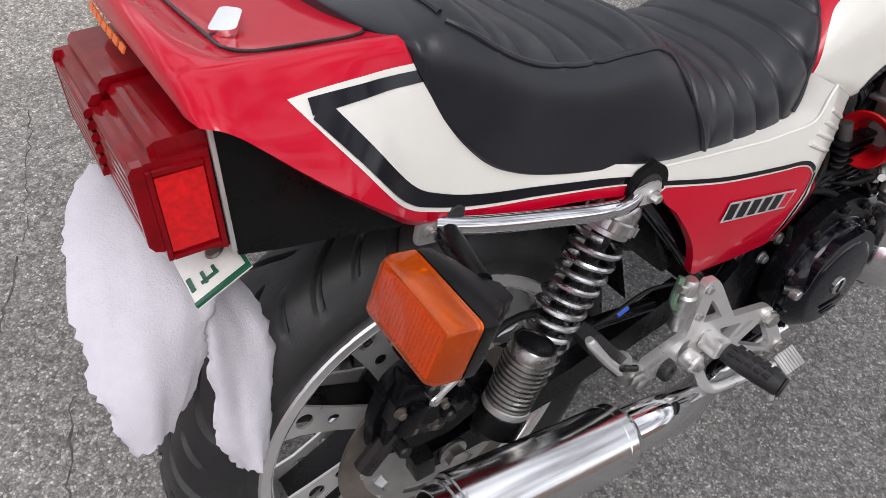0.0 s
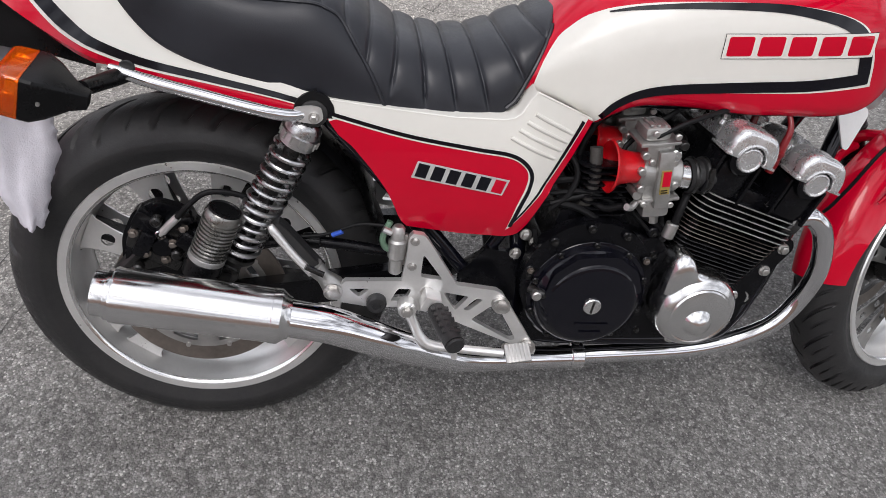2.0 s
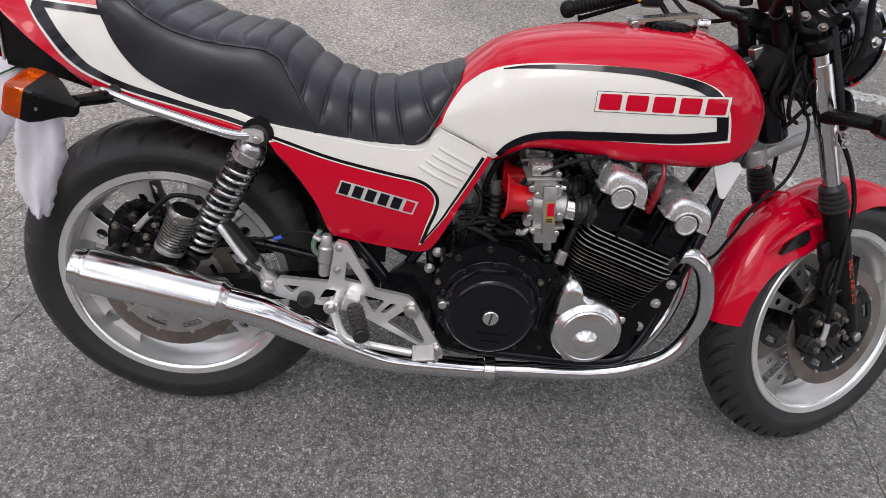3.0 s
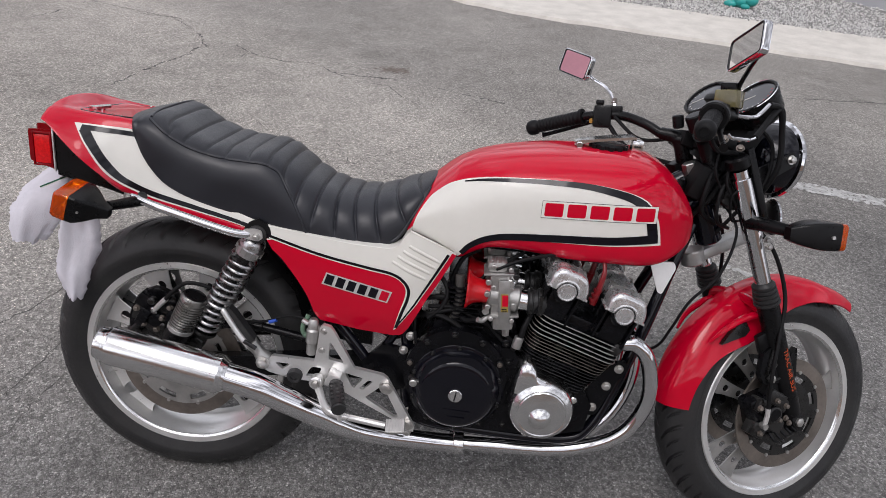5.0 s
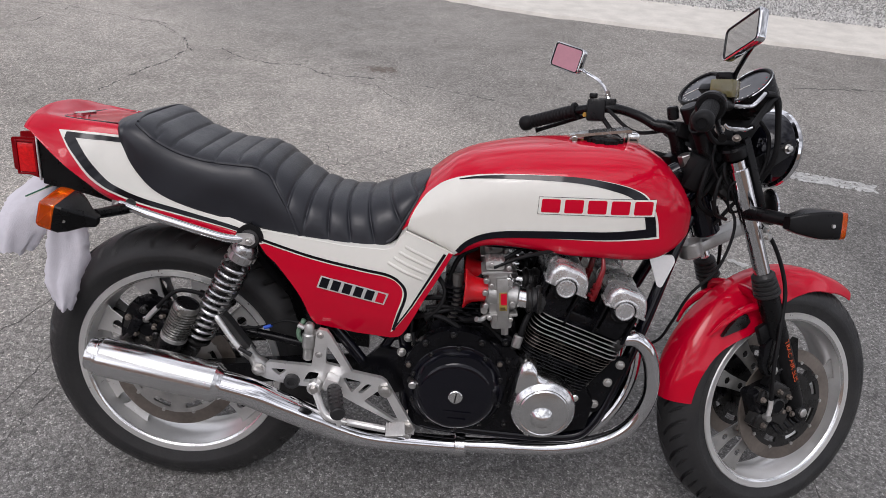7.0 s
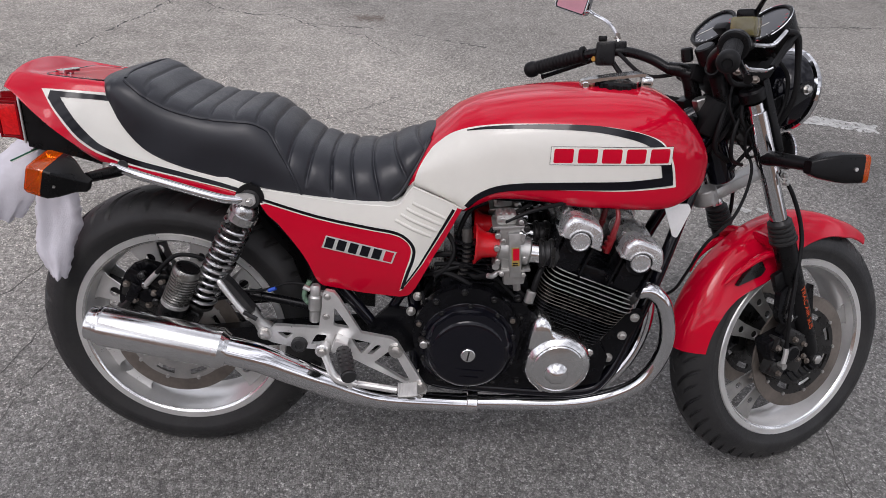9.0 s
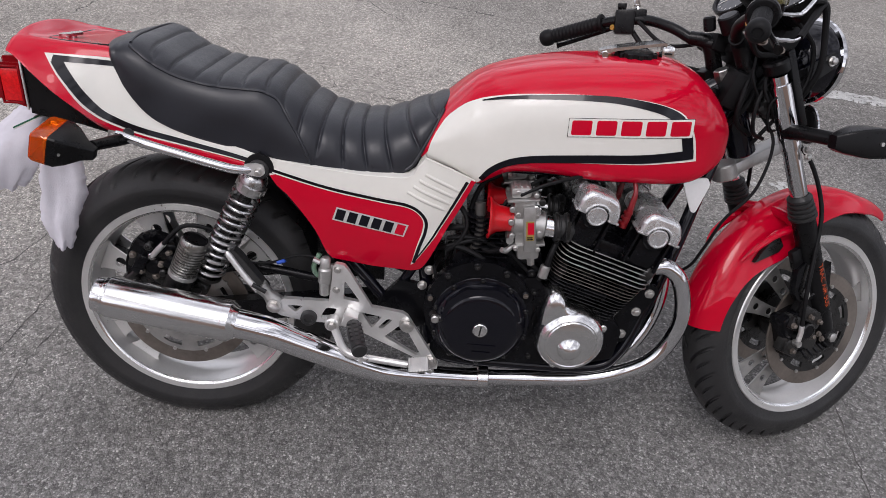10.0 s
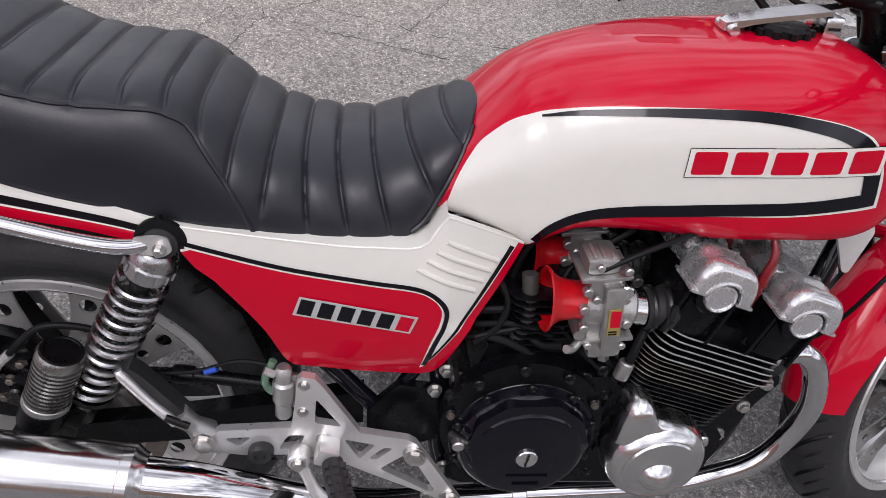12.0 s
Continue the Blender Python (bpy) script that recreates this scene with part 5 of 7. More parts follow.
for k in range(7):
    part("case_fin", box((0.715, -0.02, 0.560 + 0.007 * k - 0.012), (0.13 - 0.008 * k, 0.24, 0.003)), ENGINE_BLACK, case)
part("starter_motor", cyl((0.665, -0.14, 0.535), (0.665, 0.10, 0.535), 0.034, seg=28, bevel=0.006), DARK, case)
part("breather_hose", tube([(0.645, -0.13, 0.53), (0.662, -0.145, 0.56), (0.668, -0.15, 0.61), (0.665, -0.14, 0.66)], 0.011, 12), material("aged_grey_hose", (0.045, 0.042, 0.038), 0.6, 0, 0, var=0.25, scale=40), case, "aged grey breather hose")
part("oil_pan", loft([[(x, y, z) for x, z in ((0.66, 0.29), (0.93, 0.29), (0.90, 0.225), (0.70, 0.225))] for y in (-0.09, -0.085, 0.085, 0.09)]), ENGINE_BLACK, case)

# clutch cover
CC = Vector((0.681, -0.17, 0.398))
clutch = part("clutch_cover", lathe([(0.112, 0.0), (0.112, 0.012), (0.107, 0.017), (0.101, 0.018), (0.0995, 0.028), (0.0985, 0.0305), (0.0790, 0.0490), (0.0765, 0.0502), (0.070, 0.0516), (0, 0.0525)], CC, (0, -1, 0), 96), BLACK_PAINT, bike, "glossy black clutch cover", sharp=25)
housing = [(0.676 + 0.118 * math.cos(radians(q)), 0.425 + 0.118 * math.sin(radians(q))) for q in range(0, 360, 8)]
hs = part("clutch_housing", plate(housing, -0.186, -0.160), ENGINE_BLACK, clutch, sharp=30)
for q in (25, 60, 95, 130, 165):
    hx, hz = 0.676 + 0.109 * math.cos(radians(q)), 0.425 + 0.109 * math.sin(radians(q))
    part("housing_boss", cyl((hx, -0.180, hz), (hx, -0.193, hz), 0.0085, seg=14, bevel=0.002), ENGINE_BLACK, hs)
    part("housing_bolt", bolt((hx, -0.193, hz), (0, -1, 0), 0.0045, 0.005), DISC if q in (25, 165) else DARK, hs)
part("cover_step", plate(rounded([(0.594, 0.415), (0.606, 0.460), (0.645, 0.492), (0.715, 0.494), (0.755, 0.462), (0.768, 0.420), (0.752, 0.420), (0.742, 0.450), (0.708, 0.474), (0.650, 0.472), (0.618, 0.447), (0.610, 0.415)], 0.010, 3), -0.217, -0.200), BLACK_PAINT, clutch)
part("centre_plug", lathe([(0.016, 0.0525), (0.016, 0.0555), (0.0145, 0.057), (0, 0.057)], CC, (0, -1, 0), 32), POLISHED, clutch, "silver slotted plug")
part("plug_slot", box((0.681, -0.2275, 0.398), (0.003, 0.002, 0.024), 0, (0, 8, 0)), DARK, clutch)
for k, w in ((0, 0.062), (1, 0.040)):
    part("cast_bar", box((0.687, -0.2235, 0.358 - 0.017 * k), (w, 0.002, 0.005 - 0.002 * k), 0.0006, (0, 2, 0)), BLACK_PAINT, clutch)
for k in range(10):
    a = radians(18 + 36 * k)
    p = CC + Vector((0.103 * math.cos(a), -0.016, 0.103 * math.sin(a)))
    part("cover_boss", cyl(p, p + Vector((0, -0.008, 0)), 0.007, seg=14, bevel=0.002), ENGINE_BLACK, clutch)
    part("cover_bolt", bolt(p + Vector((0, -0.008, 0)), (0, -1, 0), 0.0032, 0.004), DARK, clutch)
part("clutch_arm", tube([(0.575, -0.19, 0.415), (0.590, -0.205, 0.414), (0.615, -0.21, 0.412)], [0.008, 0.009, 0.006], 12), DARK, clutch)
part("arm_nut", cyl((0.583, -0.20, 0.413), (0.583, -0.216, 0.413), 0.009, seg=14, bevel=0.002), BOLT, clutch)

BRUSHED = material("brushed_aluminium", (0.74, 0.74, 0.735), 0.20, 1, 0, var=0.02, scale=30, rough_var=0.04)
# ignition cover
PC = Vector((0.878, -0.165, 0.380))
pulse = part("ignition_cover", lathe([(0.078, 0.0), (0.0785, 0.020), (0.0770, 0.024), (0.0755, 0.040), (0.0725, 0.054), (0.066, 0.063), (0.058, 0.0675), (0.0555, 0.0665), (0.053, 0.0690), (0.035, 0.0720), (0, 0.0740)], PC, (0.02, -1, 0), 88), BRUSHED, bike, "brushed aluminium ignition cover", sharp=28)
ear_line = curve2([(0.805, 0.415), (0.809, 0.452), (0.817, 0.482), (0.829, 0.495), (0.843, 0.496), (0.855, 0.485), (0.866, 0.466), (0.892, 0.455)], 5) + [(0.88, 0.40), (0.84, 0.40)]
mid = (0.850, 0.435)
ear = loft([[(mid[0] + (x - mid[0]) * k, y, mid[1] + (z - mid[1]) * k) for x, z in ear_line] for y, k in ((-0.165, 1.0), (-0.196, 0.99), (-0.208, 0.95), (-0.217, 0.86), (-0.222, 0.72), (-0.224, 0.5))])
part("cover_ear", ear, BRUSHED, pulse, sharp=50)
part("cover_nose", lathe([(0.027, 0.0), (0.0235, 0.007), (0.015, 0.0135), (0.006, 0.017), (0, 0.0175)], (0.874, -0.2365, 0.371), (-0.12, -1, 0.03), 36), BRUSHED, pulse)
for a in (20, 140, 250):
    p = PC + Vector((0.0765 * math.cos(radians(a)), -0.04, 0.0765 * math.sin(radians(a))))
    part("cover_lug", cyl(p + Vector((0, 0.02, 0)), p, 0.0085, seg=14, bevel=0.002), BRUSHED, pulse)
    part("cover_bolt", bolt(p, (0, -1, 0), 0.005, 0.005), BOLT, pulse)

# cylinders with fins
cyls = part("cylinder_block", eng((0.006, 0, 0.020), (0.165, 0.335, 0.12), 0.008), ENGINE_BLACK, bike, "black finned cylinder block")
for k in range(13):
    z = -0.036 + k * 0.0076
    x0, x1 = -0.088 - 0.0008 * k, 0.088 + 0.0022 * k
    fin = rounded([(x0, -0.184), (x1, -0.184), (x1, 0.184), (x0, 0.184)], 0.044, 8)
    bm = loft([[(x, y, z) for x, y in fin], [(x, y, z + 0.0022) for x, y in fin]])
    part("cylinder_fin", moved(bm, EM), ENGINE_BLACK, cyls)
    edge = rounded([(x0, -0.10), (x0, -0.1842), (x1, -0.1842), (x1, -0.10)], 0.044, 8)[9:-9]
    # edge line: lighter steel on the upper fins, dark on the lower ones
    part("fin_edge_line", tube([EM @ Vector((x, y, z + 0.0011)) for x, y in edge], 0.0007, 5, 1), DISC if k > 7 else DARK, cyls, "thin metal line along the fin edge")
head = part("cylinder_head", eng((0.008, 0, 0.095), (0.180, 0.345, 0.080), 0.010), ENGINE_BLACK, bike, "black cylinder head with polished fin edges")
for k in range(5):
    z = 0.066 + k * 0.0105
    w = 0.216 - 0.002 * k
    x0, x1 = -w / 2 + 0.008, w / 2 + 0.008
    fin = rounded([(x0, -0.192), (x1, -0.192), (x1, 0.192), (x0, 0.192)], 0.040, 8)
    f = part("head_fin", moved(loft([[(x, y, z) for x, y in fin], [(x, y, z + 0.0030) for x, y in fin]]), EM), ENGINE_BLACK, head)
    edge = rounded([(x0, -0.11), (x0, -0.1922), (x1, -0.1922), (x1, -0.11)], 0.040, 8)[9:-9]
    part("polished_edge", tube([EM @ Vector((x, y, z + 0.0015)) for x, y in edge], 0.0013, 6, 1), CAST, f, "polished fin edge")
PLUGS = ((-0.0735, 0.187), (0.0645, 0.190))
for x, z in PLUGS:
    part("cam_tower", eng((x + 0.002, 0, z - 0.041), (0.062, 0.386, 0.076), 0.018), ENGINE_BLACK, head)
    part("tower_boss", moved(cyl((x, -0.203, z - 0.004), (x, 0.203, z - 0.004), 0.0275, seg=32, bevel=0.003), EM), ENGINE_BLACK, head)
    for q in (-0.036, 0.036):
        part("tower_web", moved(box((x + q, -0.17, z - 0.044), (0.006, 0.050, 0.070), 0.002), EM), ENGINE_BLACK, head)
    part("tower_foot", eng((x, -0.162, 0.117), (0.082, 0.050, 0.014), 0.006), ENGINE_BLACK, head)
    for q in (-0.034, 0.034):
        part("tower_bolt", moved(bolt((x + q, -0.180, 0.121), (0, 0, 1), 0.006, 0.008), EM), DARK, head)


def cam_cover(cx, cz, s):
    """A polished camshaft end cover: flat facets, a flange below and an arch over the plug."""
    arch = [(0.0235 * math.cos(radians(q)), 0.0235 * math.sin(radians(q))) for q in range(168, 11, -12)]
    sec = [(-0.0450, -0.001)] + [(-0.0455, 0.024)] + [(-0.041, 0.036), (-0.033, 0.0445), (-0.022, 0.0475), (0.016, 0.0475), (0.030, 0.043), (0.040, 0.029), (0.0465, 0.010), (0.0465, -0.001)]
    sec = rounded(sec, 0.010, 5) + list(reversed(arch))
    rings = []
    for y, k, dz in ((0.150, 0.93, 0), (0.158, 0.99, 0), (0.168, 1.0, 0), (0.176, 0.95, 0), (0.184, 0.95, 0), (0.192, 1.0, 0), (0.2015, 0.99, 0), (0.2070, 0.95, 0), (0.2100, 0.88, 0), (0.2112, 0.80, 0)):
        rings.append([EM @ Vector((cx + x * (k if z > 0.0236 or abs(x) > 0.03 else 1), s * y, cz + (z * k + 0.002 * (1 - k) if z > 0.0236 else z))) for x, z in sec])
    bm = loft(rings)
    c = part("cam_cover", bm, COVER_METAL, head, "polished aluminium cam cover", sharp=45)
    for x0, x1 in ((-0.0475, -0.0235), (0.0235, 0.0485)):
        part("cover_flange", eng(((x0 + x1) / 2 + cx, s * 0.182, cz - 0.0005), (x1 - x0, 0.056, 0.0045), 0.0015), COVER_METAL, c)
    ring = [(0.0265 * math.cos(radians(q)), 0.0265 * math.sin(radians(q))) for q in range(175, 4, -10)]
    part("arch_rim", tube([EM @ Vector((cx + x, s * 0.2105, cz + z)) for x, z in ring], 0.0030, 8, 1), COVER_METAL, c)
    part("cam_plug", moved(lathe([(0.0215, -0.020), (0.0215, 0.001), (0.0200, 0.0035), (0.0182, 0.0040), (0.0172, 0.0020), (0.0165, 0.0012), (0, 0.0022)], (cx, s * 0.206, cz), (0, s, 0), 40), EM), COVER_METAL, c, "round polished end plug")
    # lower rounded tunnel running inward
    tun = curve2([(-0.040, -0.002), (-0.043, 0.014), (-0.034, 0.034), (-0.014, 0.042), (0.014, 0.042), (0.034, 0.033), (0.043, 0.014), (0.040, -0.002)], 4)
    rings = []
    for y, k in ((0.152, 0.88), (0.140, 0.80), (0.128, 0.80), (0.112, 0.98), (0.060, 1.0), (0.040, 0.9), (0.030, 0.70)):
        rings.append([EM @ Vector((cx + x * (0.5 + 0.5 * k), s * y, cz + 0.004 + z * k)) for x, z in tun])
    part("cam_tunnel", loft(rings), COVER_METAL, c, sharp=40)
    for q, y in ((0.033, 0.136), (-0.033, 0.136), (0.030, 0.048)):
        base = (cx + q, s * y, cz + 0.022)
        part("cover_boss", moved(cyl(base, (base[0], base[1], base[2] + 0.012), 0.0095, seg=16, bevel=0.002), EM), COVER_METAL, c)
        part("cover_nut", moved(bolt((base[0], base[1], base[2] + 0.012), (0, 0, 1), 0.0058, 0.007), EM), BOLT, c)


for cx, cz in PLUGS:
    for s in (-1, 1):
        cam_cover(cx, cz, s)
for i, y in enumerate((-0.165, -0.06, 0.06, 0.165)):
    lead = part("spark_plug_lead", tube([EM @ Vector(p) for p in ((0.002, y, 0.172), (0.000, y, 0.195), (-0.004, y, 0.225), (-0.010, y + 0.006, 0.255), (-0.03, y + 0.04, 0.29))], [0.0075, 0.0075, 0.0065, 0.0048, 0.0042], 12), LEAD, head, "red silicone spark plug lead")
    for k in range(3):
        part("plug_rib", moved(cyl((-0.002, y, 0.180 + 0.012 * k), (-0.003, y, 0.185 + 0.012 * k), 0.0095, seg=14), EM), LEAD, lead)
for i, y in enumerate((-0.165, -0.055, 0.055, 0.165)):
    part("exhaust_flange", moved(cyl((0.085, y, 0.105), (0.106, y, 0.098), 0.027, seg=24, bevel=0.003), EM), DARK, head)

# hoses, lines and fastenings behind and under the carburettors
for pts, r in (([(0.60, -0.14, 0.575), (0.66, -0.155, 0.585), (0.72, -0.16, 0.560), (0.78, -0.165, 0.535), (0.82, -0.165, 0.50)], 0.0045), ([(0.575, -0.13, 0.545), (0.62, -0.15, 0.56), (0.66, -0.16, 0.55), (0.70, -0.165, 0.525)], 0.006),
               ([(0.835, -0.16, 0.60), (0.820, -0.175, 0.565), (0.812, -0.178, 0.53), (0.800, -0.175, 0.505)], 0.007), ([(0.61, -0.12, 0.66), (0.64, -0.14, 0.62), (0.63, -0.15, 0.58), (0.60, -0.15, 0.55)], 0.0055), ([(0.70, -0.15, 0.60), (0.74, -0.165, 0.555), (0.775, -0.168, 0.52)], 0.0035)):
    part("engine_hose", tube(pts, r, 10), HOSE, case, "black hose beside the engine")
for x, z, r in ((0.640, 0.505, 0.007), (0.705, 0.508, 0.006), (0.760, 0.500, 0.007), (0.795, 0.470, 0.006), (0.815, 0.430, 0.006), (0.600, 0.470, 0.007), (0.785, 0.515, 0.006), (0.805, 0.390, 0.006), (0.770, 0.330, 0.007), (0.80, 0.305, 0.006)):
    part("case_bolt", bolt((x, -0.172, z), (0, -1, 0), r * 0.7, r), DARK, case)
    part("case_boss", cyl((x, -0.160, z), (x, -0.1725, z), r * 1.7, seg=14, bevel=0.002), ENGINE_BLACK, case)
part("dipstick_cap", cyl((0.812, -0.178, 0.540), (0.806, -0.180, 0.512), 0.011, seg=16, bevel=0.002), CAST, case, "dull alloy union")
for k in range(9):
    z = 0.545 + 0.011 * k
    ring = rounded([(0.655 - 0.002 * k, -0.165), (0.735, -0.165), (0.735, 0.12), (0.655 - 0.002 * k, 0.12)], 0.02, 4)
    part("barrel_fin", loft([[(x, y, z + h) for x, y in ring] for h in (0, 0.003)]), ENGINE_BLACK, case)
# carburettors
for i, y in enumerate((-0.165, -0.055, 0.055, 0.165)):
    cb = part("carburettor", box((0.757, y, 0.640), (0.046, 0.050, 0.104), 0.007, (0, -6, 0)), CAST, bike, "cast aluminium carburettor with red intake funnel", sharp=30)
    part("carb_top", box((0.743, y, 0.704), (0.044, 0.052, 0.024), 0.010, (0, -6, 0)), CAST, cb)
    for q in (-0.012, 0.0, 0.012):
        part("top_ridge", box((0.742 + q, y - 0.004, 0.7165), (0.005, 0.034, 0.004), 0.0015, (0, -6, 0)), CAST, cb)
    part("float_bowl", box((0.769, y, 0.573), (0.048, 0.050, 0.036), 0.010, (0, -6, 0)), CAST, cb)
    part("carb_body", cyl((0.730, y, 0.634), (0.800, y, 0.626), 0.030, seg=28, bevel=0.004), CAST, cb)
    part("slide_boss", box((0.7655, y - 0.031, 0.630), (0.025, 0.012, 0.100), 0.003, (0, -6, 0)), CAST, cb)
    part("top_flange", box((0.748, y, 0.690), (0.066, 0.064, 0.006), 0.002, (0, -6, 0)), CAST, cb)
    part("bowl_flange", box((0.767, y, 0.592), (0.070, 0.062, 0.006), 0.002, (0, -6, 0)), CAST, cb)
    part("top_plug", cyl((0.775, y - 0.025, 0.672), (0.775, y - 0.036, 0.672), 0.0105, seg=18, bevel=0.002), POLISHED, cb)
    part("fuel_rail", cyl((0.728, y - 0.030, 0.600), (0.728, y + 0.03, 0.600), 0.008, seg=12), CAST, cb)
    part("lever_pivot", cyl((0.785, y - 0.024, 0.690), (0.785, y - 0.038, 0.690), 0.007, seg=14, bevel=0.0015), DARK, cb)
    for dx, dz in ((-0.030, 0.030), (-0.030, 0.002), (-0.026, -0.028), (0.030, -0.020)):
        part("jet_cap", cyl((0.757 + dx, y - 0.022, 0.640 + dz), (0.757 + dx, y - 0.034, 0.640 + dz), 0.0065, seg=12, bevel=0.0015), CAST, cb)
    for dx, dz in ((-0.022, 0.068), (0.015, 0.064), (-0.016, -0.055), (0.03, -0.055), (-0.018, 0.02), (0.02, 0.02)):
        part("carb_screw", cyl((0.757 + dx, y - 0.029, 0.640 + dz), (0.757 + dx, y - 0.036, 0.640 + dz), 0.0055, seg=10, bevel=0.0015), BOLT, cb)
    part("drain_plug", cyl((0.778, y, 0.555), (0.781, y, 0.535), 0.009, seg=6), BOLT, cb)
    part("fuel_union", tube([(0.735, y - 0.02, 0.585), (0.722, y - 0.03, 0.578), (0.712, y - 0.036, 0.582)], 0.006, 10), CAST, cb)
    part("funnel", lathe([(0.0255, 0.0), (0.026, 0.020), (0.029, 0.036), (0.036, 0.047), (0.0425, 0.0515), (0.044, 0.054), (0.042, 0.0558), (0.036, 0.0535), (0.029, 0.046), (0.0245, 0.034), (0.022, 0.018), (0.0205, 0.0), (0.0, -0.002)], (0.737, y, 0.636), (-1, 0, 0.03), 40), RED_SILICONE, cb, "red trumpet intake funnel")
    part("carb_spigot", cyl((0.798, y, 0.626), (0.828, y, 0.622), 0.0235, seg=28, bevel=0.002), POLISHED, cb)
    part("intake_boot", lathe([(0.026, 0.0), (0.030, 0.004), (0.030, 0.012), (0.027, 0.014), (0.027, 0.022), (0.031, 0.024), (0.031, 0.034), (0.026, 0.040), (0.024, 0.06)], (0.818, y, 0.623), (1, 0, 0.03), 28), RUBBER, cb)
    for q in (0.008, 0.029):
        part("hose_clamp", lathe([(0.0315, q - 0.003), (0.0325, q), (0.0315, q + 0.003)], (0.818, y, 0.623), (1, 0, 0.03), 28), DARK, cb)
    part("clamp_screw", box((0.846, y - 0.030, 0.640), (0.008, 0.006, 0.02), 0.001), DARK, cb)
    if y == -0.165:
        tag = box((0.7665, -0.2030, 0.628), (0.016, 0.0015, 0.042), 0, (0, -6, 0))
        part("carb_label", tag, material("yellow_label", (0.30, 0.22, 0.05), 0.4, 0, 0.2, var=0.05), cb, "yellow and red label with bars")
        part("label_bar", box((0.7672, -0.2041, 0.634), (0.013, 0.001, 0.026), 0, (0, -6, 0)), RED, cb)
        for k in range(2):
            part("label_bar", box((0.7670 + 0.0008 * k, -0.2041, 0.614 - 0.004 * k), (0.011, 0.001, 0.002), 0, (0, -6, 0)), BLACK_PAINT, cb)
part("fuel_hose", tube([(0.705, -0.11, 0.715), (0.668, -0.11, 0.69), (0.648, -0.112, 0.63), (0.656, -0.130, 0.585), (0.684, -0.165, 0.562), (0.712, -0.19, 0.578)], 0.0058, 12), HOSE, bike, "black fuel hose")
part("throttle_cable", tube([(0.74, -0.19, 0.70), (0.80, -0.18, 0.725), (0.90, -0.14, 0.74)], 0.004, 8), HOSE, bike)

# ---- frame ----
frame_ob = part("frame", tube([(1.155, 0, 0.90), (1.10, 0, 0.875), (0.90, 0, 0.83), (0.65, 0, 0.76), (0.50, 0, 0.72)], 0.022, 16), BLACK_PAINT, bike, "black tubular steel frame")
for s in (-1, 1):
    for pts, r in (([(1.19, s * 0.02, 0.80), (1.155, s * 0.05, 0.70), (1.110, s * 0.085, 0.55), (1.060, s * 0.11, 0.40), (1.015, s * 0.13, 0.30), (0.95, s * 0.138, 0.262), (0.75, s * 0.138, 0.262), (0.60, s * 0.135, 0.275), (0.565, s * 0.130, 0.33), (0.560, s * 0.13, 0.45), (0.535, s * 0.13, 0.60), (0.50, s * 0.12, 0.72)], 0.0145),
                   ([(0.60, s * 0.115, 0.735), (0.40, s * 0.12, 0.71), (0.20, s * 0.13, 0.72), (0.0, s * 0.12, 0.755)], 0.013),
                   ([(0.215, s * 0.135, 0.715), (0.35, s * 0.135, 0.56), (0.455, s * 0.135, 0.43), (0.475, s * 0.13, 0.40)], 0.013),
                   ([(0.475, s * 0.13, 0.40), (0.53, s * 0.132, 0.50), (0.56, s * 0.13, 0.56)], 0.011),
                   ([(1.19, s * 0.02, 0.86), (1.05, s * 0.08, 0.77), (0.85, s * 0.11, 0.735), (0.66, s * 0.115, 0.735)], 0.013)):
        part("frame_tube", tube(pts, r, 14, 6), BLACK_PAINT, frame_ob)
    mnt = part("engine_mount", plate(rounded([(1.068, 0.490), (1.040, 0.485), (0.965, 0.420), (0.985, 0.395), (1.000, 0.340), (1.020, 0.345), (1.050, 0.430), (1.075, 0.470)], 0.008, 3), s * 0.150, s * 0.138), ENGINE_BLACK, frame_ob)
    for x, z in ((1.053, 0.471), (0.978, 0.420), (1.031, 0.424), (1.007, 0.365)):
        part("mount_bolt", bolt((x, s * 0.150, z), (0, s, 0), 0.008, 0.009), BOLT, mnt)
    for x, z in ((0.565, 0.500), (0.583, 0.485), (0.551, 0.462), (0.575, 0.300)):
        part("frame_bolt", bolt((x, s * 0.150, z), (0, s, 0), 0.008, 0.010), BOLT, frame_ob)
    part("pivot_plate", plate([(0.455, 0.36), (0.50, 0.34), (0.56, 0.36), (0.56, 0.46), (0.50, 0.47), (0.455, 0.42)], s * 0.150, s * 0.135), ENGINE_BLACK, frame_ob)
    part("side_plate", plate(rounded([(1.086, 0.728), (1.140, 0.732), (1.146, 0.718), (1.122, 0.658), (1.112, 0.660)], 0.006, 3), s * 0.005, s * 0.0, yfun=lambda x, z, s=s: s * (0.106 + 0.20 * (0.735 - z))), ALLOY, frame_ob, "bright polished bracket plate")
part("battery_box", box((0.44, 0, 0.62), (0.17, 0.24, 0.18), 0.01), PLASTIC, bike)
part("inner_panel", box((0.34, 0, 0.58), (0.03, 0.22, 0.22), 0.01, (0, -25, 0)), PLASTIC, bike)
part("side_cable", tube([(0.575, -0.165, 0.52), (0.583, -0.17, 0.47), (0.580, -0.175, 0.43), (0.575, -0.18, 0.415)], 0.004, 8), HOSE, bike)
part("spring_sleeve", lathe([(0.004 + (0.003 if k % 2 else 0), 0.004 * k) for k in range(16)], (0.582, -0.17, 0.435), (0, 0, 1), 10), DARK, bike)
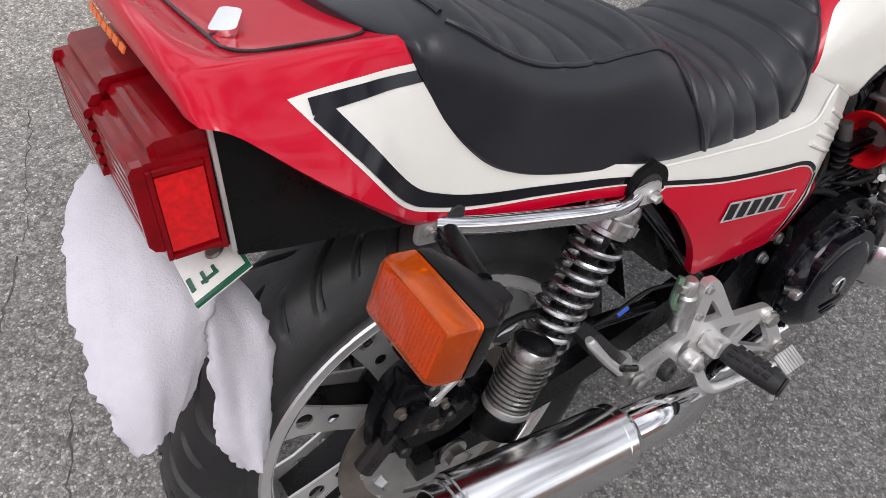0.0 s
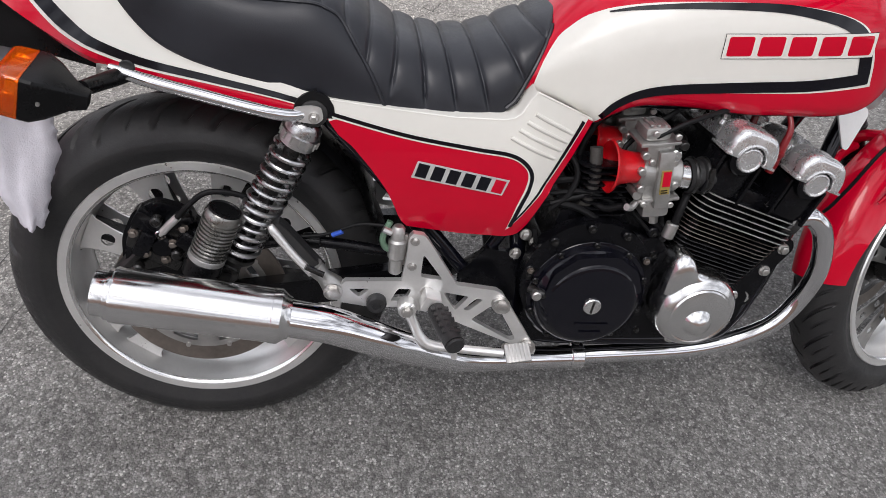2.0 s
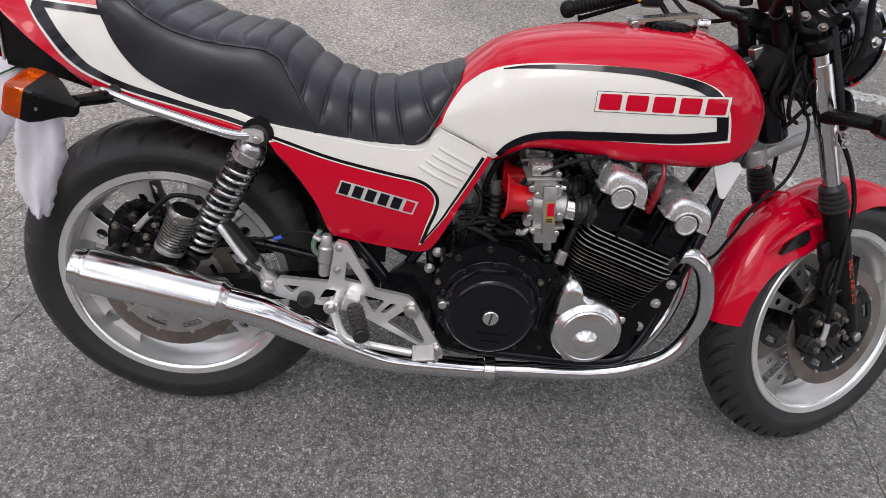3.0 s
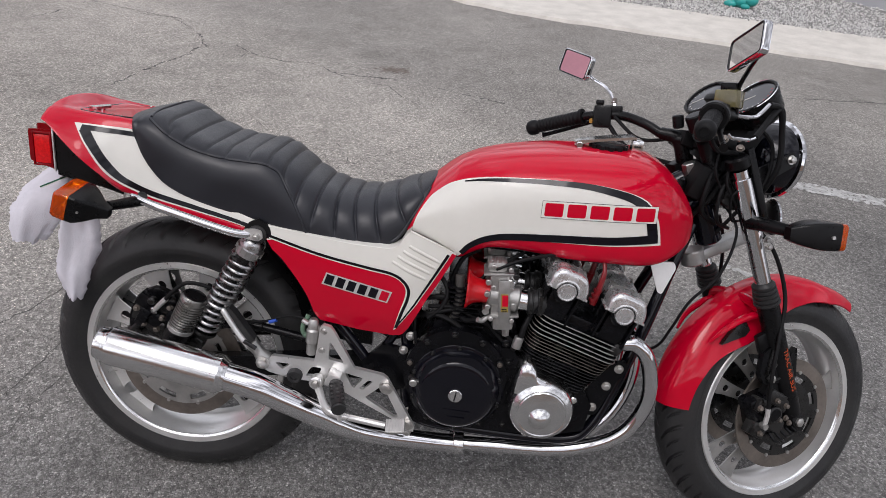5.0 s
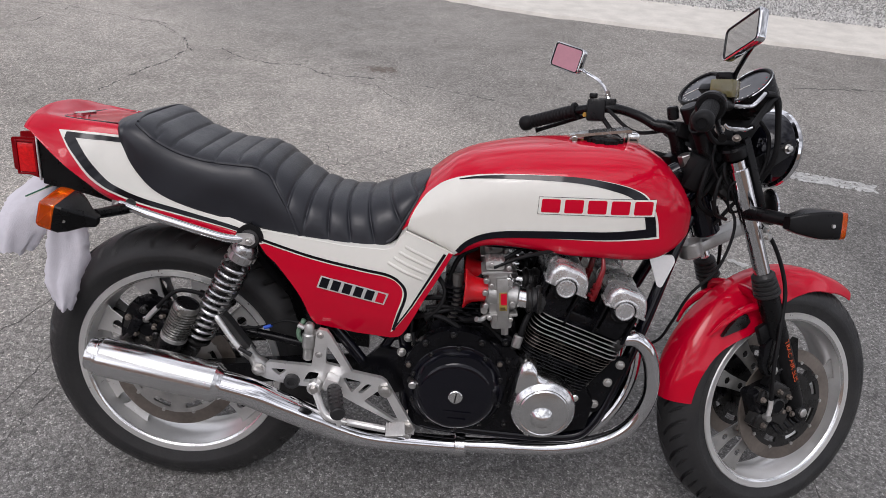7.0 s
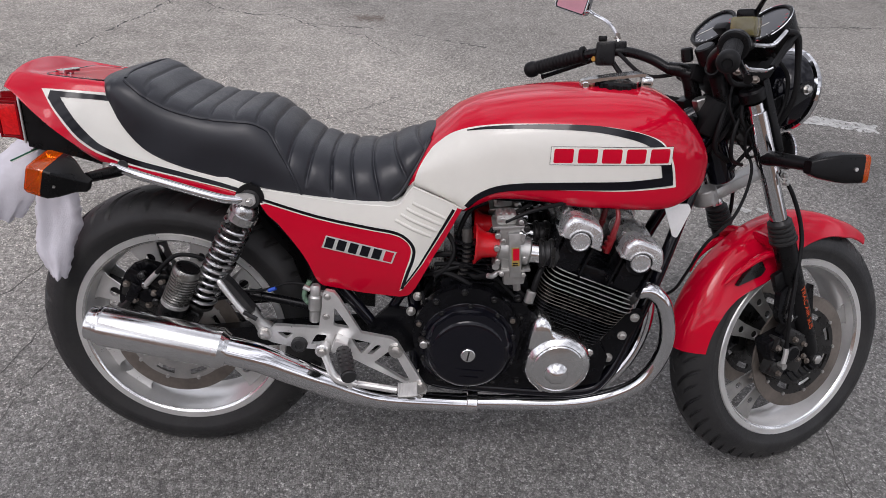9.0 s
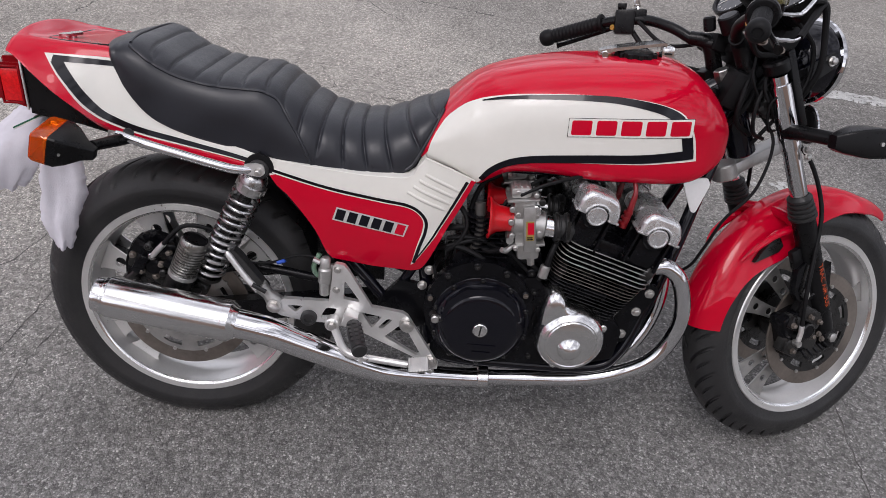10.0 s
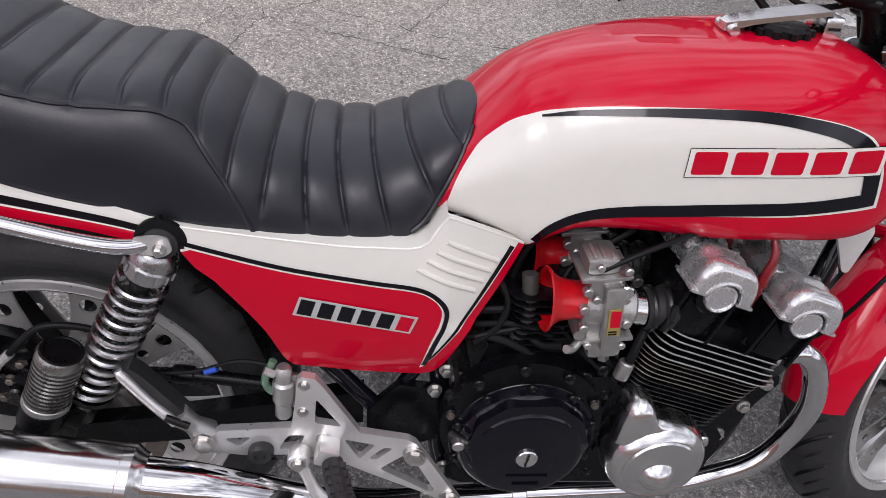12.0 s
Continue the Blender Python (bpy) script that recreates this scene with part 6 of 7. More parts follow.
part("clutch_cable", tube([(0.60, -0.15, 0.56), (0.70, -0.155, 0.60), (0.72, -0.13, 0.66), (0.80, -0.12, 0.72)], 0.0045, 8), HOSE, bike)
part("wiring", tube([(0.56, -0.12, 0.58), (0.62, -0.14, 0.60), (0.70, -0.13, 0.595), (0.76, -0.12, 0.56)], 0.006, 8), HOSE, bike)

# ---- front end (built straight ahead, then turned with the steering) ----
def front(name, bm, mat, parent=bike, label="", sharp=35):
    return part(name, moved(bm, ST), mat, parent, label, sharp)


DIAL = material("glazed_dial", (0.022, 0.022, 0.026), 0.45, 0, 1.0, var=0.2, scale=30, coat_rough=0.02)
FORK_ORANGE = material("orange_lettering", (0.55, 0.07, 0.01), 0.5, 0, 0, var=0.05)
BRASS = material("brass_button", (0.50, 0.30, 0.06), 0.4, 0.3, 0, var=0.1)
MIRROR = material("mirror_silver", (0.90, 0.90, 0.90), 0.01, 1)
LEG_Y = 0.100
for s in (-1, 1):
    y = s * LEG_Y
    tubeo = front("fork_tube", cyl(fork_at(0.30, y), fork_at(0.665, y), 0.0185, seg=28), CHROME, bike, "chrome fork tube")
    front("fork_sleeve", cyl(fork_at(0.50, y), fork_at(0.645, y), 0.0222, seg=32), CHROME, tubeo, "polished upper fork sleeve")
    slider = front("fork_slider", lathe([(0.0, -0.022), (0.018, -0.020), (0.021, 0.0), (0.024, 0.03), (0.0255, 0.12), (0.0255, 0.33), (0.0, 0.33)], fork_at(0, y), AXIS, 32), PLASTIC, bike, "satin black fork slider")
    prof = []
    for k in range(5):
        prof += [(0.0265 - 0.0008 * k, 0.325 + 0.011 * k), (0.0305 - 0.001 * k, 0.329 + 0.011 * k), (0.0305 - 0.001 * k, 0.334 + 0.011 * k)]
    front("dust_boot", lathe(prof + [(0.0195, 0.386)], fork_at(0, y), AXIS, 32), RUBBER, slider)
    front("axle_clamp", moved(box((0, 0, 0), (0.045, 0.036, 0.045), 0.008), Matrix.Translation(fork_at(-0.005, y)) @ frame_to(AXIS)), PLASTIC, slider)
    front("axle_nut", bolt(fork_at(0, y + s * 0.018) + Vector((0, 0, 0)), (0, s, 0), 0.012, 0.010), BOLT, slider)
    front("guard_stay", box(tuple(fork_at(0.235, y * 0.97, -0.028)), (0.045, 0.016, 0.050), 0.005, (0, -24, 0)), PLASTIC, slider)
    # brake caliper behind each leg
    c = fork_at(0.055, s * 0.088, -0.085)
    cal = front("front_caliper", box(tuple(c), (0.070, 0.050, 0.110), 0.012, (0, -20, 0)), ENGINE_BLACK, bike, "grimy black front brake caliper")
    for dx, dz, w in ((0.02, 0.05, 0.045), (-0.02, -0.03, 0.045), (0.03, -0.02, 0.05), (-0.015, 0.03, 0.04), (0.045, 0.03, 0.03)):
        front("caliper_body", box((c.x + dx, c.y + s * 0.016, c.z + dz), (w, 0.034, 0.035), 0.006, (0, 25, 0)), DARK, cal)
    for dx, dz in ((0.02, 0.045), (0.0, 0.01), (-0.02, -0.035), (0.035, -0.005), (0.05, 0.03), (-0.03, 0.03)):
        front("caliper_bolt", bolt((c.x + dx, c.y + s * 0.034, c.z + dz), (0, s, 0), 0.0055, 0.008), DISC, cal)
    front("piston_cap", cyl((c.x + 0.012, c.y + s * 0.02, c.z + 0.012), (c.x + 0.012, c.y + s * 0.043, c.z + 0.012), 0.019, seg=22, bevel=0.004), ENGINE_BLACK, cal)
    front("banjo_bolt", cyl((c.x - 0.015, c.y + s * 0.03, c.z - 0.015), (c.x - 0.015, c.y + s * 0.047, c.z - 0.015), 0.008, seg=10), BOLT, cal)
    front("hose_ferrule", tube([(c.x - 0.015, c.y + s * 0.04, c.z - 0.015), (c.x - 0.012, c.y + s * 0.042, c.z + 0.01), (c.x - 0.012, c.y + s * 0.042, c.z + 0.03)], 0.006, 10), ALLOY, cal)
    front("brake_hose", tube([(c.x - 0.012, c.y + s * 0.042, c.z + 0.03), (c.x - 0.020, c.y + s * 0.046, c.z + 0.11), (c.x - 0.010, c.y + s * 0.04, c.z + 0.20), (c.x + 0.005, c.y + s * 0.025, c.z + 0.30), (c.x - 0.02, c.y + s * 0.0, c.z + 0.40), (c.x - 0.07, c.y - s * 0.03, c.z + 0.47)], 0.0048, 10), HOSE, cal, "black rubber brake hose")
    front("caliper_bracket", plate([(c.x - 0.01, c.z + 0.06), (c.x + 0.03, c.z + 0.12), (c.x + 0.075, c.z + 0.17), (c.x + 0.085, c.z + 0.10), (c.x + 0.07, c.z + 0.02), (c.x + 0.02, c.z + 0.0)], y - s * 0.012, y + s * 0.006), PLASTIC, slider)
    front("bracket_bolt", bolt(fork_at(0.145, y + s * 0.008, -0.045), (0, s, 0), 0.010, 0.012), BOLT, slider)
    for k in range(3):
        a = fork_at(0.15 + 0.02 * k, y + s * 0.006, -0.02)
        front("bracket_rib", tube([a, fork_at(0.145, y + s * 0.008, -0.05)], 0.004, 6, 1), PLASTIC, slider)
    for k in range(6):
        front("caliper_fin", tube([fork_at(0.012 - 0.004 * k, y + s * 0.016, -0.088 + 0.017 * k), fork_at(-0.016 - 0.002 * k, y + s * 0.019, -0.078 + 0.017 * k), fork_at(-0.040 + 0.003 * k, y + s * 0.010, -0.056 + 0.013 * k)], 0.0038, 6, 3), ENGINE_BLACK, cal)
    front("cap_ring", lathe([(0.0195, 0.0), (0.0205, 0.002), (0.0165, 0.0035), (0.0160, 0.0025)], (c.x + 0.012, c.y + s * 0.041, c.z + 0.012), (0, s, 0), 24), DARK, cal)
    web = [fork_at(0.225, 0, -0.015), fork_at(0.215, 0, -0.050), fork_at(0.165, 0, -0.072), fork_at(0.138, 0, -0.066), fork_at(0.128, 0, -0.045), fork_at(0.120, 0, -0.012)]
    front("bracket_web", plate(rounded([(v.x, v.z) for v in web], 0.006, 3), min(y - s * 0.004, y + s * 0.012), max(y - s * 0.004, y + s * 0.012)), ENGINE_BLACK, slider)
    for k in range(3):
        front("web_edge", tube([fork_at(0.215 - 0.040 * k, y + s * 0.013, -0.020), fork_at(0.160 - 0.010 * k, y + s * 0.014, -0.056)], 0.0035, 6, 1), DARK, slider)
    front("cable_guide", box(tuple(fork_at(0.085, y + s * 0.016, -0.030)), (0.030, 0.012, 0.014), 0.003, (0, 20, 0)), DARK, slider)
    for k in range(2):
        front("link_bolt", bolt(fork_at(0.030 - 0.018 * k, y + s * 0.020, -0.034 + 0.006 * k), (0, s, 0), 0.0055, 0.006), DISC, cal)
    # letters down the slider
    txt = bpy.data.curves.new("fork_text", "FONT")
    txt.body, txt.size, txt.align_x, txt.align_y = "TRAC AIR SUS", 0.0185, "CENTER", "CENTER"
    tmp = new("tmp_text", txt)
    bpy.context.view_layer.update()
    tm = bpy.data.meshes.new_from_object(tmp)
    bpy.data.objects.remove(tmp)
    tb = bmesh.new()
    tb.from_mesh(tm)
    bpy.data.meshes.remove(tm)
    for v in tb.verts:
        a, h = v.co.y / 0.0258 + radians(4), v.co.x
        u = Vector((math.cos(RAKE), 0, math.sin(RAKE)))
        base = fork_at(0.15 - h, 0)
        v.co = base + Vector((0, y, 0)) + (Vector((0, s, 0)) * math.cos(a) + u * math.sin(a)) * 0.0262
    front("slider_lettering", tb, FORK_ORANGE, slider, "small orange lettering", sharp=0)

lower = front("lower_clamp", moved(merge(box((0, 0, 0), (0.046, 0.18, 0.028), 0.006), cyl((0.0, -LEG_Y, -0.018), (0.0, -LEG_Y, 0.018), 0.029, seg=28, bevel=0.003), cyl((0.0, LEG_Y, -0.018), (0.0, LEG_Y, 0.018), 0.029, seg=28, bevel=0.003)), Matrix.Translation(fork_at(0.468, 0)) @ frame_to(AXIS) @ pose(0, 0, 0, -4, 0, 0)), CAST, bike, "silver lower fork clamp")
for s in (-1, 1):
    for k in (-1, 1):
        front("clamp_bolt", bolt(fork_at(0.485 + 0.009 * k, s * 0.128, 0.012), (0, s, 0), 0.007, 0.007), BOLT, lower)
upper = front("upper_clamp", moved(merge(box((-0.02, 0, 0), (0.075, 0.20, 0.026), 0.008), cyl((0.0, -LEG_Y, -0.016), (0.0, -LEG_Y, 0.02), 0.028, seg=28, bevel=0.004), cyl((0.0, LEG_Y, -0.016), (0.0, LEG_Y, 0.02), 0.028, seg=28, bevel=0.004)), Matrix.Translation(fork_at(0.655, 0)) @ frame_to(AXIS)), PLASTIC, bike, "black upper fork clamp")
part("steering_head", cyl(AXIS_P + AXIS * 0.50, AXIS_P + AXIS * 0.66, 0.030, seg=28, bevel=0.004), BLACK_PAINT, frame_ob)
front("clamp_cap", moved(lathe([(0.026, 0.0), (0.027, 0.004), (0.027, 0.020), (0.023, 0.025), (0, 0.026)], (0, 0, 0), (0, 0, 1), 32), Matrix.Translation(fork_at(0.672, -LEG_Y)) @ frame_to(AXIS)), PLASTIC, upper)
front("bar_clamp", moved(merge(box((-0.060, -0.045, 0.018), (0.040, 0.034, 0.036), 0.006), box((-0.060, 0.045, 0.018), (0.040, 0.034, 0.036), 0.006)), Matrix.Translation(fork_at(0.655, 0)) @ frame_to(AXIS)), PLASTIC, upper)
front("warning_switch", cyl((1.150, 0.030, 1.012), (1.143, 0.030, 1.042), 0.013, seg=20, bevel=0.003), PLASTIC, upper)
front("stem_nut", cyl(AXIS_P + AXIS * 0.665, AXIS_P + AXIS * 0.695, 0.017, seg=6, bevel=0.002), BOLT, upper)

# handlebars
BAR = [(1.165, 0.035, 0.985), (1.135, 0.065, 0.995), (1.105, 0.10, 1.018), (1.070, 0.150, 1.034), (1.015, 0.20, 1.030), (0.965, 0.265, 1.010), (0.922, 0.335, 0.991)]
for s in (-1, 1):
    pts = [Vector((x, s * y, z)) for x, y, z in (BAR if s > 0 else BAR[:3] + [(1.075, 0.17, 1.038), (1.035, 0.228, 1.040), (0.98, 0.283, 1.022), (0.932, 0.328, 1.004)])]
    bar = front("handlebar", tube(pts, 0.0115, 16), PLASTIC, bike, "black handlebar with rubber grip")
    front("bar_riser", tube([fork_at(0.66, s * 0.05, -0.03), (1.165, s * 0.045, 0.985), (1.13, s * 0.07, 0.998)], [0.018, 0.017, 0.015], 14, 4), PLASTIC, bar)
    g0, g1 = (Vector((1.000, 0.217, 1.026)), Vector((0.924, 0.332, 0.9915))) if s > 0 else (Vector((1.006, -0.258, 1.033)), Vector((0.930, -0.330, 1.003)))
    dg = (g1 - g0).normalized()
    Lg = (g1 - g0).length
    prof = [(0.012, -0.004), (0.020, -0.004), (0.021, 0.0), (0.020, 0.004), (0.0155, 0.006)]
    for k in range(12):
        h = 0.012 + k * (Lg - 0.03) / 12
        prof += [(0.0155, h), (0.0168, h + 0.002), (0.0168, h + 0.006), (0.0155, h + 0.008)]
    prof += [(0.016, Lg - 0.014), (0.0190, Lg - 0.010), (0.0195, Lg + 0.002), (0.0175, Lg + 0.010), (0.013, Lg + 0.014), (0.009, Lg + 0.0145), (0.008, Lg + 0.012), (0, Lg + 0.012)]
    front("grip", lathe(prof, g0, dg, 28), HOSE, bar, "black ribbed rubber grip")
    sw = Vector((1.036, 0.182, 1.029)) if s > 0 else Vector((1.040, -0.215, 1.032))
    pod = front("switch_pod", moved(box((0, 0, 0), (0.044, 0.050, 0.054) if s > 0 else (0.032, 0.034, 0.036), 0.007), Matrix.Translation(sw + (Vector((0, 0, 0)) if s > 0 else Vector((0.012, 0.008, -0.010)))) @ pose(0, 0, 0, 0, 0, s * -32)), PLASTIC, bar)
    front("switch_button", cyl(sw + Vector((-0.022, s * 0.006, -0.012)), sw + Vector((-0.029, s * 0.004, -0.012)), 0.006, seg=14), BRASS, pod)
    for k in range(3):
        front("switch_detail", box((sw.x - 0.021, sw.y + s * 0.004, sw.z + 0.012 - 0.010 * k), (0.006, 0.018, 0.005), 0.001, (0, 0, -32 * s)), PLASTIC, pod)
    if s > 0:
        front("choke_tab", box((sw.x - 0.012, sw.y - 0.004, sw.z + 0.034), (0.020, 0.022, 0.012), 0.003, (0, 0, -32)), PLASTIC, pod)
        front("perch_bolt", bolt((sw.x + 0.020, sw.y - 0.016, sw.z + 0.034), (0, 0, 1), 0.006, 0.012), DISC, pod)
    front("lever_perch", box((sw.x + 0.022, sw.y - s * 0.012, sw.z + 0.018), (0.045, 0.032, 0.022), 0.005, (0, 0, -32 * s)), PLASTIC, pod)
    if s < 0:
        front("throttle_housing", lathe([(0, -0.012), (0.024, -0.012), (0.028, -0.008), (0.028, 0.006), (0.025, 0.009), (0.017, 0.010), (0, 0.010)], g0, dg, 36), PLASTIC, bar)
    front("lever", tube([(1.060, s * 0.180, 1.035), (1.045, s * 0.225, 1.020), (1.010, s * 0.275, 1.000), (0.970, s * 0.335, 0.978), (0.962, s * 0.345, 0.975)], [0.008, 0.006, 0.0055, 0.0055, 0.008], 10), PLASTIC, bar)
    # mirrors
    mc = Vector((1.02, 0.302, 1.160)) if s > 0 else Vector((1.028, -0.302, 1.157))
    mir = front("mirror_stem", tube([(1.055, 0.160, 1.050), (1.055, 0.170, 1.072), (1.050, 0.200, 1.100), (1.040, 0.255, 1.125), (1.033, 0.285, 1.150)] if s > 0 else [(1.118, -0.187, 1.045), (1.113, -0.190, 1.066), (1.105, -0.200, 1.095), (1.087, -0.240, 1.125), (1.065, -0.285, 1.150), (1.045, -0.300, 1.160)], [0.006, 0.005, 0.0045, 0.0045, 0.005], 10), CHROME if s > 0 else BLACK_PAINT, bike, "rectangular chrome mirror on a slim stem")
    MM = Matrix.Translation(mc) @ pose(0, 0, 0, 0, 6 if s > 0 else 10, s * 14) @ pose(0, 0, 0, s * 16, 0, 0)
    out = rounded([(-0.056, -0.031), (0.056, -0.031), (0.056, 0.031), (-0.056, 0.031)], 0.010, 4)
    shell = loft([[(x, y * k, z * k) for y, z in out] for x, k in ((-0.006, 0.93), (-0.008, 0.985), (0.0, 1.0), (0.006, 0.97), (0.011, 0.80))])
    front("mirror_shell", moved(shell, MM), CHROME, mir)
    front("mirror_rim", moved(tube([(-0.0078, y * 0.965, z * 0.965) for y, z in out] + [(-0.0078, out[0][0] * 0.965, out[0][1] * 0.965)], 0.0022, 6, 1, caps=False), MM), CHROME, mir)
    glass = flat(out)
    for v in glass.verts:
        v.co = Vector((-0.0084, v.co.x * 0.95, v.co.z * 0.95))
    front("mirror_gasket", moved(tube([(-0.0092, y * 0.925, z * 0.92) for y, z in out] + [(-0.0092, out[0][0] * 0.925, out[0][1] * 0.92)], 0.0016, 6, 1, caps=False), MM), PLASTIC, mir)
    front("mirror_glass", moved(glass, MM), MIRROR, mir, "mirror glass", sharp=0)
    # gauges
    gc = Vector((1.258, s * 0.080, 1.088))
    ga = Vector((-0.72, 0, 0.70))
    ga.normalize()
    gauge = front("gauge", lathe([(0, -0.065), (0.030, -0.062), (0.046, -0.045), (0.050, -0.02), (0.055, 0.0), (0.054, 0.006), (0.050, 0.0075), (0.0475, 0.006), (0.0465, -0.002), (0, -0.002)], gc, ga, 48), PLASTIC, bike, "round black gauge with clear glass")
    front("dial", lathe([(0.0465, 0.0028), (0.03, 0.0036), (0, 0.004)], gc, ga, 40), DIAL, gauge)
    front("gauge_ring", lathe([(0.0535, 0.0062), (0.0545, 0.0072), (0.0555, 0.0055)], gc, ga, 48), DARK if s > 0 else CHROME, gauge)
    gm = Matrix.Translation(gc) @ frame_to(ga)
    for k in range(15):
        a = radians(-220 + 260 * k / 14)
        front("dial_tick", moved(box((0.040, 0, 0.0030), (0.005, 0.0012, 0.0010)), gm @ Matrix.Rotation(a, 4, "Z")), WHITE if k < 11 else RED, gauge)
    front("needle", moved(box((0.016, 0, 0.0042), (0.040, 0.0018, 0.001)), gm @ Matrix.Rotation(radians(215), 4, "Z")), WHITE, gauge)
front("gauge_bracket", box((1.262, 0, 1.04), (0.05, 0.16, 0.03), 0.008, (0, 35, 0)), PLASTIC, bike)
front("ignition_lock", cyl((1.185, 0, 1.01), (1.165, 0, 1.045), 0.022, seg=24, bevel=0.003), PLASTIC, upper)
front("warning_panel", box((1.232, 0, 1.070), (0.07, 0.040, 0.018), 0.005, (0, 35, 0)), PLASTIC, bike)

# front brake master cylinder with a translucent reservoir
resv = front("brake_reservoir", box((1.098, -0.185, 1.072), (0.052, 0.046, 0.036), 0.006, (0, 0, 32)), material("amber_fluid_plastic", (0.15, 0.13, 0.055), 0.2, 0, 0.3, var=0.15, scale=40), bike, "translucent brownish brake fluid reservoir")
front("reservoir_lid", box((1.098, -0.185, 1.096), (0.034, 0.032, 0.016), 0.005, (0, 0, 32)), PLASTIC, resv)
front("master_cylinder", cyl((1.125, -0.17, 1.042), (1.055, -0.215, 1.042), 0.013, seg=18, bevel=0.003), PLASTIC, resv)
for k, (dz, dx) in enumerate(((0.0, 0.0), (-0.046, -0.005))):
    front("braided_line", tube([(1.122, -0.168, 1.048 + dz), (1.132, -0.172, 1.041 + dz), (1.165, -0.178, 1.040 + dz), (1.190, -0.172, 1.046 + dz)] + ([(1.222, -0.165, 1.070)] if k == 0 else []), 0.0042, 10), CHROME, resv, "bright braided brake line")
    front("line_hose", tube([(1.222, -0.165, 1.070) if k == 0 else (1.19, -0.172, 1.0), (1.275, -0.14, 1.065), (1.300, -0.13, 1.02), (1.310, -0.12, 0.93), (1.295, -0.06, 0.83)], 0.0065, 10), HOSE, resv)
for k, pts in enumerate((((1.04, 0.17, 1.02), (1.08, 0.13, 0.96), (1.16, 0.08, 0.93), (1.23, 0.03, 0.92)), ((1.05, 0.15, 1.03), (1.10, 0.10, 0.98), (1.20, 0.05, 0.99), (1.26, 0.02, 0.95)), ((1.07, -0.16, 1.02), (1.13, -0.13, 0.97), (1.22, -0.09, 0.96), (1.27, -0.05, 0.90)),
                        ((1.26, -0.10, 1.03), (1.30, -0.11, 0.98), (1.30, -0.10, 0.90), (1.25, -0.07, 0.82), (1.22, -0.03, 0.75)), ((1.20, -0.06, 0.95), (1.17, -0.07, 0.89), (1.17, -0.06, 0.83), (1.22, -0.05, 0.80)), ((1.23, -0.08, 0.93), (1.19, -0.09, 0.87), (1.20, -0.08, 0.81), (1.26, -0.05, 0.79)),
                        ((1.28, -0.02, 0.93), (1.22, -0.05, 0.90), (1.19, -0.06, 0.86), (1.16, -0.02, 0.80)))):
    front("control_cable", tube(pts, 0.0045 if k % 2 else 0.006, 8), HOSE, bike, "black control cable")
for k, pts in enumerate((((1.25, -0.02, 0.86), (1.285, -0.05, 0.80), (1.25, -0.10, 0.71), (1.19, -0.12, 0.645), (1.165, -0.11, 0.57), (1.145, -0.09, 0.51), (1.09, -0.06, 0.47)),)):
    part("cable_run", tube(pts, 0.0034, 8), HOSE, bike, "black cable running down the frame")
part("loom", box((1.19, 0.0, 0.90), (0.05, 0.09, 0.08), 0.012, (0, 20, 0)), HOSE, bike)
for c, sz, r in (((1.255, 0.02, 0.90), (0.07, 0.09, 0.11), 24), ((1.225, 0.0, 0.968), (0.075, 0.15, 0.030), 24), ((1.29, 0.0, 1.0), (0.05, 0.12, 0.07), 35), ((1.205, -0.065, 0.985), (0.040, 0.045, 0.026), 20), ((1.19, 0.05, 0.985), (0.06, 0.06, 0.04), 15)):
    front("wiring_cover", box(c, sz, 0.012, (0, r, 0)), HOSE, bike)
for c, r in (((1.180, -0.090, 0.992), 0.008), ((1.215, -0.105, 0.975), 0.007), ((1.165, -0.040, 0.985), 0.008), ((1.255, -0.098, 0.955), 0.006), ((1.200, -0.030, 1.002), 0.009)):
    front("clamp_nut", bolt(c, (-0.5, -0.6, 0.6), r, r), DISC, upper)
part("stem_ring", lathe([(0.0305, 0.0), (0.0335, 0.003), (0.0335, 0.010), (0.0305, 0.013)], AXIS_P + AXIS * 0.618 + Vector((0, 0.01, 0)), AXIS, 36), ALLOY, frame_ob, "bright bearing ring")
for pts, r in ((((1.19, -0.07, 0.965), (1.175, -0.085, 0.92), (1.20, -0.085, 0.875), (1.225, -0.07, 0.84)), 0.003), (((1.215, -0.085, 0.955), (1.20, -0.095, 0.90), (1.225, -0.095, 0.86), (1.255, -0.08, 0.83)), 0.0035), (((1.24, -0.09, 0.95), (1.235, -0.11, 0.90), (1.215, -0.10, 0.865), (1.235, -0.085, 0.815), (1.27, -0.07, 0.81)), 0.003)):
    front("small_wire", tube(pts, r, 8), HOSE, upper)
front("regulator", box((1.235, -0.05, 0.865), (0.05, 0.07, 0.05), 0.008, (0, 24, 0)), DARK, bike)

# headlight
hc = Vector((1.326, 0, 0.958))
hl = front("headlight", lathe([(0, -0.010), (0.030, -0.008), (0.060, 0.008), (0.080, 0.035), (0.087, 0.060), (0.088, 0.085), (0.090, 0.085)], hc, (1, 0, -0.05), 56), BLACK_PAINT, bike, "round black headlight with chrome rim")
front("headlight_rim", lathe([(0.088, 0.078), (0.094, 0.081), (0.0955, 0.088), (0.092, 0.096), (0.085, 0.098)], hc, (1, 0, -0.05), 56), CHROME, hl, "chrome headlight rim")
front("headlight_lens", lathe([(0.086, 0.098), (0.060, 0.108), (0, 0.114)], hc, (1, 0, -0.05), 48), STEEL, hl)
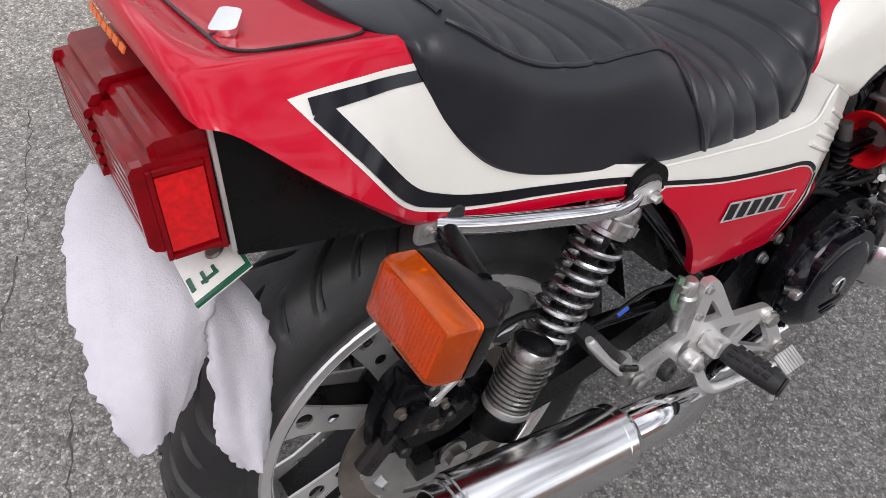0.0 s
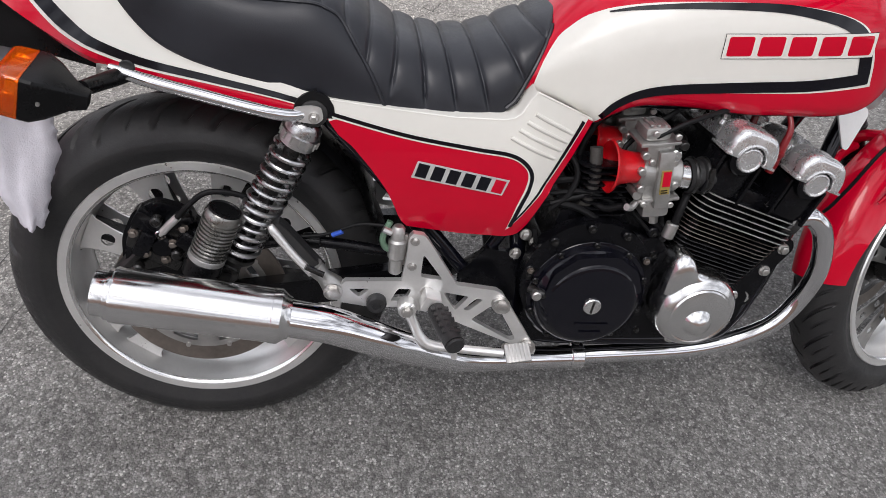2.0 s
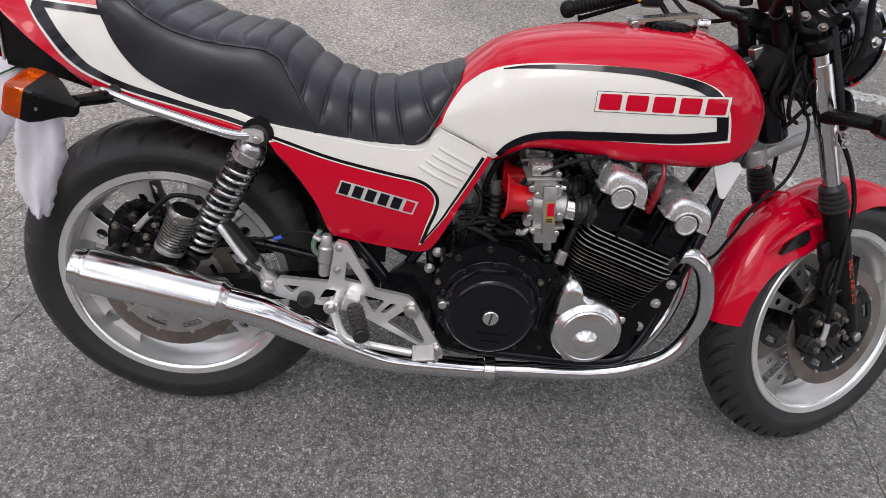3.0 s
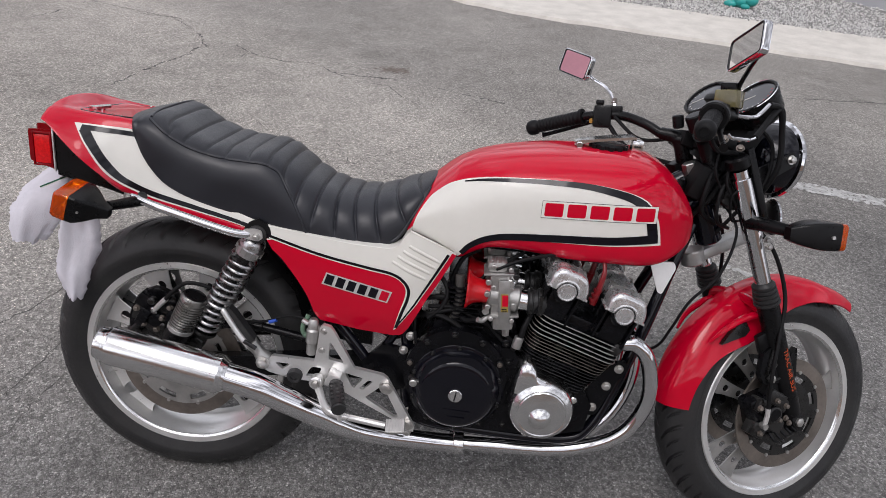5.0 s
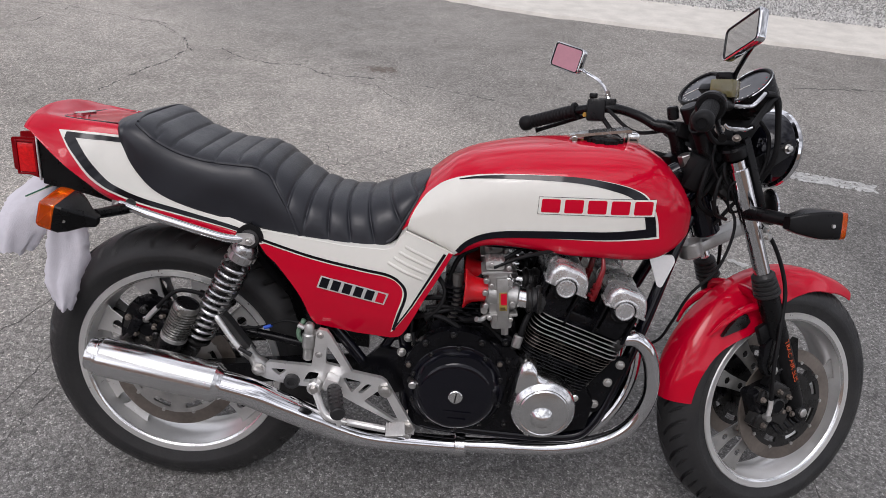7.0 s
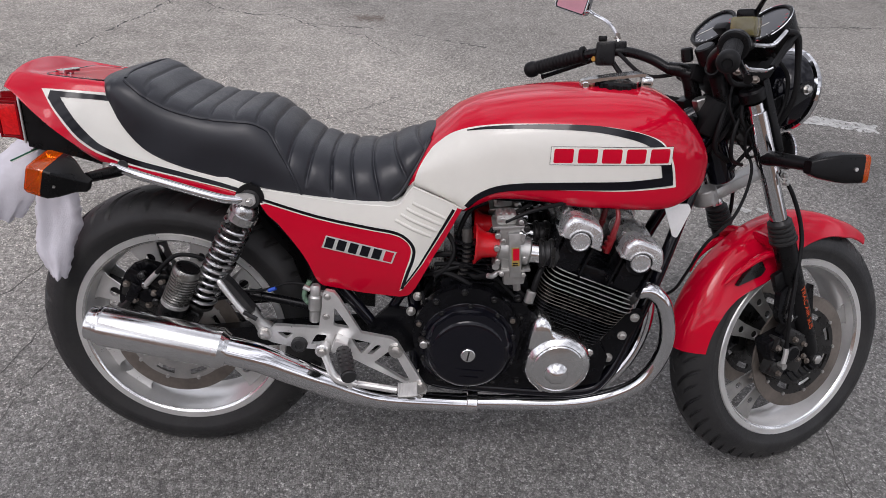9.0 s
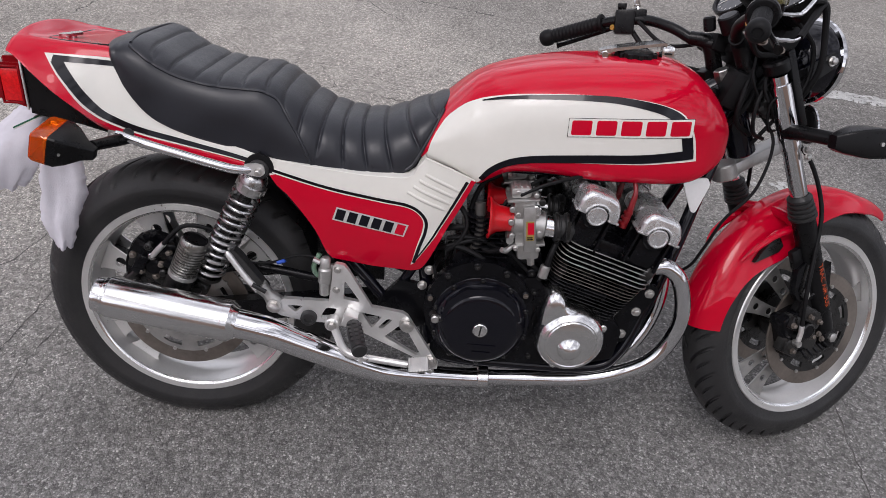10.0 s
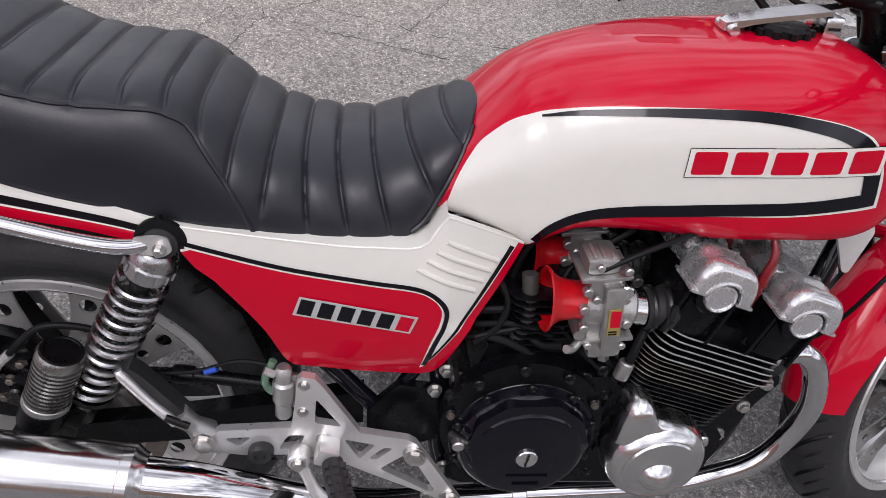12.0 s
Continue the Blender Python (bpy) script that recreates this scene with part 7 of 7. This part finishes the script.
for s in (-1, 1):
    br = front("headlight_bracket", plate([(1.250, 0.895), (1.270, 0.930), (1.375, 0.975), (1.390, 0.955), (1.375, 0.940), (1.275, 0.885)], s * 0.094, s * 0.100), PLASTIC, hl)
    front("headlight_bolt", bolt((1.368, s * 0.100, 0.957), (0, s, 0), 0.008, 0.010), BOLT, br)
    front("bracket_stay", box((1.272, s * 0.108, 0.90), (0.018, 0.012, 0.17), 0.004, (0, -24, 0)), PLASTIC, br)
    ts = Matrix.Translation((1.340, s * 0.236, 0.806)) @ pose(0, 0, 0, 0, 0, 180) @ pose(0, 0, 0, 0, 0, s * 10)
    sig = part("front_turn_signal", moved(loft([[(x, y, z) for y, z in rounded([(-w, -h), (w, -h), (w, h), (-w, h)], min(w, h) * 0.35, 3)] for x, w, h in ((0.078, 0.011, 0.013), (0.062, 0.018, 0.020), (0.030, 0.032, 0.028), (0.012, 0.038, 0.030), (-0.020, 0.040, 0.0295))]), ST @ ts), PLASTIC, bike, "black front turn signal with amber lens", sharp=30)
    part("amber_lens", moved(loft([[(x, y, z) for y, z in rounded([(-w, -h), (w, -h), (w, h), (-w, h)], 0.010, 3)] for x, w, h in ((-0.020, 0.040, 0.0295), (-0.033, 0.039, 0.0285), (-0.036, 0.036, 0.0255))]), ST @ ts), AMBER, sig, "amber plastic lens", sharp=30)
    front("stalk", tube([(1.268, s * 0.105, 0.812), (1.275, s * 0.15, 0.812), (1.290, s * 0.205, 0.808)], [0.017, 0.015, 0.014], 14), PLASTIC, sig)
    part("signal_screw", moved(cyl((0.0, -0.038 if s > 0 else 0.038, 0.0), (0.0, -0.043 if s > 0 else 0.043, 0.0), 0.004, seg=10), ST @ ts), BOLT, sig)
horn = front("horn", lathe([(0, 0), (0.030, 0.002), (0.040, 0.010), (0.043, 0.014), (0.043, 0.020), (0.039, 0.021), (0.036, 0.016), (0.0, 0.012)], (1.385, -0.03, 0.815), (0.9, -0.35, 0.1), 40), PLASTIC, bike, "round black horn with chrome ring")
front("horn_ring", lathe([(0.041, 0.016), (0.0445, 0.018), (0.043, 0.023), (0.040, 0.022)], (1.385, -0.03, 0.815), (0.9, -0.35, 0.1), 40), CHROME, horn)
# mudguard vents and brace
VENT = [(1.2731, -0.066, 0.5108), (1.2933, -0.064, 0.5338), (1.3233, -0.063, 0.5613), (1.3419, -0.063, 0.5624), (1.3538, -0.064, 0.5436), (1.3415, -0.065, 0.5301)]
for s in (-1, 1):
    fx = VENT if s < 0 else [(x, -y, z) for x, y, z in VENT]
    bmv = loft([[Vector(p) + Vector((0, s * d, 0)) for p in fx] for d in (-0.006, 0.0045)])
    front("guard_vent", bmv, DARK, fender, "dark vent in the mudguard side")
    front("guard_ridge", tube([fork_at(0.30, s * 0.078, -0.02), fork_at(0.305, s * 0.076, -0.06), fork_at(0.298, s * 0.072, -0.11), fork_at(0.28, s * 0.06, -0.15)], [0.010, 0.009, 0.007, 0.003], 10), RED, fender)
front("guard_brace", tube([fork_at(0.275, -0.105, -0.01), fork_at(0.32, -0.07, -0.01), fork_at(0.33, 0, -0.01), fork_at(0.32, 0.07, -0.01), fork_at(0.275, 0.105, -0.01)], 0.012, 10), RED, fender)
# side stand, on the far side
stand = part("side_stand", tube([(0.55, 0.14, 0.27), (0.52, 0.22, 0.19), (0.50, 0.335, 0.085)], [0.013, 0.012, 0.012], 12, 4), ENGINE_BLACK, bike, "black steel side stand")
part("stand_foot", box((0.50, 0.342, 0.078), (0.06, 0.035, 0.008), 0.002, (-12, 0, 0)), ENGINE_BLACK, stand)

# ---- white cloth over the number plate ----
def cloth():
    """Two hanging folds of a towel, each swept between a rear and a front edge."""
    bm = bmesh.new()

    def fold(rear, front_edge, seed, thick):
        A, B = smooth_path(rear, 10), smooth_path(front_edge, 10)
        n, m = len(A) - 1, 22
        sheets = []
        for side in (-1, 1):
            rows = []
            for j in range(n + 1):
                row = []
                f = j / n
                for i in range(m + 1):
                    g = i / m
                    p = A[j].lerp(B[j], g)
                    edge = math.sin(math.pi * g) ** 0.35
                    q = noise.noise(Vector((p.x * 20, p.z * 9, seed))) * 0.008 + noise.noise(Vector((p.x * 75, p.z * 60, seed))) * 0.0006
                    out = -0.012 * math.sin(math.pi * g) + q * 1.5 + 0.004 * math.sin(g * 7 + 2 * f + seed) + 0.0012 * math.sin(g * 17 - 4 * f + seed)
                    jag = (0.006 * noise.noise(Vector((f * 9, seed, 2.0))) + 0.005 * noise.noise(Vector((f * 60, seed, 5.0)))) * (1 - 0.85 * edge)
                    row.append(bm.verts.new((p.x + jag, p.y + out + side * thick * edge, p.z + (0.012 * noise.noise(Vector((g * 7, f * 3, seed))) + 0.006 * noise.noise(Vector((g * 40, f * 3, seed)))) * f)))
                rows.append(row)
            sheets.append(rows)
        a, b = sheets
        for j in range(n):
            for i in range(m):
                bm.faces.new((a[j][i], a[j][i + 1], a[j + 1][i + 1], a[j + 1][i]))
                bm.faces.new((b[j][i], b[j + 1][i], b[j + 1][i + 1], b[j][i + 1]))
        loop = [(0, i) for i in range(m + 1)] + [(j, m) for j in range(1, n + 1)] + [(n, i) for i in range(m - 1, -1, -1)] + [(j, 0) for j in range(n - 1, 0, -1)]
        for p, q in zip(loop, loop[1:] + loop[:1]):
            bm.faces.new((a[p[0]][p[1]], b[p[0]][p[1]], b[q[0]][q[1]], a[q[0]][q[1]]))

    fold([(-0.306, 0.056, 0.792), (-0.340, -0.010, 0.778), (-0.357, -0.088, 0.748), (-0.360, -0.132, 0.712), (-0.360, -0.148, 0.676), (-0.355, -0.148, 0.640)],
         [(-0.225, 0.05, 0.772), (-0.232, -0.03, 0.767), (-0.244, -0.100, 0.738), (-0.260, -0.116, 0.703), (-0.278, -0.118, 0.664), (-0.298, -0.118, 0.632)], 1.3, 0.008)
    fold([(-0.262, -0.085, 0.735), (-0.268, -0.100, 0.680), (-0.276, -0.110, 0.615), (-0.281, -0.114, 0.545), (-0.268, -0.106, 0.486)],
         [(-0.225, -0.030, 0.715), (-0.200, -0.055, 0.650), (-0.199, -0.068, 0.600), (-0.215, -0.085, 0.548), (-0.236, -0.100, 0.486)], 4.1, 0.007)
    return bm


rag = part("cloth", moved(cloth(), bike.matrix_world.copy()), CLOTH, None, sharp=70)
tagged(rag, "white terry cloth draped over the motorcycle's number plate", "cloth")

# ---- the parking lot's edge ----
def kerb_line(x):
    return 5.55 - 0.225 * (x - 1.46) + 0.35 * max(0, 1.1 - x) ** 1.3


def strip(y0, y1, x0, x1, z, n=80, rough=0.0, seed=0.0):
    bm = bmesh.new()
    rows = []
    for i in range(n + 1):
        x = x0 + (x1 - x0) * i / n
        a = y0(x) + rough * noise.noise(Vector((x * 3.1, seed, 0))) + rough * 0.6 * noise.noise(Vector((x * 11, seed, 4)))
        rows.append([bm.verts.new((x, a, 0.001)), bm.verts.new((x, a + 0.02, z)), bm.verts.new((x, y1(x), z + 0.015)), bm.verts.new((x, y1(x) + 0.02, 0.0))])
    for r, q in zip(rows, rows[1:]):
        for k in range(3):
            bm.faces.new((r[k], q[k], q[k + 1], r[k + 1]))
    return bm


gutter = part("gutter", strip(kerb_line, lambda x: kerb_line(x) + 1.15, -6, 14, 0.03, 160, 0.05), CONCRETE, None, sharp=40)
tagged(gutter, "weathered pale concrete gutter strip along the asphalt", "gutter", kind="structure")


def gravel():
    rnd = random.Random(5)
    verts, faces = [], []
    for k in range(34000):
        x = rnd.uniform(0.5, 9.0)
        d = rnd.random() ** 1.15
        y = kerb_line(x) + 1.12 + d * 2.2
        if rnd.random() > 0.97:
            y -= 0.1
        r = rnd.uniform(0.007, 0.016)
        c = Vector((x, y, 0.045 + rnd.uniform(-0.008, 0.012)))
        base = len(verts)
        rot = Euler((rnd.uniform(0, 3), rnd.uniform(0, 3), rnd.uniform(0, 3))).to_matrix()
        for p in ((1, 0, 0), (-1, 0, 0), (0, 1, 0), (0, -1, 0), (0, 0, 0.7), (0, 0, -0.7)):
            verts.append(tuple(c + rot @ (Vector(p) * r * rnd.uniform(0.75, 1.2))))
        for a, b, q in ((0, 2, 4), (2, 1, 4), (1, 3, 4), (3, 0, 4), (2, 0, 5), (1, 2, 5), (3, 1, 5), (0, 3, 5)):
            faces.append((base + a, base + b, base + q))
    me = bpy.data.meshes.new("gravel")
    me.from_pydata(verts, [], faces)
    m = bpy.data.materials.new("pale_mixed_gravel")
    m.use_nodes = True
    nt = m.node_tree
    geo = nt.nodes.new("ShaderNodeNewGeometry")
    ramp = nt.nodes.new("ShaderNodeValToRGB")
    e = ramp.color_ramp.elements
    e[0].color, e[1].color = (0.22, 0.22, 0.21, 1), (0.80, 0.79, 0.76, 1)
    mid = e.new(0.35)
    mid.color = (0.52, 0.51, 0.49, 1)
    nt.links.new(geo.outputs["Random Per Island"], ramp.inputs[0])
    nt.links.new(ramp.outputs[0], nt.nodes["Principled BSDF"].inputs["Base Color"])
    nt.nodes["Principled BSDF"].inputs["Roughness"].default_value = 0.85
    me.materials.append(m)
    return new("gravel", me)


tagged(gravel(), "bed of pale mixed grey and white gravel", "gravel", kind="stuff")
bed = part("gravel_bed", strip(lambda x: kerb_line(x) + 1.13, lambda x: kerb_line(x) + 3.4, -6, 14, 0.035, 60), material("gravel_soil", (0.24, 0.235, 0.22), 0.95, 0, 0, var=0.3, scale=40, bump=0.6, bump_scale=90), None)
tagged(bed, "grey gritty bed under the gravel", "gravel bed", kind="structure")
# low grey wall at the far edge of the gravel
wall = part("wall_far", loft([[(x, y, z) for x, z in ((2.0, 0.0), (14.0, 0.0), (14.0, 2.6), (2.0, 2.6))] for y in (0.0, 0.18)]), material("smooth_grey_render", (0.42, 0.43, 0.45), 0.8, 0, 0, var=0.05, scale=2, bump=0.2, bump_scale=60), None)
wall.matrix_world = Matrix.Translation((5.06, 7.86, 0)) @ Matrix.Rotation(radians(-48), 4, "Z") @ Matrix.Translation((-5.2, 0, 0))
tagged(wall, "plain smooth grey wall beyond the gravel", "wall", kind="structure")
# buildings that close the place behind the camera
pink = part("wall_behind", loft([[(x, y, z) for x, z in ((-16.0, 0.0), (16.0, 0.0), (16.0, 3.2), (-16.0, 3.2))] for y in (-10.5, -10.2)]), material("tan_brick_render", (0.42, 0.30, 0.23), 0.85, 0, 0, var=0.08, scale=2, bump=0.2, bump_scale=50), None)
tagged(pink, "plain tan rendered wall of a low building", "wall", kind="structure")
left = part("wall_side", loft([[(x, y, z) for y, z in ((-10.0, 0.0), (14.0, 0.0), (14.0, 4.0), (-10.0, 4.0))] for x in (-13.3, -13.0)]), material("pink_render", (0.88, 0.43, 0.51), 0.85, 0, 0, var=0.06, scale=2, bump=0.2, bump_scale=50), None)
tagged(left, "plain pink rendered wall of a low building", "wall", kind="structure")

# worn parking lines
def painted(p, q, w, name, seed):
    """A flaked strip of road paint from many small flakes."""
    rnd = random.Random(seed)
    p, q = Vector(p), Vector(q)
    d = (q - p).normalized()
    nrm = Vector((-d.y, d.x))
    L = (q - p).length
    bm = bmesh.new()
    step = 0.013
    for i in range(int(L / step)):
        for j in range(int(w / step)):
            c = p + d * (i + 0.5) * step + nrm * (j + 0.5 - w / step / 2) * step
            if noise.noise(Vector((c.x * 7, c.y * 7, seed))) + 0.35 * noise.noise(Vector((c.x * 31, c.y * 31, seed))) < -0.06:
                continue
            c += Vector((rnd.uniform(-1, 1), rnd.uniform(-1, 1))) * 0.011
            if rnd.random() < 0.16:
                continue
            vs = []
            big = rnd.uniform(0.75, 1.5)
            for a in range(6):
                r = step * big * rnd.uniform(0.6, 1.0)
                vs.append(bm.verts.new((c.x + r * math.cos(a * math.pi / 3), c.y + r * math.sin(a * math.pi / 3), 0.0022 + 0.00004 * ((i * 5 + j * 3) % 23))))
            bm.faces.new(vs)
    return tagged(part(name, bm, LINE, None, sharp=0), "worn flaking white paint line on the asphalt", "road marking", kind="structure")


painted((2.32, 2.30), (3.9, 1.86), 0.11, "parking_line", 3)
painted((1.75, 1.37), (2.03, 1.24), 0.10, "parking_line", 8)


# cracks in the asphalt
def crack(pts, w, seed):
    rnd = random.Random(seed)
    path = []
    for a, b in zip(pts, pts[1:]):
        a, b = Vector(a), Vector(b)
        n = max(2, int((b - a).length / 0.02))
        for k in range(n):
            path.append(a.lerp(b, k / n) + Vector((rnd.uniform(-1, 1), rnd.uniform(-1, 1))) * (0.006 if w < 0.012 else 0.014))
    bm = bmesh.new()
    prev = None
    for i, p in enumerate(path):
        d = (path[min(i + 1, len(path) - 1)] - path[max(i - 1, 0)]).normalized()
        nrm = Vector((-d.y, d.x)) * w * (0.5 + 0.9 * max(0, noise.noise(Vector((p.x * 9, p.y * 9, seed))))) * rnd.uniform(0.25, 1.2) * 0.6
        cur = (bm.verts.new((p.x + nrm.x, p.y + nrm.y, 0.0012)), bm.verts.new((p.x - nrm.x, p.y - nrm.y, 0.0012)))
        if prev and noise.noise(Vector((p.x * 5, p.y * 5, seed + 7))) > -0.34:
            bm.faces.new((prev[0], cur[0], cur[1], prev[1]))
        prev = cur
    return tagged(part("crack", bm, CRACK, None, sharp=0), "thin dark crack in the asphalt", "crack", kind="structure")


CRACKS = (
    ([(-0.56, -0.1), (-0.54, 0.0), (-0.53, 0.13), (-0.50, 0.27), (-0.46, 0.41), (-0.43, 0.52)], 0.006), ([(-0.63, 0.13), (-0.59, 0.42), (-0.53, 0.68), (-0.42, 0.96), (-0.32, 1.38)], 0.006),
    ([(-0.84, 0.44), (-0.79, 0.53), (-0.75, 0.66), (-0.70, 0.9)], 0.006), ([(-1.62, 2.3), (-1.57, 2.66), (-1.54, 2.83), (-1.50, 3.02), (-1.45, 3.25), (-1.36, 3.46), (-1.36, 3.63), (-1.32, 3.69), (-1.40, 3.85), (-1.50, 4.04)], 0.022),
    ([(-3.4, 4.9), (-2.69, 4.69), (-2.15, 4.48), (-1.82, 4.37), (-1.56, 4.10)], 0.014), ([(-1.13, 3.81), (-0.98, 3.66), (-0.85, 3.58), (-0.68, 3.54), (-0.50, 3.56), (-0.33, 3.41), (-0.12, 3.38), (0.07, 3.38), (0.4, 3.28), (0.9, 3.1)], 0.018),
    ([(-0.98, 3.66), (-1.00, 3.54), (-0.86, 3.56)], 0.014), ([(-0.37, 2.93), (-0.22, 3.09)], 0.010), ([(-0.33, 3.41), (-0.12, 3.26), (0.09, 3.23), (0.19, 3.06), (0.34, 2.9)], 0.010),
    ([(-0.12, 1.6), (-0.06, 1.72), (0.02, 1.93), (0.06, 1.98), (0.17, 2.08), (0.26, 2.14), (0.4, 2.3)], 0.007), ([(-0.05, 2.2), (-0.01, 2.09), (0.06, 1.98), (0.11, 1.96), (0.20, 1.92), (0.34, 1.86), (0.45, 1.83), (0.58, 1.78), (0.68, 1.74), (0.87, 1.66), (1.1, 1.55)], 0.006),
    ([(0.28, 2.06), (0.42, 2.01), (0.58, 1.95), (0.61, 1.92), (0.76, 1.87), (0.88, 1.83), (1.1, 1.8)], 0.005), ([(0.53, 1.84), (0.60, 1.91), (0.71, 2.08), (0.85, 2.3)], 0.006), ([(-0.18, 1.87), (-0.08, 2.06)], 0.005),
    ([(1.74, 0.35), (1.73, 0.2), (1.72, 0.10), (1.71, 0.02), (1.70, -0.07), (1.69, -0.16), (1.66, -0.4)], 0.007), ([(2.3, 0.4), (2.6, 0.7), (3.0, 0.85)], 0.006), ([(-2.81, 3.98), (-2.72, 4.21), (-2.67, 4.66)], 0.012),
    ([(2.95, 3.83), (3.25, 3.88), (3.73, 3.94), (4.4, 4.0)], 0.022), ([(-2.12, 4.41), (-1.84, 4.41), (-1.72, 4.34)], 0.016))
for k, (pts, w) in enumerate(CRACKS):
    crack(pts, w, k + 1)

# oily and rusty stains
STAIN = material("old_oil_stain", (0.16, 0.135, 0.115), 0.9, 0, 0, var=0.35, scale=45, bump=0.5, bump_scale=220)


def stain(cx, cy, rx, ry, turn, seed):
    """A blotch of small ragged specks that thin out towards its edge."""
    rnd = random.Random(seed)
    bm = bmesh.new()
    for k in range(420):
        a, q = rnd.uniform(0, 2 * math.pi), abs(rnd.gauss(0, 0.45))
        x, y = rx * q * math.cos(a), ry * q * math.sin(a)
        px, py = cx + x * math.cos(turn) - y * math.sin(turn), cy + x * math.sin(turn) + y * math.cos(turn)
        r = rnd.uniform(0.004, 0.012)
        bm.faces.new([bm.verts.new((px + r * rnd.uniform(0.5, 1.1) * math.cos(i * 1.05), py + r * rnd.uniform(0.5, 1.1) * math.sin(i * 1.05), 0.0010 + 0.000002 * k)) for i in range(6)])
    return tagged(part("stain", bm, STAIN, None, sharp=0), "faint brownish oil stain on the asphalt", "stain", kind="structure")


for k, (cx, cy, rx, ry, turn) in enumerate(((0.08, 3.58, 0.18, 0.10, 0.1), (2.9, 1.25, 0.3, 0.12, -0.3))):
    stain(cx, cy, rx, ry, turn, 40 + k)

# turquoise frog-like garden ornament on the gravel
orn = bmesh.new()
TEAL = material("turquoise_glaze", (0.02, 0.33, 0.30), 0.3, 0, 0.3, var=0.15, scale=20)
for c, r in (((0, 0, 0.07), (0.11, 0.085, 0.075)), ((0.10, -0.02, 0.09), (0.075, 0.07, 0.06)), ((-0.10, -0.06, 0.035), (0.07, 0.035, 0.035)), ((-0.09, 0.07, 0.035), (0.07, 0.035, 0.035)), ((0.06, -0.08, 0.03), (0.05, 0.03, 0.03)), ((0.13, -0.045, 0.145), (0.022, 0.022, 0.022)), ((0.13, 0.02, 0.145), (0.022, 0.022, 0.022))):
    o = bmesh.new()
    bmesh.ops.create_icosphere(o, subdivisions=3, radius=1)
    bmesh.ops.scale(o, vec=r, verts=o.verts)
    merge(orn, moved(o, Matrix.Translation(c)))
ornament = part("garden_ornament", moved(orn, pose(3.47, 6.86, 0.045, 0, 0, -25)), TEAL, None)
tagged(ornament, "small turquoise glazed garden ornament lying on gravel", "ornament")
